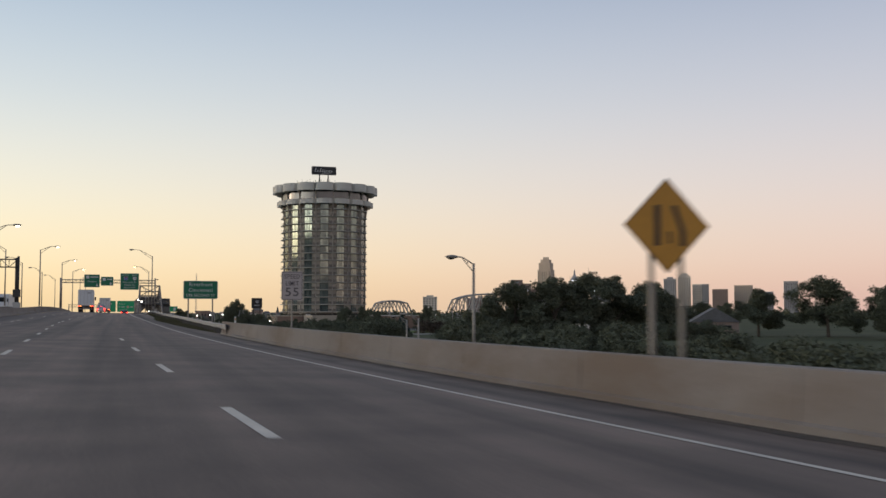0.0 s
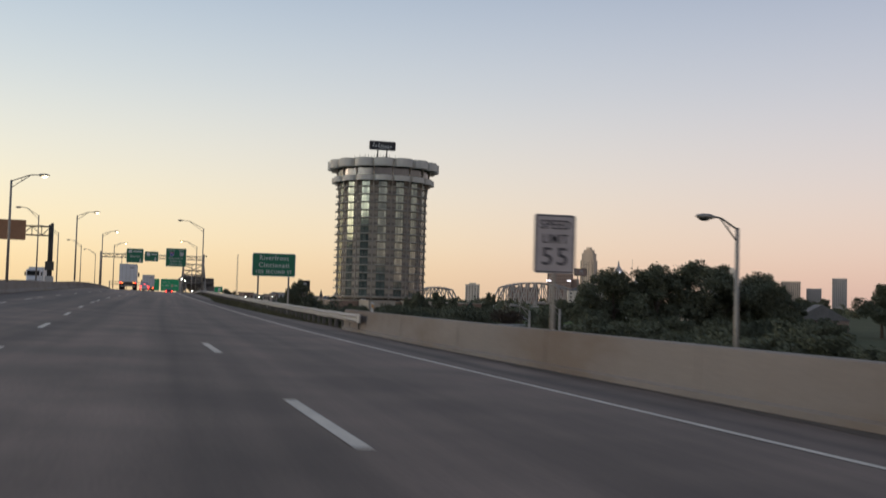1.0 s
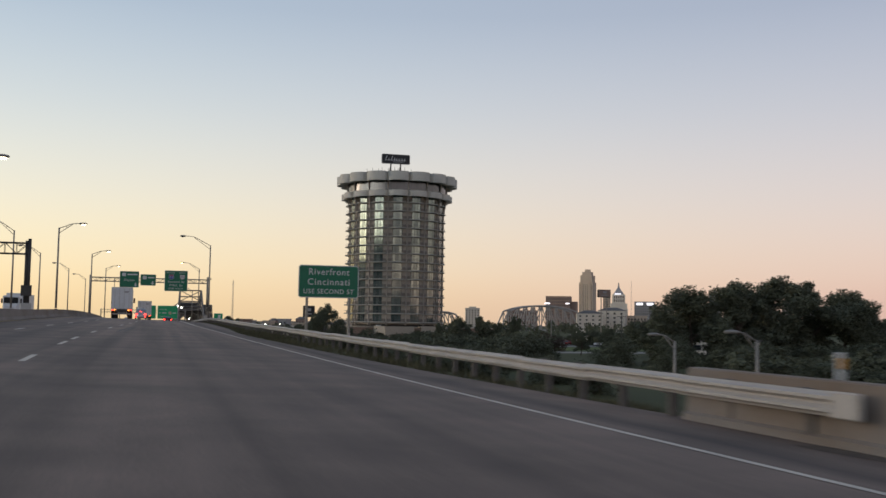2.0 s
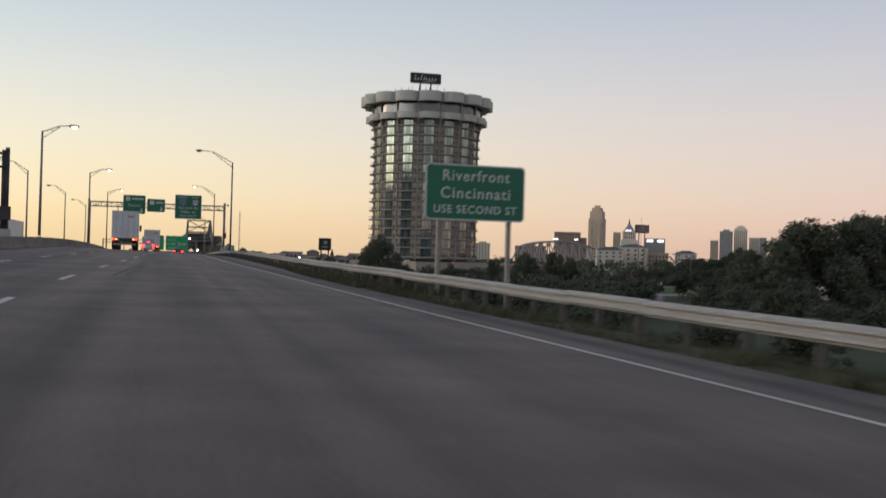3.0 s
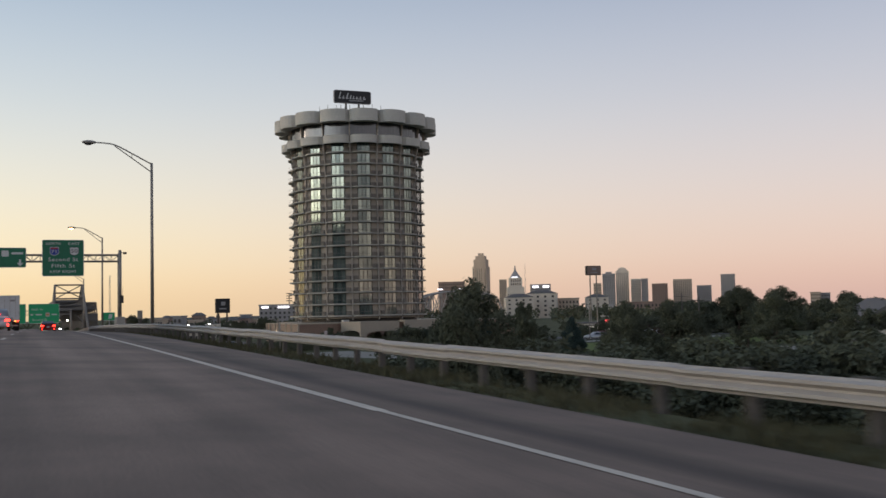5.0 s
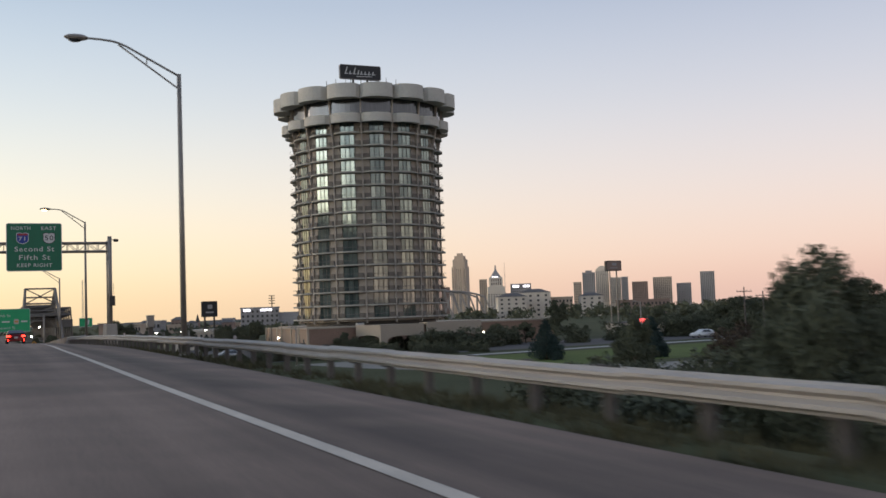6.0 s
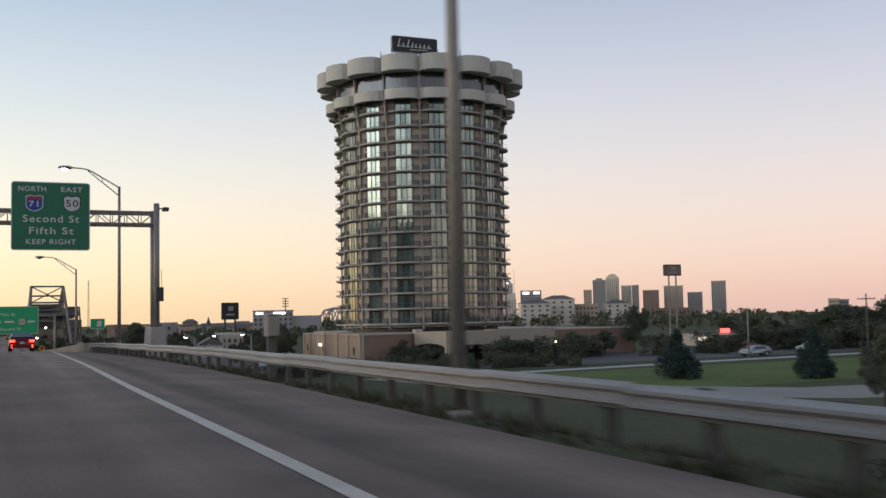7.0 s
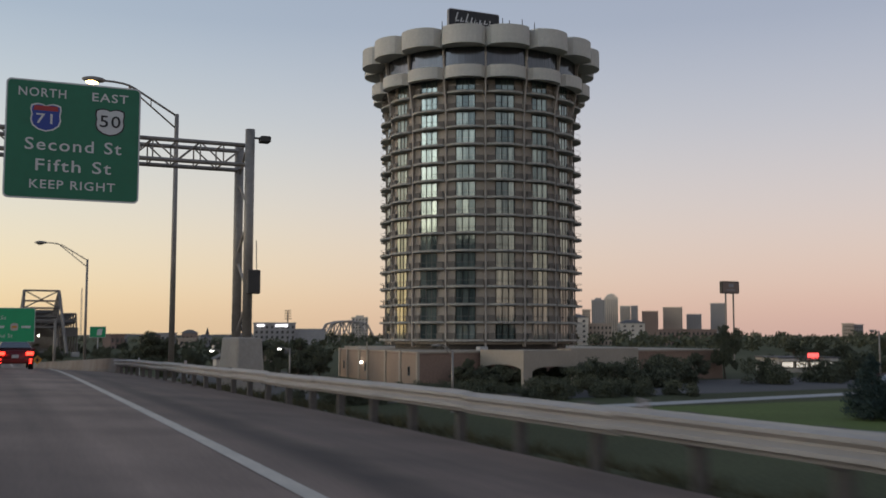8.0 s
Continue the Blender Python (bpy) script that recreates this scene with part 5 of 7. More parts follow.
def podium():
    """Low wing round the tower foot: rendered bays towards the freeway, brown brick to the front, a cream arched porch."""
    t = thing("podium_building", "low brown brick podium round the tower foot", "podium building")
    top = -0.18
    # ground-floor drum is coloured dark for the shade beneath the tower
    part("drum_wall", prism([(x + TC[0], y + TC[1]) for x, y in circle(RW - 1.2, 48)], top, Z0 - 0.5), M_DARK, t, "recessed ground floor, coloured dark for the shade under the tower")
    foot = [(49.5, 338.5), (58.0, 340.0), (66.5, 342.6), (103.0, 347.0), (103.0, 399.0), (60.0, 399.0), (60.0, 376.0), (51.3, 375.2)]
    part("wall", prism(foot, LOW - 0.6, top - 0.22), M_POD, t)
    cx, cy = 77.0, 368.0
    part("coping", prism([(cx + (x - cx) * 1.006, cy + (y - cy) * 1.006) for x, y in foot], top - 0.22, top), M_PODL, t, "pale coping along the roof edge")
    # rendered bays on the freeway side, between pilasters
    side = lambda u: (49.5 + 1.8 * u, 338.5 + 36.7 * u)
    stops = (0.008, 0.19, 0.36, 0.585, 0.70, 0.87, 0.992)
    for u0, u1 in zip(stops, stops[1:]):
        x, y = side((u0 + u1) / 2)
        part("render_panel", box((x - 0.03, y, -2.65), (0.14, 36.7 * (u1 - u0) - 0.4, 4.1), -2.8), M_PODT, t, "tan rendered wall panel")
    for u in stops:
        x, y = side(u)
        part("pilaster", box((x - 0.14, y, -2.5), (0.38, 0.6, 4.7), -2.8, bevel=0.05), M_PODL, t)
    part("standpipe", bar((side(0.585)[0] - 0.3, side(0.585)[1], -1.2), (side(0.585)[0] - 0.3, side(0.585)[1], 0.9), 0.09, 0.09, 8), M_PODL, t, "pale upright pipe on the wall")
    for u in (0.10, 0.62, 0.93):
        x, y = side(u)
        w = part("window", box((x - 0.10, y, -2.7), (0.12, 0.8, 1.2), -2.8, bevel=0.02), M_FRAME, t)
        part("pane", box((x - 0.165, y, -2.7), (0.03, 0.6, 1.0), -2.8), M_DGLASS, w)
    part("wall_light", box((side(0.66)[0] - 0.3, side(0.66)[1], -2.1), (0.30, 0.34, 0.30), bevel=0.05), M_HEAD, t, "small white wall light")
    part("roof_vent", box((60.5, 343.4, 0.1), (1.3, 1.0, 0.5), 8, bevel=0.06), M_CONC, t, "small pale roof vent")
    # cream porch with an arched opening
    def arch(p, q, spring, crown, head, pier, thick):
        """A wall from p to q with an arched opening, its thickness to the left of that way."""
        p, q = Vector(p), Vector(q)
        n = (q - p).length
        d = (q - p) / n
        pts = [(0, LOW - 0.4), (0, head), (n, head), (n, LOW - 0.4), (n - pier, LOW - 0.4), (n - pier, spring)]
        for i in range(1, 12):
            a = math.pi * i / 12
            pts.append((n / 2 + (n / 2 - pier) * math.cos(a), spring + (crown - spring) * math.sin(a)))
        pts += [(pier, spring), (pier, LOW - 0.4)]
        bm = bmesh.new()
        fc = bm.faces.new([bm.verts.new((p.x + d.x * u, p.y + d.y * u, z)) for u, z in pts])
        ex = bmesh.ops.extrude_face_region(bm, geom=[fc])
        bmesh.ops.translate(bm, verts=[g for g in ex["geom"] if isinstance(g, bmesh.types.BMVert)], vec=(-d.y * thick, d.x * thick, 0))
        bmesh.ops.triangulate(bm, faces=bm.faces[:])
        return bm
    part("porch_arch", arch((58.3, 339.4), (59.5, 330.0), -2.35, -1.75, 0.02, 0.5, 0.5), M_PODC, t, "cream rendered porch arch")
    part("porch_arch", arch((60.02, 330.1), (68.0, 331.4), -2.6, -1.9, 0.02, 0.8, 0.5), M_PODC, t, "cream rendered porch arch")
    part("porch_roof", prism([(58.9, 339.4), (60.1, 330.7), (68.0, 332.0), (66.6, 342.0)], -0.3, -0.02), M_PODC, t, "cream flat porch roof")
    part("porch_arch", arch((72.5, 340.6), (84.0, 341.6), -2.9, -2.0, 0.10, 0.8, 0.5), M_PODC, t, "cream rendered porch arch")
    part("porch_roof", prism([(72.5, 341.15), (84.0, 342.15), (84.0, 346.5), (72.5, 344.4)], -0.25, 0.05), M_PODC, t, "cream flat porch roof")
    part("doorway", box((78.0, 344.1, -3.4), (3.4, 0.3, 2.4), 6), M_DGLASS, t, "dark glass entrance")
    part("wall_light", box((86.0, 344.8, -2.3), (0.3, 0.3, 0.3), bevel=0.05), M_HEAD, t, "small white wall light")


podium()

# ---------------------------------------------------------------- trees


def leaf_cloud(rng, blobs, count, size):
    """Small leaves scattered through overlapping clumps, each with tufts of its own and a few stray sprays."""
    n = count
    tufts = []
    for x, y, z, r in blobs:
        tufts.append((x, y, z, r * 0.82))
        for k in range(5):
            d = rng.normal(size=3) + np.array([0, 0, 0.35])
            d *= r * (0.7 + 0.4 * rng.random()) / np.linalg.norm(d)
            tufts.append((x + d[0], y + d[1], z + d[2] * 0.85, r * (0.22 + 0.26 * rng.random())))
    blobs = tufts
    sizes = np.array([b[3] for b in blobs], float)
    pick = rng.choice(len(blobs), n, p=sizes ** 2 / (sizes ** 2).sum())
    cen = np.array([b[:3] for b in blobs])[pick]
    d = rng.normal(size=(n, 3))
    d /= np.linalg.norm(d, axis=1)[:, None]
    rad = sizes[pick] * (0.40 + 0.68 * rng.random(n) ** 0.6) * np.where(rng.random(n) < 0.07, 1.3, 1.0)
    pos = cen + d * rad[:, None] * np.array([1, 1, 0.85])
    u = rng.normal(size=(n, 3))
    u /= np.linalg.norm(u, axis=1)[:, None]
    v = np.cross(u, d + 0.3 * rng.normal(size=(n, 3)))
    v /= np.linalg.norm(v, axis=1)[:, None] + 1e-9
    s = size * (0.6 + 0.8 * rng.random(n))[:, None]
    a, b, c = pos - u * s, pos + v * s * 0.9, pos + u * s
    verts = np.stack([a, b, c], 1).reshape(-1, 3)
    faces = np.arange(3 * n).reshape(-1, 3)
    return verts, faces


def leaf_mesh(name, verts, faces, mat):
    me = bpy.data.meshes.new(name)
    me.from_pydata(verts.tolist(), [], faces.tolist())
    me.materials.append(mat)
    return me


def tree_master(seed, height, spread, leaves, leaf):
    """Broadleaf tree standing at the origin: tapered trunk, limbs and a ragged crown."""
    rng = np.random.default_rng(seed)
    t = thing("tree", "dark green broadleaf tree in dusk light", "tree")
    bm = bmesh.new()
    th = height * 0.34
    bend_ = rng.normal(0, 0.15, 2)
    add_bar(bm, (0, 0, -0.6), (bend_[0], bend_[1], th), height * 0.028, height * 0.018, 8)
    add_bar(bm, (bend_[0], bend_[1], th), (bend_[0] * 2, bend_[1] * 2, height * 0.7), height * 0.018, height * 0.006, 7)
    blobs = []
    for k in range(9):
        a = k * 2.4 + rng.random()
        r = spread * (0.35 + 0.45 * rng.random())
        z = height * (0.38 + 0.42 * rng.random())
        p = (r * math.cos(a), r * math.sin(a), z)
        add_bar(bm, (bend_[0], bend_[1], th * (0.8 + 0.5 * rng.random())), p, height * 0.010, height * 0.004, 5)
        blobs.append((*p, spread * (0.30 + 0.22 * rng.random())))
    for k in range(4):
        a = rng.random() * 6.28
        r = spread * 0.3 * rng.random()
        blobs.append((r * math.cos(a), r * math.sin(a), height * (0.7 + 0.2 * rng.random()), spread * (0.28 + 0.15 * rng.random())))
    for k in range(5):
        a = rng.random() * 6.28
        r = spread * (0.5 + 0.3 * rng.random())
        blobs.append((r * math.cos(a), r * math.sin(a), height * (0.22 + 0.15 * rng.random()), spread * 0.3))
    part("trunk", bm, M_BARK, t)
    c = new("crown", leaf_mesh("crown", *leaf_cloud(rng, blobs, leaves, leaf), M_LEAF))
    c.parent = t
    return t


def spruce_master(seed, height, spread):
    rng = np.random.default_rng(seed)
    t = thing("spruce_tree", "blue-green spruce on a mown lawn", "tree")
    part("trunk", bar((0, 0, -0.4), (0, 0, height * 0.95), height * 0.03, 0.02, 7), M_BARK, t)
    blobs = []
    for k in range(26):
        f = k / 26
        for j in range(3):
            a = rng.random() * 6.28
            r = spread * (1 - f) * (0.55 + 0.35 * rng.random())
            blobs.append((r * math.cos(a), r * math.sin(a), height * (0.06 + 0.9 * f), spread * (0.12 + 0.25 * (1 - f))))
    c = new("crown", leaf_mesh("crown", *leaf_cloud(rng, blobs, 16000, 0.10), M_SPRUCE))
    c.parent = t
    return t


masters = [tree_master(11, 10, 4.2, 19000, 0.17), tree_master(12, 10, 5.0, 21000, 0.18), tree_master(13, 10, 3.6, 17000, 0.165)]
PLANTED = [0]


def plant(kind, x, y, top, base=None, widen=1.0):
    base = terrain(x, y) if base is None else base
    s = (top - base) / 10.5
    k = PLANTED[0]
    PLANTED[0] += 1
    m = masters[kind]
    m2 = pose(x, y, base, 0, 0, 47 * k)
    c = copy_thing(m, m2)
    c.scale = (s * widen, s * widen, s)
    return tagged(c, group="trees beside the freeway")


# the dense stand beyond the wall
for kind, x, y, top, w in ((0, 68, 188, 3.6, 1.4), (1, 76, 193, 6.6, 1.25), (2, 85, 196, 8.6, 1.3), (1, 94, 201, 8.8, 1.2), (0, 103, 204, 9.0, 1.3), (1, 112, 206, 7.4, 1.2), (2, 121, 211, 5.2, 1.3),
                           (0, 140, 205, 6.5, 1.3), (1, 152, 196, 8.5, 1.3), (2, 165, 190, 8.0, 1.3), (0, 150, 170, 6.5, 1.4), (1, 185, 185, 9.0, 1.2)):
    plant(kind, x, y, top, LOW, w)
# lower growth between the road and the hotel
for kind, x, y, top, w in ((1, 19.8, 188, 3.0, 0.66), (2, 22.5, 193, 0.9, 1.1), (0, 50, 241, 1.2, 0.75), (2, 45, 234, -0.4, 1.0), 
                           (0, 55.0, 336, -1.0, 1.2), (1, 60, 337, -1.8, 1.5), (2, 64.5, 335, -2.0, 1.6), (0, 69, 337, -0.6, 1.3), (1, 86, 340, -0.8, 1.3), (2, 92, 339, -0.4, 1.2),
                           (0, 19.4, 355.5, 2.3, 1.4), (1, 23, 366, -1.0, 1.1), (2, 33, 345, -0.8, 1.1), (0, 38, 352, -0.2, 1.1), (1, 42.5, 362, 0.3, 1.1), (2, 47, 372, 0.2, 1.1), (0, 28, 376, -0.2, 1.3), (1, 13.5, 352, 0.2, 1.0), (2, 44, 386, 0.3, 1.2), (0, 50, 408, 0.4, 1.2),
                           (2, 30, 400, -1.6, 1.4), (1, 25, 410, -0.4, 1.2), (0, 38, 420, -1.4, 1.3), (2, 20, 430, -0.8, 1.3), (1, 46, 440, -0.2, 1.4), (0, 58, 455, 0.4, 1.3), (2, 72, 470, 1.2, 1.3),
                           (2, 149, 330, 4.8, 0.95), (1, 128, 340, -1.8, 1.5), (0, 139, 343, -0.8, 1.4)):
    plant(kind, x, y, top, min(LOW, terrain(x, y)), w)
# the row between the bank and the side street
for kind, x, y, top, w in ((2, 101.9, 345, 3.7, 0.75), (1, 45.2, 213.0, 1.9, 0.7), (0, 48.6, 211.0, 2.3, 0.8), (2, 52.5, 213.0, 1.5, 0.8), (2, 77, 237, -0.6, 1.2), (0, 84, 240, 0.6, 1.2), (1, 91, 236, 1.6, 1.1), (2, 99, 240, 1.0, 1.2)):
    plant(kind, x, y, top, LOW, w)
# scrub and trees under the bridge approach
wood = random.Random(77)
for k in range(46):
    y = wood.uniform(450, 640)
    x = wood.uniform(9 + (y - 450) * 0.02, 62 + (y - 450) * 0.25)
    plant(k % 3, x, y, wood.uniform(-3.0, -0.7), LOW, wood.uniform(1.1, 1.6))
# across the lawn on the right
for kind, x, y, top, w in ((1, 128, 292, 4.6, 1.1), (2, 140, 285, 3.0, 1.3), (1, 150, 296, 3.6, 1.2), (2, 165, 300, 3.0, 1.3), (1, 160, 260, 3.5, 1.3), (0, 180, 280, 4.0, 1.3)):
    plant(kind, x, y, top, LOW, w)
# thick growth beyond the lot, by the pole line
for k in range(13):
    plant(k % 3, 127 + 5.5 * k + wood.uniform(-1.5, 1.5), 338 + wood.uniform(-4, 6) - k * 0.4, wood.uniform(1.4, 3.4) if k > 1 else -1.6, LOW - 1.2, wood.uniform(1.5, 1.9))
plant(1, 152, 331, 5.6, LOW, 1.1)
# the dark wood behind the shop
for k in range(15):
    plant(k % 3, 124 + 8.5 * k + wood.uniform(-2, 2), 392 + wood.uniform(-5, 8) + k * 0.8, wood.uniform(-0.4, 2.0) if k > 4 else wood.uniform(-3.0, -2.2), LOW, wood.uniform(1.4, 1.8))
# shrub belt down the bank and along the lowland
def shrub_master(seed, leaf=None, label="dense dark green shrub on the bank"):
    rng = np.random.default_rng(seed)
    t = thing("shrub", label, "shrub")
    bm = bmesh.new()
    blobs = []
    for k in range(8):
        a, r = rng.random() * 6.28, 1.9 * rng.random()
        p = (r * math.cos(a), r * math.sin(a), 0.6 + 2.2 * rng.random())
        add_bar(bm, (0.1 * math.cos(a), 0.1 * math.sin(a), -0.3), p, 0.06, 0.02, 5)
        blobs.append((*p, 0.9 + 0.5 * rng.random()))
        blobs.append((p[0] * 1.2, p[1] * 1.2, 0.5, 0.9))
    part("stem", bm, M_BARK, t)
    c = new("crown", leaf_mesh("crown", *leaf_cloud(rng, blobs, 6500, 0.125), leaf or M_LEAF))
    c.parent = t
    return t


shrubs = [shrub_master(s) for s in (51, 52, 53)]
srng = random.Random(9)
for k in range(120):
    y = srng.uniform(30, 225)
    x = srng.uniform(26, 66)
    if y < 60:
        x = srng.uniform(32, 66)
    if k >= 90:
        x, y = srng.uniform(64, 128), srng.uniform(182, 204)
    if y > 105 and 0.25 * y < x < 0.37 * y:
        if k % 3:
            continue        # the open ground round the low street
    c = copy_thing(shrubs[k % 3], pose(x, y, terrain(x, y) - 0.1, 0, 0, srng.uniform(0, 360)))
    s = srng.uniform(0.7, 1.15)
    c.scale = (s * 1.5, s * 1.5, s)
    tagged(c, group="shrubs on the bank")
for k in range(26):
    x, y, s = 124 + 2.9 * k + srng.uniform(-1, 1), 333 + srng.uniform(-3, 5), srng.uniform(0.9, 1.35)
    c = copy_thing(shrubs[k % 3], pose(x, y, LOW - 0.2, 0, 0, srng.uniform(0, 360)))
    c.scale = (s * 1.5, s * 1.5, s)
    tagged(c, "dense dark green shrub beyond the lot", group="shrubs beyond the lot")
# low dark growth along the far side of the lot and before the porch
for x, y, s in ((97, 331, 0.95), (101, 333, 0.7), (107, 331, 1.1), (111, 333, 0.8), (118, 336, 1.0), (124, 338, 1.2), (88, 337, 0.9), (66, 327, 0.85), (69.5, 328, 1.0), (73, 328.5, 0.9), (77, 329, 1.1), (82, 331, 1.0), (34, 216, 0.7), (41, 225, 0.8)):
    c = copy_thing(shrubs[int(x) % 3], pose(x, y, LOW - 0.15, 0, 0, srng.uniform(0, 360)))
    c.scale = (s * 1.5, s * 1.5, s)
    tagged(c, "dense dark green shrub beside the hotel lot", group="shrubs beside the lot")
# a thick belt at the foot of the bank
for k in range(20):
    x, y, s = 21 + 1.5 * k + srng.uniform(-1, 1), 194 - 0.35 * k + srng.uniform(-6, 4), srng.uniform(1.0, 1.3)
    c = copy_thing(shrubs[k % 3], pose(x, y, terrain(x, y) - 0.2, 0, 0, srng.uniform(0, 360)))
    c.scale = (s * 1.35, s * 1.35, s)
    tagged(c, "tall dark green shrub at the foot of the bank", group="shrubs at the foot of the bank")
# hedges along the lot and below the brown front
for k in range(64):
    if k < 44:
        x, y, s = srng.uniform(27, 72), srng.uniform(311, 320), srng.uniform(0.35, 0.6)
    else:
        x, y, s = srng.uniform(52, 71), srng.uniform(333, 338.5), srng.uniform(0.45, 0.8)
    c = copy_thing(shrubs[k % 3], pose(x, y, LOW - 0.1, 0, 0, srng.uniform(0, 360)))
    c.scale = (s * 1.4, s * 1.4, s)
    tagged(c, "dense dark green hedge shrub by the hotel lot", group="hedge shrubs")
for m in (*masters, *shrubs):
    for o in (*m.children_recursive, m):
        bpy.data.objects.remove(o)
big = shrub_master(58, M_BUSH, "broad dark purple-brown shrub on the mown lawn")
big.matrix_basis = pose(79.7, 262.5, LOW)
big.scale = (1.75, 1.5, 1.3)
sp = spruce_master(31, 5.2, 2.4)
sp.matrix_basis = pose(73.7, 272.3, LOW)
copy_thing(sp, pose(63.3, 280.2, LOW, 0, 0, 60))
sp.scale = (0.95, 0.95, 1.0)


def grass_tufts():
    """Long grass on the verge behind the guardrail."""
    rng = np.random.default_rng(21)
    n = 84000
    clump = rng.uniform(68, 262, 2600)
    reach = 0.75 + 11.0 * rng.random(2600) ** 1.4
    size = rng.uniform(0.5, 1.25, 2600)
    pick = rng.integers(0, 2600, n)
    y = np.clip(clump[pick] + rng.normal(0, 0.32, n), 67, 263)
    off = np.maximum(0.75, reach[pick] + rng.normal(0, 0.30, n))
    x = np.array([shoulder_end(v) for v in y]) + off - 0.45
    z = np.array([terrain(a, b) for a, b in zip(x, y)])
    h = rng.uniform(0.05, 0.24, n) * size[pick] * np.where(off > 2.5, 1.35, 1.0)
    ang = rng.uniform(0, 6.28, n)
    lean = rng.normal(0, 0.10, (n, 2))
    w = 0.028
    a = np.stack([x - w * np.cos(ang), y - w * np.sin(ang), z - 0.03], 1)
    b = np.stack([x + w * np.cos(ang), y + w * np.sin(ang), z - 0.03], 1)
    c = np.stack([x + lean[:, 0], y + lean[:, 1], z + h], 1)
    me = bpy.data.meshes.new("grass_blades")
    me.from_pydata(np.stack([a, b, c], 1).reshape(-1, 3).tolist(), [], np.arange(3 * n).reshape(-1, 3).tolist())
    me.materials.append(M_BLADE)
    tagged(new("grass_blades", me), "rough long grass behind the guardrail", "grass", kind="stuff")


grass_tufts()


def far_woods():
    """Woods along the lowland horizon: ragged crowns without number."""
    rng = np.random.default_rng(5)
    blobs = []
    for k in range(900):
        x = rng.uniform(-200, 900)
        y = rng.uniform(520, 1000) if x < 300 else rng.uniform(480, 900)
        if -16 < x < 60 and y < 830:
            x += 90
        h = rng.uniform(3.5, 8.5) if x > 200 else rng.uniform(2.2, 4.6)
        blobs.append((x, y, LOW + h * 0.5, h * 0.55))
    v, f = leaf_cloud(rng, blobs, 30000, 1.2)
    ob = new("woods", leaf_mesh("woods", v, f, M_LEAF))
    tagged(ob, "dark woods along the low horizon", "woods", kind="stuff")


far_woods()


def hills():
    """Wooded hills far off; the ridge to the west stands higher."""
    bm = bmesh.new()
    rows = []
    for i in range(0, 721):
        a = radians(i * 0.5)          # bearing from +y, clockwise
        west = math.exp(-((((i * 0.5 - 222 + 180) % 360) - 180) / 28.0) ** 2)
        north = math.exp(-((((i * 0.5 - 272 + 180) % 360) - 180) / 22.0) ** 2)
        h = 4 + 2.2 * noise.noise(Vector((math.sin(a) * 70, math.cos(a) * 70, 2))) + 1.5 * noise.noise(Vector((math.sin(a) * 190, math.cos(a) * 190, 5))) + 9 * noise.noise(Vector((math.sin(a) * 3, math.cos(a) * 3, 1))) + 5 * noise.noise(Vector((math.sin(a) * 14, math.cos(a) * 14, 4))) + (340 * west + 300 * north) * (1 + 0.25 * noise.noise(Vector((math.sin(a) * 9, math.cos(a) * 9, 7))))
        ring = []
        for d, f in ((2500, 0), (2650, 0.55), (2900, 1.0), (3300, 0.8)):
            ring.append(bm.verts.new((40 + d * math.sin(a), 200 + d * math.cos(a), LOW - 6 + (h + 6) * f)))
        rows.append(ring)
    for p, q in zip(rows, rows[1:]):
        for j in range(3):
            bm.faces.new((p[j], q[j], q[j + 1], p[j + 1]))
    ob = part("backdrop_hills", bm, M_HILL, smooth=True)
    tagged(ob, "low wooded hills on the horizon", "hills", kind="structure")


hills()

# ---------------------------------------------------------------- bridges


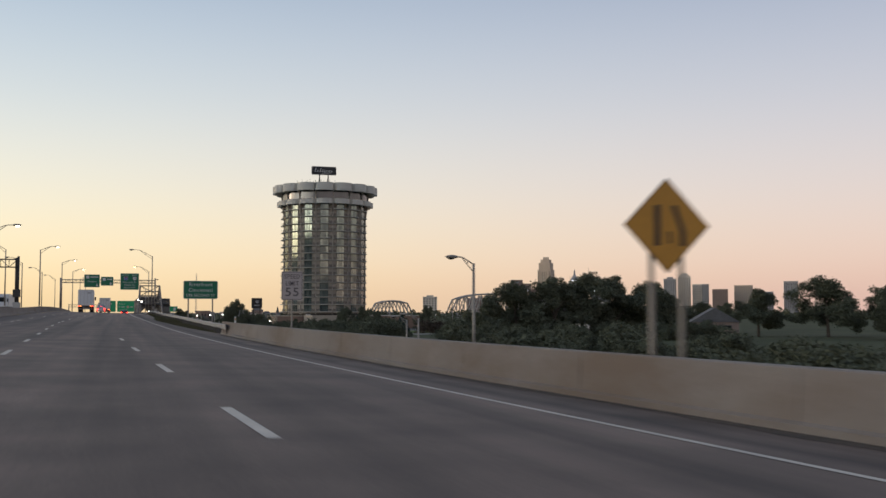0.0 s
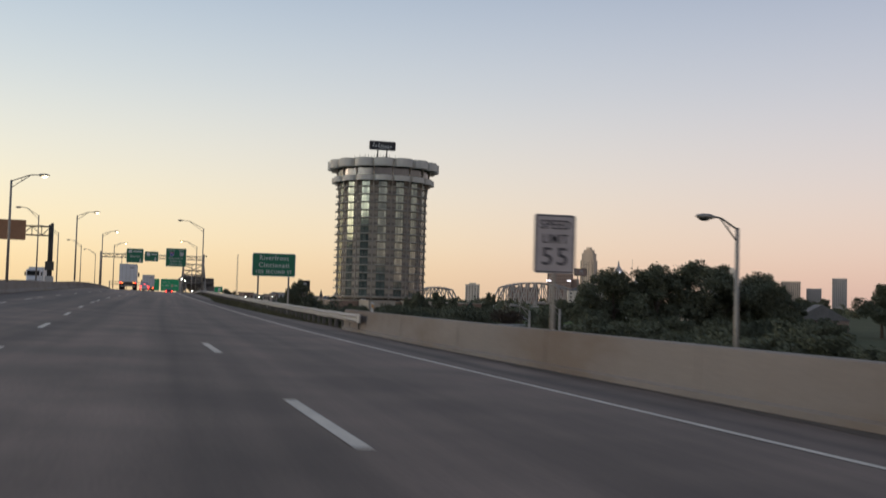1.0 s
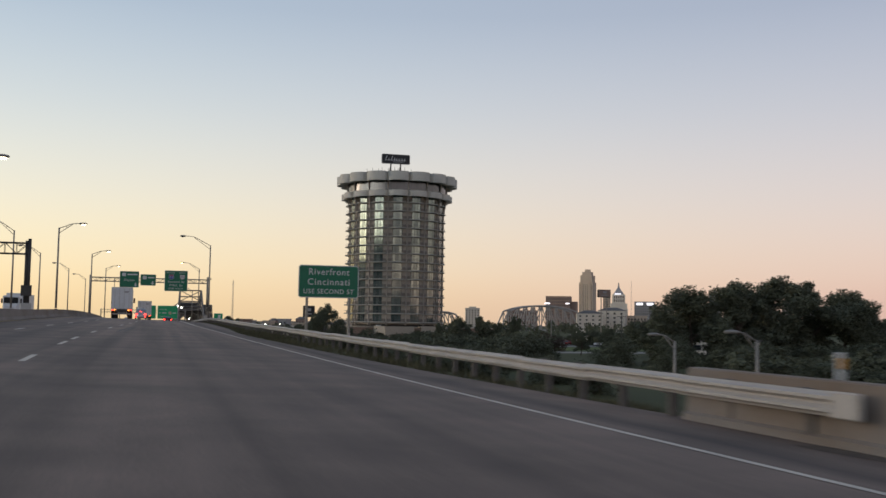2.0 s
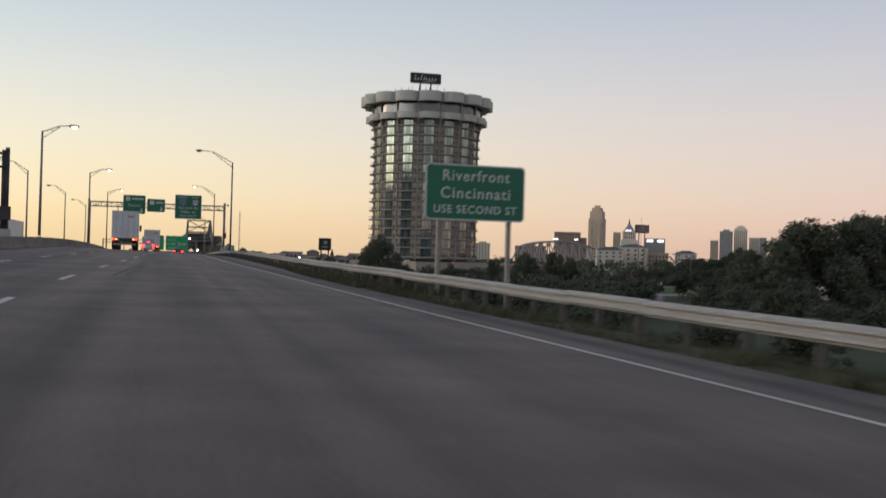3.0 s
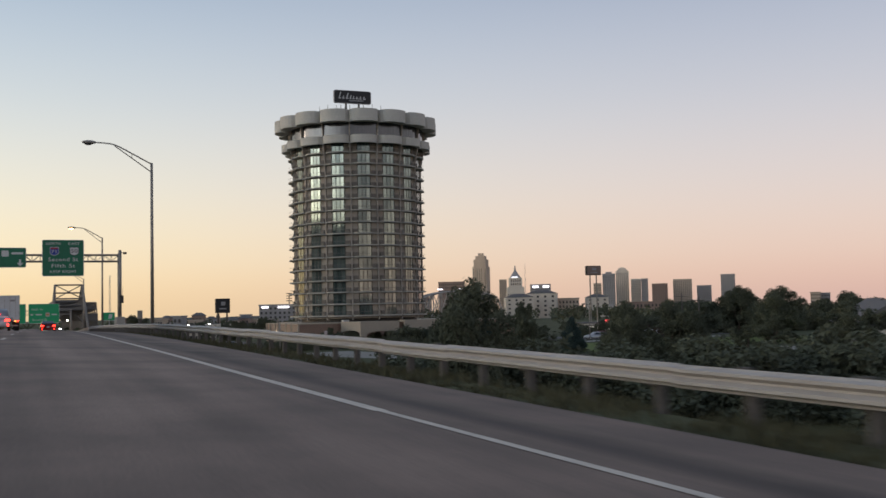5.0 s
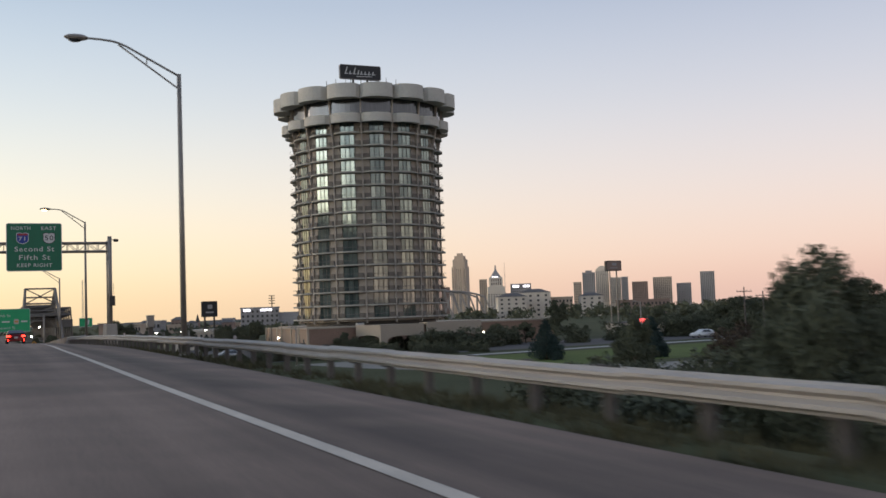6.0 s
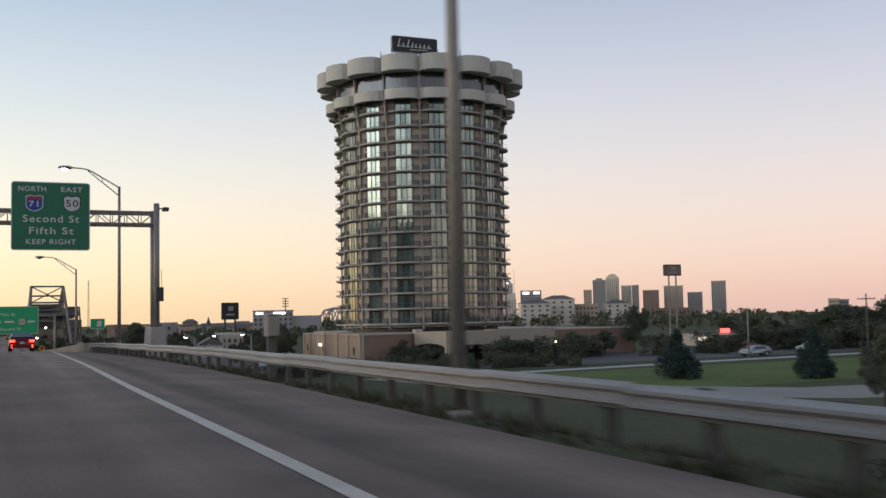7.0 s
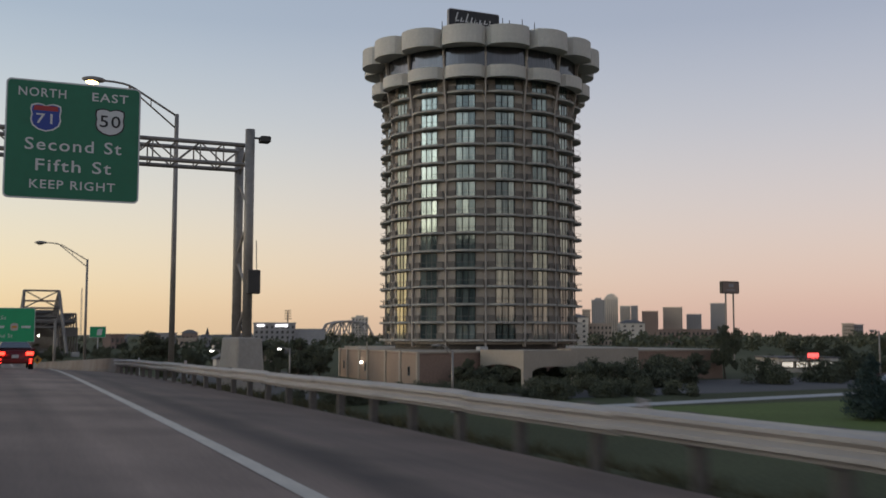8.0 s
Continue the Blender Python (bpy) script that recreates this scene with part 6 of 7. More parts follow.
def road_bridge():
    """Dark double-deck through-truss of the river bridge, seen end on, with a lower ramp portal beside it."""
    t = thing("truss_bridge", "dark steel truss bridge over the river", "bridge")
    xl, xr, y0, n, dy = 9.8, 18.95, 530.0, 20, 10.0
    low, deck, mid, top = -3.4, 5.4, 9.1, 14.0

    def peak(k):
        return max(mid - 0.6, top - k * 2.6)

    def strut(name, a, b, r):
        part(name, bar(a, b, r, r, 4), M_BRIDGE, t)

    for x, foot in ((xl, 8.3), (xr, 20.3)):
        strut("raker", (foot, y0 - 17, low), (x, y0, top), 0.42)
        strut("raker_tie", (x - (x - foot) * 0.5, y0 - 8.5, (low + top) / 2), (x, y0 + 1, 4.5), 0.25)
        for k in range(n):
            ya, yb = y0 + k * dy, y0 + (k + 1) * dy
            strut("top_chord", (x, ya, peak(k)), (x, yb, peak(k + 1)), 0.36)
            strut("bottom_chord", (x, ya, low), (x, yb, low), 0.36)
            strut("hanger", (x, ya, low), (x, ya, peak(k)), 0.28)
            strut("diagonal", (x, ya, peak(k)), (x, yb, deck), 0.25)
            strut("diagonal", (x, ya, deck), (x, yb, low), 0.25)
            strut("diagonal", (x, ya, low), (x, yb, deck), 0.22)
    for k in range(n):
        y, z = y0 + k * dy, peak(k)
        strut("portal_beam", (xl, y, z), (xr, y, z), 0.26)
        strut("portal_beam", (xl, y, deck + 1.3), (xr, y, deck + 1.3), 0.22)
        if k < 1:
            strut("portal_beam", (xl, y, mid), (xr, y, mid), 0.26)
            strut("portal_brace", (xl, y, z), (xr, y, mid), 0.17)
            strut("portal_brace", (xr, y, z), (xl, y, mid), 0.17)
        strut("floor_beam", (xl, y, deck - 1.2), (xr, y, deck - 1.2), 0.55)
        strut("knee_brace", (xl, y, deck - 4.4), (xl + 3.2, y, deck - 1.2), 0.30)
        strut("knee_brace", (xr, y, deck - 4.4), (xr - 3.2, y, deck - 1.2), 0.30)
    part("deck", box(((xl + xr) / 2, y0 + 100, deck), (xr - xl + 1.2, 206, 0.9), bevel=0.05), M_BRIDGE, t)
    part("lower_deck", box(((xl + xr) / 2, y0 + 95, low), (xr - xl + 1.2, 216, 0.8), bevel=0.05), M_BRIDGE, t)
    # the ramp beside the main span
    xa, xb, zr = 20.0, 24.0, 7.65
    for k in range(12):
        y = y0 + 5 + k * dy
        z = zr - 0.16 * k
        strut("post", (xa, y, low), (xa, y, z), 0.24)
        strut("post", (xb + 0.6, y, low), (xb, y, z), 0.24)
        strut("portal_beam", (xa, y, z), (xb, y, z), 0.24)
        strut("portal_beam", (xa, y, z - 2.4), (xb, y, z - 2.4), 0.24)
        strut("portal_brace", (xa, y, z), (xb, y, z - 2.4), 0.14)
        strut("portal_brace", (xb, y, z), (xa, y, z - 2.4), 0.14)
        strut("diagonal", (xb, y, z), (xb, y + dy, z - 4), 0.2)
        strut("diagonal", (xb, y, z - 4), (xb, y + dy, low), 0.2)
    part("ramp_girder", box(((xa + xb) / 2 + 0.1, y0 + 62, 2.4), (xb - xa + 0.6, 122, 2.6), bevel=0.08), M_BRIDGE, t)
    for x in (xl, xr, xb):
        part("pier", box((x, y0 + 4, (low + LOW) / 2 - 2.0), (2.2, 3.0, low - LOW + 4.2), bevel=0.1), M_CONC, t)
    for x, y, z in ((8.9, y0 - 9, 6.9), (9.6, y0 - 1.2, 11.6), (14.2, y0 + 6, 1.4), (11.6, y0 + 2, -1.6), (10.6, y0 - 1, 6.2)):
        part("bridge_light", box((x, y, z), (0.55, 0.3, 0.4), bevel=0.08), M_HEAD, t, "lit bridge lamp")


road_bridge()


def rail_bridge(y, x0, x1, zd, peak, panels, label, deep=14):
    """Railway truss with an arched top chord."""
    t = thing("rail_bridge", label, "bridge")
    for yy in (y, y + deep):
        pts = []
        for k in range(panels + 1):
            u = k / panels
            pts.append((x0 + (x1 - x0) * u, zd + (peak - zd) * (0.42 + 0.58 * math.sqrt(1 - (2 * u - 1) ** 2)) if 0 < k < panels else zd))
        for k in range(panels):
            (xa, za), (xb, zb) = pts[k], pts[k + 1]
            part("top_chord", bar((xa, yy, za), (xb, yy, zb), 0.75, 0.75, 4), M_BRIDGEL, t)
            part("bottom_chord", bar((xa, yy, zd), (xb, yy, zd), 0.75, 0.75, 4), M_BRIDGEL, t)
            if k:
                part("hanger", bar((xa, yy, zd), (xa, yy, za), 0.5, 0.5, 4), M_BRIDGEL, t)
            part("diagonal", bar((xa, yy, zd if k < panels / 2 else za), (xb, yy, zb if k < panels / 2 else zd), 0.5, 0.5, 4), M_BRIDGEL, t)
            part("diagonal", bar((xa, yy, za), (xb, yy, zd), 0.35, 0.35, 4), M_BRIDGEL, t) if 0 < k < panels - 1 else None
    for x in (x0, x1):
        part("pier", box((x, y + deep / 2, zd - 8), (5, deep + 4, 16)), M_CONC, t)


rail_bridge(930, 297.2, 379.4, -4.0, 18.2, 11, "grey arched railway truss bridge across the river")
rail_bridge(950, 226.5, 268.8, -4.0, 11.6, 6, "dark lower span of the railway bridge")
rail_bridge(935, 382.5, 459, -4.0, 10.0, 8, "dark farther span of the railway bridge")

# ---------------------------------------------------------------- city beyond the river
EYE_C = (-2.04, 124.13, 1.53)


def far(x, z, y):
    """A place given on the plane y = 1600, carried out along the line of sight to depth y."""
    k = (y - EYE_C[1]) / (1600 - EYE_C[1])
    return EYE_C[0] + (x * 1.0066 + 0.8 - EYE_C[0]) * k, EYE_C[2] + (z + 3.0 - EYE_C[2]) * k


def grid_face(t, x0, x1, z0, z1, y, cols, rows, mat, w=0.42, h=0.5):
    """Windows set into a facade, each one by itself on one shared mesh."""
    dx, dz = (x1 - x0) / cols, (z1 - z0) / rows
    first = None
    for r in range(rows):
        for c in range(cols):
            m = pose(x0 + dx * (c + 0.5), y - 0.1, z0 + dz * (r + 0.5))
            if first is None:
                first = part("window", box((0, 0, 0), (dx * w, 0.8, dz * h)), mat, t)
                first.matrix_basis = m
            else:
                shared("window", first.data, t, m)


def block(label, xa, xb, zt, y, mat, cols, rows, depth=40, steps=(), zb=-8, name="office_building", cat="office building", glass=None, plane=True, turn=0.0, hip=0.0):
    """A building whose front, xa to xb wide and zt high, is turned towards the freeway; parts lie in its own frame, front at y = 0."""
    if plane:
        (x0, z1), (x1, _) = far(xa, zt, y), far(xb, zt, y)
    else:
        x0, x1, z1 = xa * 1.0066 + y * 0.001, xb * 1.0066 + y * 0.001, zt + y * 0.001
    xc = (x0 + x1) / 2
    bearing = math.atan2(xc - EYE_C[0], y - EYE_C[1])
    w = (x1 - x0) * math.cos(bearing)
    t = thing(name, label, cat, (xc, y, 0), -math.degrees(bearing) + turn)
    part("wall", box((0, depth / 2, (zb + z1) / 2), (w, depth, z1 - zb)), mat, t)
    if cols:
        grid_face(t, -w / 2, w / 2, zb + (z1 - zb) * 0.2, z1 - (z1 - zb) * 0.03, 0, cols, rows, glass or M_FARGL, 0.30 if hip else 0.42, 0.42 if hip else 0.5)
    zz = z1
    for f, dz in steps:
        part("setback", box((0, depth / 2, zz + dz / 2), (w * f, depth * f, dz)), mat, t)
        zz += dz
    if hip:
        bm = bmesh.new()
        lo = [bm.verts.new((sx * (w / 2 + 0.5), depth / 2 + sy * (depth / 2 + 0.5), z1)) for sx, sy in ((-1, -1), (1, -1), (1, 1), (-1, 1))]
        hi = [bm.verts.new((sx * w * 0.18, depth / 2 + sy * depth * 0.18, z1 + hip)) for sx, sy in ((-1, -1), (1, -1), (1, 1), (-1, 1))]
        for i in range(4):
            j = (i + 1) % 4
            bm.faces.new((lo[i], lo[j], hi[j], hi[i]))
        bm.faces.new(lo[::-1])
        bm.faces.new(hi)
        part("hipped_roof", bm, M_ROOF, t)
    else:
        part("parapet", box((0, depth / 2, z1 + 0.4), (w + 0.8, depth + 0.8, 0.8)), mat, t)
    return t, w, z1


D = 2200
SKY, APT, WARE = dict(cat="skyscraper", name="skyscraper"), dict(cat="apartment building", name="apartment_building", plane=False), dict(cat="warehouse", name="warehouse", plane=False)
t_, w_, z_ = block("tan stepped art deco skyscraper beyond the river", 644, 668.5, 66.3, 2260, M_TAN, 7, 28, 30, ((0.86, 17.5), (0.64, 8), (0.34, 6)), turn=-16, **SKY)
for x in (-0.3, 0.3):
    part("pier", box((w_ * x, -0.6, z_ / 2), (w_ * 0.08, 1.6, z_ + 6)), M_TAN, t_)
t_, w_, z_ = block("cream classical tower with a pyramid roof", 702, 733.5, 25, 1940, M_CREAM, 7, 8, 30, turn=4, **SKY)
part("shaft", box((0, 15, z_ + 6), (w_ * 0.94, 27, 12)), M_CREAM, t_)
part("upper_shaft", box((0, 15, z_ + 21), (w_ * 0.72, 21, 18)), M_CREAM, t_)
grid_face(t_, -w_ * 0.30, w_ * 0.30, z_ + 14, z_ + 28, 4.6, 5, 2, M_DGLASS, 0.4, 0.7)
bm = bmesh.new()
bmesh.ops.create_cone(bm, cap_ends=True, segments=4, radius1=w_ * 0.42, radius2=1.8, depth=15, matrix=Matrix.Translation((0, 15, z_ + 37.5)) @ Matrix.Rotation(radians(45), 4, "Z"))
part("pyramid_roof", bm, M_GREY, t_, "grey stepped pyramid roof")
part("lantern", bar((0, 15, z_ + 44), (0, 15, z_ + 54), 2.2, 0.8, 8), M_GREY, t_, "small lantern and spire")
part("lit_band", box((-2, 4.0, z_ + 31), (w_ * 0.34, 0.8, 1.3)), M_LIT, t_, "row of white floodlights")
block("tan office slab beside the pyramid tower", 689, 702, 46, 2000, M_TAN, 4, 16, 20)
t_, w_, z_ = block("grey flat-topped office block with lit signs", 743, 779.5, 38, 2050, M_GREY, 10, 9, 30)
for u in (-0.24, 0.27):
    part("lit_sign", box((w_ * u, -0.8, z_ - 4.5), (w_ * 0.30, 1.0, 4)), M_LIT, t_, "glowing white roof sign")
t_, w_, z_ = block("dark brown flat-roofed block behind the bridge", 587, 628.5, 43.5, 2400, M_BROWN, 12, 8, 40, turn=-6)
part("wing", box((w_ / 2 + 7, 26, z_ / 2 - 10), (16, 30, z_ - 4)), M_BROWN, t_)
part("lit_sign", box((-w_ / 2 + 4, -1.5, z_ - 17), (12, 1.5, 2.6)), M_LIT, t_, "glowing white sign")
part("lit_sign", box((w_ / 2 - 6, -1.5, z_ - 17), (9, 1.5, 2.2)), M_LIT, t_, "glowing white sign")
block("grey office tower in the downtown cluster", 875.6, 899.6, 54, D, M_GREY, 7, 18, 24, ((0.5, 5),), **SKY)
block("pale round-shouldered tower in the downtown cluster", 901, 926, 58, D + 60, M_CREAM, 7, 22, 24, ((0.84, 4), (0.6, 4), (0.3, 2)), **SKY)
block("low pale office block downtown", 858.7, 873.5, 38.5, D + 20, M_TAN, 5, 9, 24)
block("pale glass office block downtown", 929.7, 949, 45, D + 30, M_CREAM, 8, 14, 24)
block("grey glass office block downtown", 949.5, 962.7, 45.5, D - 10, M_GREY, 5, 14, 24)
block("brown brick office block downtown", 970, 1001, 37, D - 40, M_BROWN, 9, 12, 26)
block("beige office block downtown", 1012, 1050, 44, D, M_TAN, 10, 14, 26)
block("grey slab office block downtown", 1060, 1090, 33, D + 50, M_GREY, 9, 11, 26)
block("dark glass tower downtown", 1110, 1140, 52, D + 80, M_GREY, 8, 18, 26)
block("pale unfinished tower block by the river", 433, 455, 22.0, 1500, M_CREAM, 5, 7, 18, ((0.5, 3),), plane=False)
block("long low warehouse by the river", 524, 575, 20, 2250, M_BROWN, 16, 4, 24)
# mid-distance blocks on the near bank
block("cream apartment block with a dark hipped roof", 295.7, 316.5, 9.2, 760, M_CREAM, 4, 5, 14, hip=2.4, turn=6, **APT)
block("cream corner block with a taller hipped roof", 317.2, 340.1, 11.8, 772, M_CREAM, 4, 5, 14, hip=2.4, turn=-5, **APT)
block("low beige brick block between taller ones", 340.4, 359.5, 7.6, 775, M_TAN, 7, 4, 14, **APT)
block("cream gabled block near the river", 360, 377.4, 8.4, 765, M_CREAM, 3, 5, 14, hip=2.2, turn=5, **APT)
block("brown brick row by the river", 378, 420, 4.0, 750, M_BROWN, 14, 3, 14, **WARE)
# blocks on the far side of the tower
t_, w_, z_ = block("grey office block with lit signs and a roof mast", 150, 176, 7.5, 850, M_GREY, 8, 4, 20, **dict(plane=False))
part("wing", box((w_ / 2 + 9, 10, z_ / 2 - 6), (19, 16, z_ + 6)), M_GREY, t_)
for x, dx in ((-0.34, 0.18), (0.16, 0.30)):
    part("lit_sign", box((w_ * x, -0.6, z_ - 1.2), (w_ * dx, 0.6, 1.3)), M_LIT, t_, "small glowing sign")
part("mast", bar((w_ * 0.32, 5, z_), (w_ * 0.32, 5, z_ + 8.5), 0.4, 0.35, 6), M_DARK, t_)
for k in range(4):
    part("mast_rung", box((w_ * 0.32, 5, z_ + 3.2 + 1.7 * k), (4.2, 0.5, 0.5)), M_DARK, t_)


def church():
    t = thing("church", "dark brick church with a pointed spire far off", "church")
    x, y = 125.3, 860
    part("nave", box((x + 6, y + 6, -6.5), (12, 10, 6)), M_BROWN, t)
    part("steeple", box((x, y, -4), (2.8, 2.8, 9)), M_BROWN, t)
    part("spire", bar((x, y, 0.5), (x, y, 5.8), 1.7, 0.1, 6), M_DARK, t)


church()
town = random.Random(12)
for k in range(12):
    x = 50 + 6.2 * k + town.uniform(-1.5, 1.5)
    w = town.uniform(3.5, 8.0)
    block("small dusky house block on the far slope", x, x + w, town.uniform(-1.8, 1.6), 690 + town.uniform(0, 60), (M_BROWN, M_GREY, M_TAN)[k % 3], 3, 2, 8, hip=town.choice((0.0, 1.4, 1.8)), turn=town.uniform(-25, 25), cat="house", name="town_house", plane=False)


def house(x, y, w, d, h, label, wall, rz=0):
    t = thing("house", label, "house", (x, y, LOW - 0.3), rz)
    part("wall", box((0, 0, h / 2), (w, d, h)), wall, t)
    bm = bmesh.new()
    a = [bm.verts.new(p) for p in ((-w / 2 - 0.4, -d / 2 - 0.3, h - 0.1), (w / 2 + 0.4, -d / 2 - 0.3, h - 0.1), (0, -d / 2 - 0.3, h + w * 0.30))]
    b = [bm.verts.new(p) for p in ((-w / 2 - 0.4, d / 2 + 0.3, h - 0.1), (w / 2 + 0.4, d / 2 + 0.3, h - 0.1), (0, d / 2 + 0.3, h + w * 0.30))]
    for i in range(3):
        j = (i + 1) % 3
        bm.faces.new((a[i], a[j], b[j], b[i]))
    bm.faces.new(a)
    bm.faces.new(b)
    part("roof", bm, M_ROOF, t)
    for sx in (-0.25, 0.25):
        wdw = part("window", box((w * sx, -d / 2 - 0.03, h * 0.55), (w * 0.2, 0.08, h * 0.34), bevel=0.01), M_FRAME, t)
        part("pane", box((w * sx, -d / 2 - 0.075, h * 0.55), (w * 0.16, 0.03, h * 0.28)), M_DGLASS, wdw)
    part("door", box((0, -d / 2 - 0.04, h * 0.36), (w * 0.12, 0.08, h * 0.68)), M_DARK, t)
    return t


house(38.6, 398, 4.6, 9, 2.7, "pale small house with a gabled roof", M_CREAM, -8)
house(33.5, 442, 6.5, 9, 2.2, "pale house with a dark gabled roof near the river", M_CREAM, 6)
house(62, 452, 7.0, 9, 2.4, "tan house with a dark gabled roof near the river", M_TAN, -12)
block("long white low building with lit windows", 45.5, 55.0, -1.9, 446, M_CREAM, 7, 2, 12, zb=-6, cat="warehouse", name="warehouse", plane=False)
house(88, 420, 10, 12, 3.0, "brown brick house among trees", M_BROWN, 20)
house(112, 250, 12, 9, 3.2, "pale low shop beyond the lawn", M_CREAM, -30)
house(128, 268, 14, 9, 3.0, "tan low shop with a dark roof", M_TAN, -30)
house(150, 240, 12, 9, 3.4, "brown house beyond the lawn", M_BROWN, -25)

# lamps of the low streets
for x, y, top in ((23.4, 67.0, 4.35), (30.1, 104.0, 0.4), (32.7, 118.0, 0.1), (36.5, 300.0, 0.6), (25.4, 340.0, 0.1), (29.6, 341.0, 0.2), (33.4, 340.0, 0.3), (102.3, 316.0, 2.5)):
    street_lamp(x, y, terrain(x, y) - 0.1, top, 1.25 if y < 310 else 0.9, -1, 0.5 if y < 310 else 0.1, M_HEAD if 335 < y < 345 else None, "grey lamp with a lit white head in the lot" if 335 < y < 345 else "grey street lamp on the road below", "lamps of the low streets")

def radio_mast(x, y, h):
    t = thing("radio_mast", "slender lattice radio mast far beyond the river", "radio mast", (x, y, -8))
    for a in (90, 210, 330):
        x, y = 1.3 * math.cos(radians(a)), 1.3 * math.sin(radians(a))
        part("leg", bar((x, y, 0), (x * 0.5, y * 0.5, h), 0.22, 0.16, 5), M_GREY, t)
    for k in range(int((h - 4) / 5)):
        part("brace", bar((-1.1, 0, 3 + 5 * k), (1.1, 0, 6 + 5 * k), 0.12, 0.12, 4), M_GREY, t)


radio_mast(103, 1500, 64)
radio_mast(1078, 2270, 116)

# the side street, the walk beyond the lawn and the hotel's parking lot


def lay(name, centre, half, lift, mat, label, cat):
    bm = bmesh.new()
    rows = []
    for i, (x, y) in enumerate(centre):
        p, q = centre[max(i - 1, 0)], centre[min(i + 1, len(centre) - 1)]
        dv = Vector((q[0] - p[0], q[1] - p[1])).normalized()
        rows.append([bm.verts.new((x + dv.y * half * s, y - dv.x * half * s, LOW + lift)) for s in (-1, 1)])
    for p, q in zip(rows, rows[1:]):
        bm.faces.new((p[0], p[1], q[1], q[0]))
    tagged(part(name, bm, mat), label, cat, kind="structure")


lay("pavement_street", [(104, 257), (78, 255), (61, 257.5), (51.5, 268), (46.5, 284), (43, 303)], 6.0, 0.03, M_STREET, "pale concrete side street below the freeway", "street")
lay("ground_lawn", [(55, 283), (80, 284), (105, 286), (140, 291)], 15.5, 0.018, M_LAWN, "mown green lawn between the side street and the walk", "lawn")
lay("pavement_walk", [(52, 301), (69, 304), (90, 308), (132, 313)], 1.6, 0.035, M_CONC, "pale concrete walk beyond the lawn", "pavement")
lay("pavement_lot", [(24, 326), (60, 326), (100, 330), (150, 336)], 13.0, 0.025, M_LOT, "dark asphalt parking lot in front of the hotel", "parking lot")
lay("pavement_lot", [(37, 339), (37.5, 400)], 11.0, 0.028, M_LOT, "dark asphalt parking lot beside the hotel", "parking lot")


def shop():
    t = thing("shop", "low pale shop with a lit front and a red sign", "shop", (133.2, 361, LOW), -18)
    part("wall", box((0, 5, 1.2), (11, 10, 2.6)), M_CREAM, t)
    part("roof", box((0, 5, 2.6), (11.6, 10.6, 0.25), bevel=0.04), M_ROOF, t)
    for x in (-3.9, -1.3, 1.3, 3.9):
        w = part("window", box((x, -0.03, 1.35), (2.3, 0.1, 1.2), bevel=0.02), M_FRAME, t)
        part("pane", box((x, -0.09, 1.35), (2.0, 0.04, 0.9)), M_SHOPL, w, "lit shop window")
    part("canopy", box((0, -0.8, 2.15), (10.4, 1.6, 0.25), bevel=0.04), M_CREAM, t)
    part("sign", box((0.4, -1.0, 2.95), (2.0, 0.25, 0.9), bevel=0.08), M_REDSIGN, t, "glowing red shop sign")


shop()


def utility_box():
    t = thing("utility_cabinet", "grey-brown utility cabinet on a thick post by the guardrail", "utility cabinet", (7.07, 222.76, -0.42))
    z = terrain(7.07, 222.76) + 0.42
    part("post", box((0, 0.05, (z - 0.2 + 2.05) / 2), (0.24, 0.24, 2.05 - z + 0.2), bevel=0.02), M_POST, t)
    c = part("cabinet", box((0, 0, 2.33), (0.36, 0.48, 0.62), bevel=0.03), M_CAB, t)
    part("door", box((0, -0.25, 2.33), (0.31, 0.02, 0.56), bevel=0.008), M_CAB, c)
    part("hood", box((0, 0, 2.66), (0.40, 0.52, 0.04), bevel=0.01), M_GALV, c)


utility_box()


def utility_pole(x, y, top):
    t = thing("utility_pole", "grey wooden utility pole with a crossarm by the lawn", "utility pole", (x, y, LOW - 0.3), -40, group="poles by the lawn")
    h = top - LOW + 0.3
    part("pole", bar((0, 0, 0), (0, 0, h), 0.16, 0.10, 8), M_POST, t, smooth=True)
    a = part("crossarm", box((0, -0.14, h - 0.8), (2.6, 0.12, 0.14), bevel=0.01), M_POST, t)
    for u in (-1.15, -0.5, 0.5, 1.15):
        part("insulator", bar((u, -0.14, h - 0.74), (u, -0.14, h - 0.5), 0.06, 0.04, 6), M_GALV, a)


utility_pole(124.0, 310.0, 3.6)
utility_pole(120.7, 311.0, 4.4)
block("pale slab apartment tower far beyond the lawn", 676, 688, 10.6, 900, M_TAN, 5, 5, 14, cat="apartment building", name="apartment_building", plane=False)
block("grey slab apartment tower far beyond the lawn", 691, 704, 9.8, 905, M_GREY, 5, 5, 14, cat="apartment building", name="apartment_building", plane=False)

# ---------------------------------------------------------------- vehicles


def wheel(parent, x, y, z, r, w):
    t = part("wheel", bar((x - w / 2, y, z), (x + w / 2, y, z), r, r, 20), M_RUBBER, parent)
    part("rim", bar((x - w / 2 - 0.01, y, z), (x + w / 2 + 0.01, y, z), r * 0.58, r * 0.58, 14), M_GALV, t)


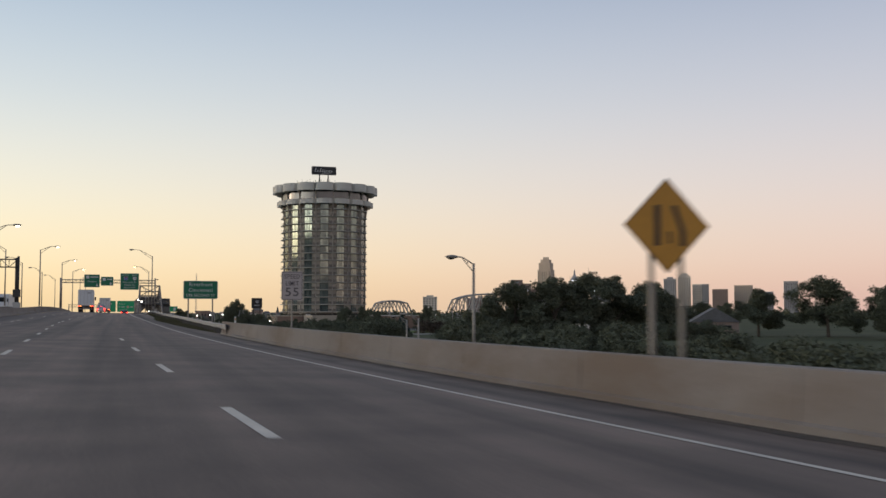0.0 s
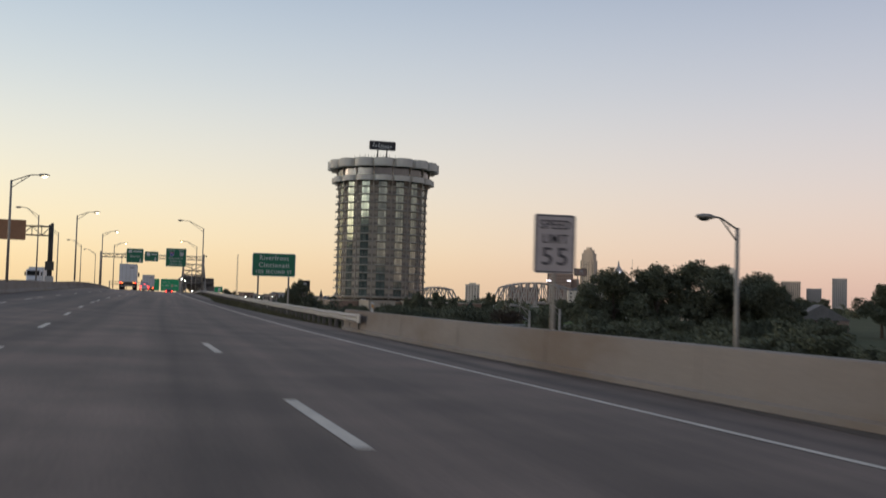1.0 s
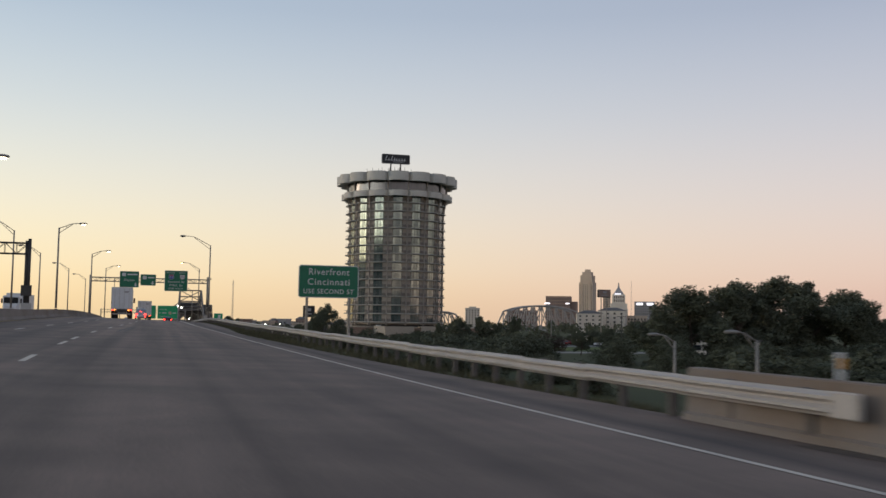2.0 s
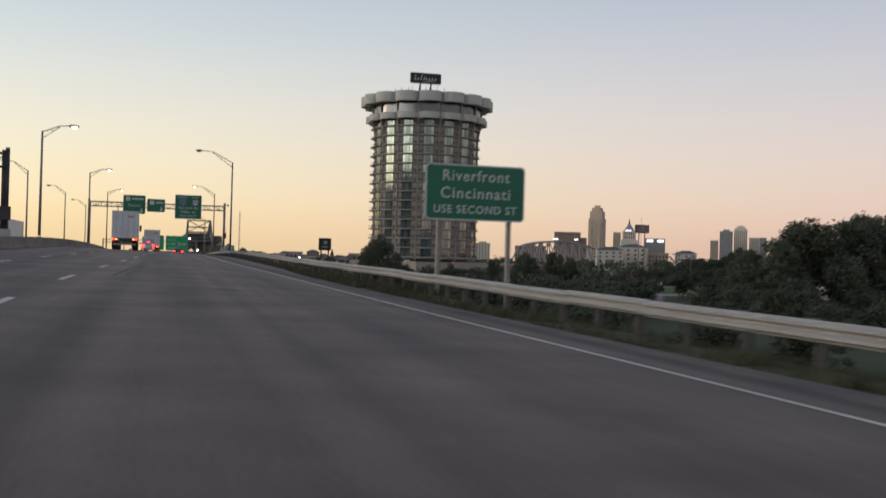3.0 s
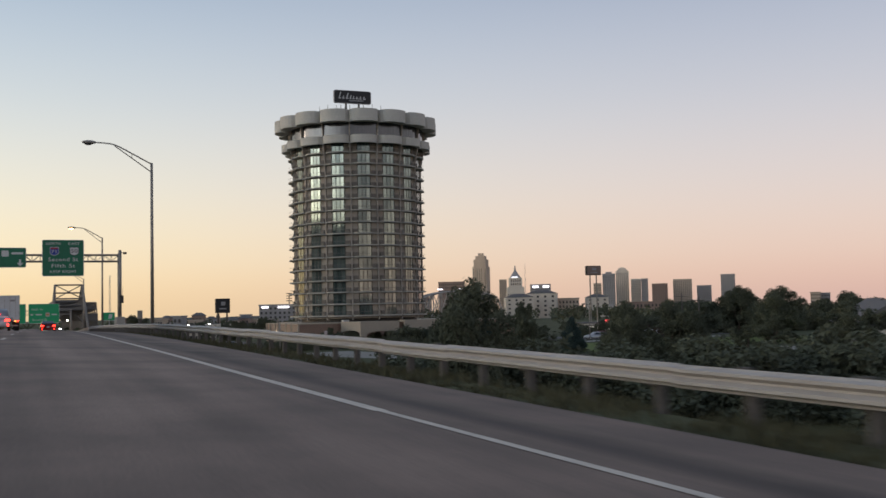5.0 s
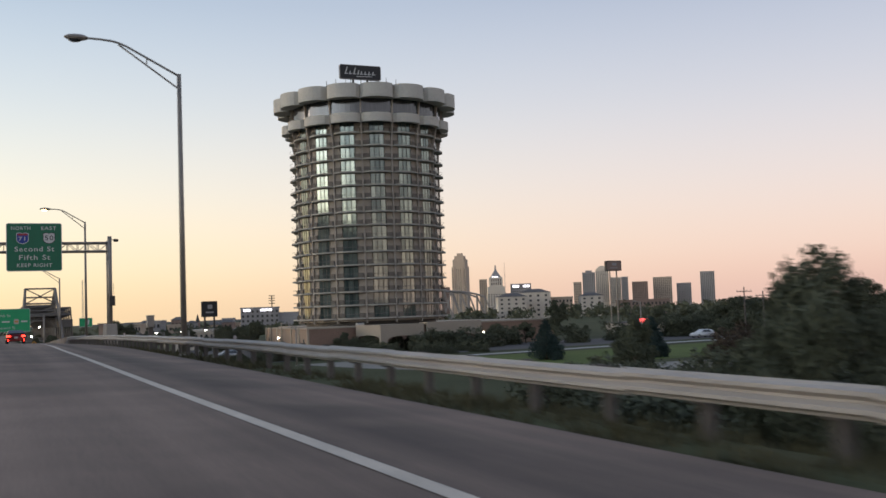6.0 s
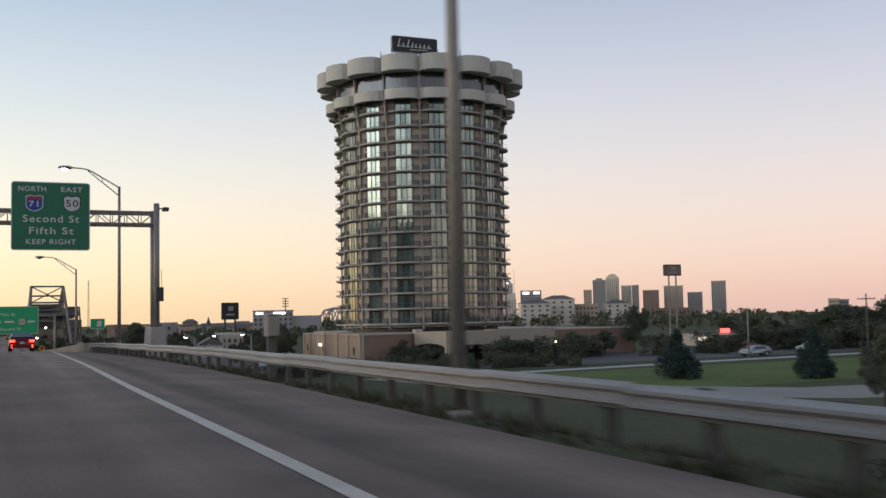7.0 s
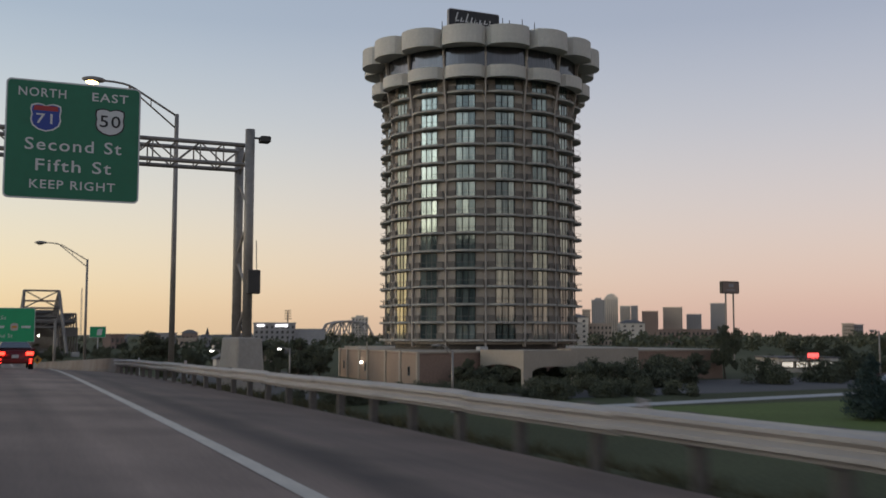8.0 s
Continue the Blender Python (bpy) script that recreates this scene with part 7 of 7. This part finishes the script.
def semi_trailer(x, y, rz, label, oncoming=False):
    t = thing("semi_truck", label, "truck", (x, y, surface(max(x, MEDIAN_X), y)), rz)
    part("trailer_box", box((0, 8.0, 2.55), (2.55, 16.0, 2.75), bevel=0.03), M_TRAILER, t)
    part("rear_frame", sweep([(-1.29, 1.16), (1.29, 1.16), (1.29, 3.94), (-1.29, 3.94), (-1.29, 1.16), (-1.2, 1.26), (-1.2, 3.84), (1.2, 3.84), (1.2, 1.26), (-1.2, 1.26)], [(0, -0.03, 0), (0, 0.02, 0)], closed=True, caps=False), M_GALV, t)
    for s in (-1, 1):
        d = part("rear_door", box((s * 0.61, -0.025, 2.55), (1.18, 0.04, 2.55), bevel=0.015), M_TRAILER, t)
        part("lock_rod", bar((s * 0.28, -0.07, 1.35), (s * 0.28, -0.07, 3.75), 0.02, 0.02, 6), M_GALV, d)
        part("lock_rod", bar((s * 0.85, -0.07, 1.35), (s * 0.85, -0.07, 3.75), 0.02, 0.02, 6), M_GALV, d)
        part("hinge", box((s * 1.2, -0.05, 2.0), (0.08, 0.03, 0.2)), M_GALV, d)
        part("mud_flap", box((s * 0.95, 0.6, 0.62), (0.6, 0.03, 0.7)), M_RUBBER, t)
        part("tail_lamp", box((s * 1.08, -0.05, 1.08), (0.22, 0.06, 0.12), bevel=0.02), M_AMBER if oncoming else M_TAIL, t)
        part("tail_lamp", box((s * 0.82, -0.05, 1.08), (0.14, 0.06, 0.12), bevel=0.02), M_AMBER, t)
    part("bumper_bar", box((0, 0.02, 0.58), (2.2, 0.1, 0.12), bevel=0.02), M_GALV, t)
    part("bumper_stay", box((-0.5, 0.05, 0.85), (0.1, 0.08, 0.5)), M_DARK, t)
    part("bumper_stay", box((0.5, 0.05, 0.85), (0.1, 0.08, 0.5)), M_DARK, t)
    part("chassis", box((0, 7.5, 1.05), (1.1, 15, 0.28)), M_DARK, t)
    part("emblem", box((0.55, -0.05, 3.35), (0.5, 0.012, 0.2), rz=0), M_GREY, t, "grey unreadable emblem")
    for yy in (1.6, 2.9, 13.6, 15.0, 19.4):
        for s in (-1, 1):
            wheel(t, s * 0.98, yy, 0.52, 0.52, 0.5)
    c = part("cab", box((0, 18.6, 2.1), (2.45, 3.6, 2.7), bevel=0.12), M_TRAILER, t)
    part("windscreen", box((0, 20.42, 2.7), (2.1, 0.06, 0.9)), M_CARGL, c)
    part("hood", box((0, 20.9, 1.3), (2.0, 1.4, 1.3), bevel=0.12), M_TRAILER, t)
    for s in (-1, 1):
        part("head_lamp", box((s * 0.8, 21.63, 1.1), (0.32, 0.06, 0.22), bevel=0.03), M_HEAD if oncoming else M_DGLASS, t)
        part("side_mirror", box((s * 1.42, 19.9, 2.6), (0.25, 0.12, 0.7), bevel=0.03), M_DARK, t)
    return t


semi_trailer(-5.2, 190.0, 0.8, "white box semi trailer with lit tail lamps", False)
semi_trailer(-3.0, 262.0, 1.0, "white semi trailer farther up the lane", False)
semi_trailer(-23.0, 250.0, 180.0, "white oncoming semi truck with its headlights lit", True)


def car(x, y, z, rz, paint, label, tall=0.0, brake=True):
    """Saloon or, with tall, an upright estate; tail towards -y."""
    t = thing("car", label, "car", (x, y, z), rz)
    L, W = 4.6, 1.78
    H = 1.42 + tall
    prof = [(-2.28, 0.32), (-2.32, 0.62), (-2.24, 0.98), (-2.05, 1.02 + tall * 0.3), (-1.55 + (-0.45 if tall else 0), H * 0.90), (-1.05, H), (0.25, H), (0.95, 1.02), (2.0, 0.86), (2.28, 0.62), (2.26, 0.32)]
    bm = bmesh.new()
    sides = []
    for s in (-1, 1):
        ring = []
        for yy, zz in prof:
            inset = 0.0 if zz < 0.8 else 0.24 * (zz - 0.8) / (H - 0.8)
            ring.append(bm.verts.new((s * (W / 2 - inset), yy, zz)))
        sides.append(ring)
    a, b = sides
    n = len(prof)
    for i in range(n):
        j = (i + 1) % n
        bm.faces.new((a[i], a[j], b[j], b[i]))
    bm.faces.new(a[::-1])
    bm.faces.new(b)
    bmesh.ops.bevel(bm, geom=bm.edges[:], offset=0.05, segments=2, affect="EDGES")
    part("body", bm, paint, t, smooth=True)
    # rear screen, side glass, windscreen
    ra, rb = (prof[3], prof[5])
    bm = bmesh.new()
    for u0, u1, w0, w1 in ((0.15, 0.90, 0.74, 0.58),):
        pts = []
        for u, w in ((u0, w0), (u1, w1)):
            yy, zz = ra[0] + (rb[0] - ra[0]) * u, ra[1] + (rb[1] - ra[1]) * u
            pts += [(-w, yy - 0.03, zz + 0.05), (w, yy - 0.03, zz + 0.05)]
        v = [bm.verts.new(p) for p in (pts[0], pts[1], pts[3], pts[2])]
        f = bm.faces.new(v)
        ex = bmesh.ops.extrude_face_region(bm, geom=[f])
        bmesh.ops.translate(bm, verts=[g for g in ex["geom"] if isinstance(g, bmesh.types.BMVert)], vec=(0, 0.05, -0.06))
    part("rear_window", bm, M_CARGL, t)
    for s in (-1, 1):
        bm = bmesh.new()
        v = [bm.verts.new((s * (W / 2 - 0.24 * max(0, zz - 0.8) / (H - 0.8) + 0.004), yy, zz)) for yy, zz in ((-1.5, 1.0), (0.75, 1.0), (0.2, H - 0.1), (-1.1, H - 0.1))]
        bm.faces.new(v)
        part("side_window", bm, M_CARGL, t)
        part("tail_lamp", box((s * 0.68, -2.27, 0.84), (0.36, 0.1, 0.17), bevel=0.03), M_TAIL if brake else M_RED, t)
        part("reflector", box((s * 0.72, -2.33, 0.45), (0.12, 0.04, 0.22), bevel=0.01), M_TAIL if brake else M_RED, t)
        part("side_mirror", box((s * 0.98, 0.55, 1.0), (0.2, 0.12, 0.14), bevel=0.04), paint, t)
        for yy in (-1.4, 1.4):
            wheel(t, s * 0.78, yy, 0.32, 0.32, 0.22)
    if brake:
        part("brake_lamp", box((0, -1.75 if not tall else -2.1, 1.12 + tall * 0.6), (0.36, 0.06, 0.05)), M_TAIL, t)
    part("licence_plate", box((0, -2.33, 0.70), (0.32, 0.03, 0.16)), M_PLATE, t, "pale licence plate with a plain bar")
    part("bumper", box((0, -2.28, 0.45), (1.66, 0.14, 0.22), bevel=0.04), paint, t)
    return t


car(1.55, 279.0, surface(1.5, 279), 0.5, M_CARD, "dark red saloon car with its brake lamps lit")
car(-3.3, 228.0, surface(-3.3, 228), 0.6, M_CARS, "silver sport utility car with a spare wheel", 0.32, True)
car(-1.9, 352.0, surface(-1.9, 352), 0.3, M_RED, "red car far up the road", 0.0, True)
car(-6.9, 300.0, surface(-6.9, 300), 0.5, M_CARS, "silver car in the far lane", 0.1, True)

for x, y, rz, paint, label in ((103.9, 316.5, 80, M_CARS, "silver car parked in the hotel lot"), (108.4, 322.5, 100, M_CARD, "dark car parked in the hotel lot"), (120.5, 323.0, 92, M_TRAILER, "white car parked in the hotel lot"), (34.0, 332.0, 95, M_CARS, "silver car parked beside the hotel")):
    car(x, y, LOW + 0.03, rz, paint, label, 0.1, False)
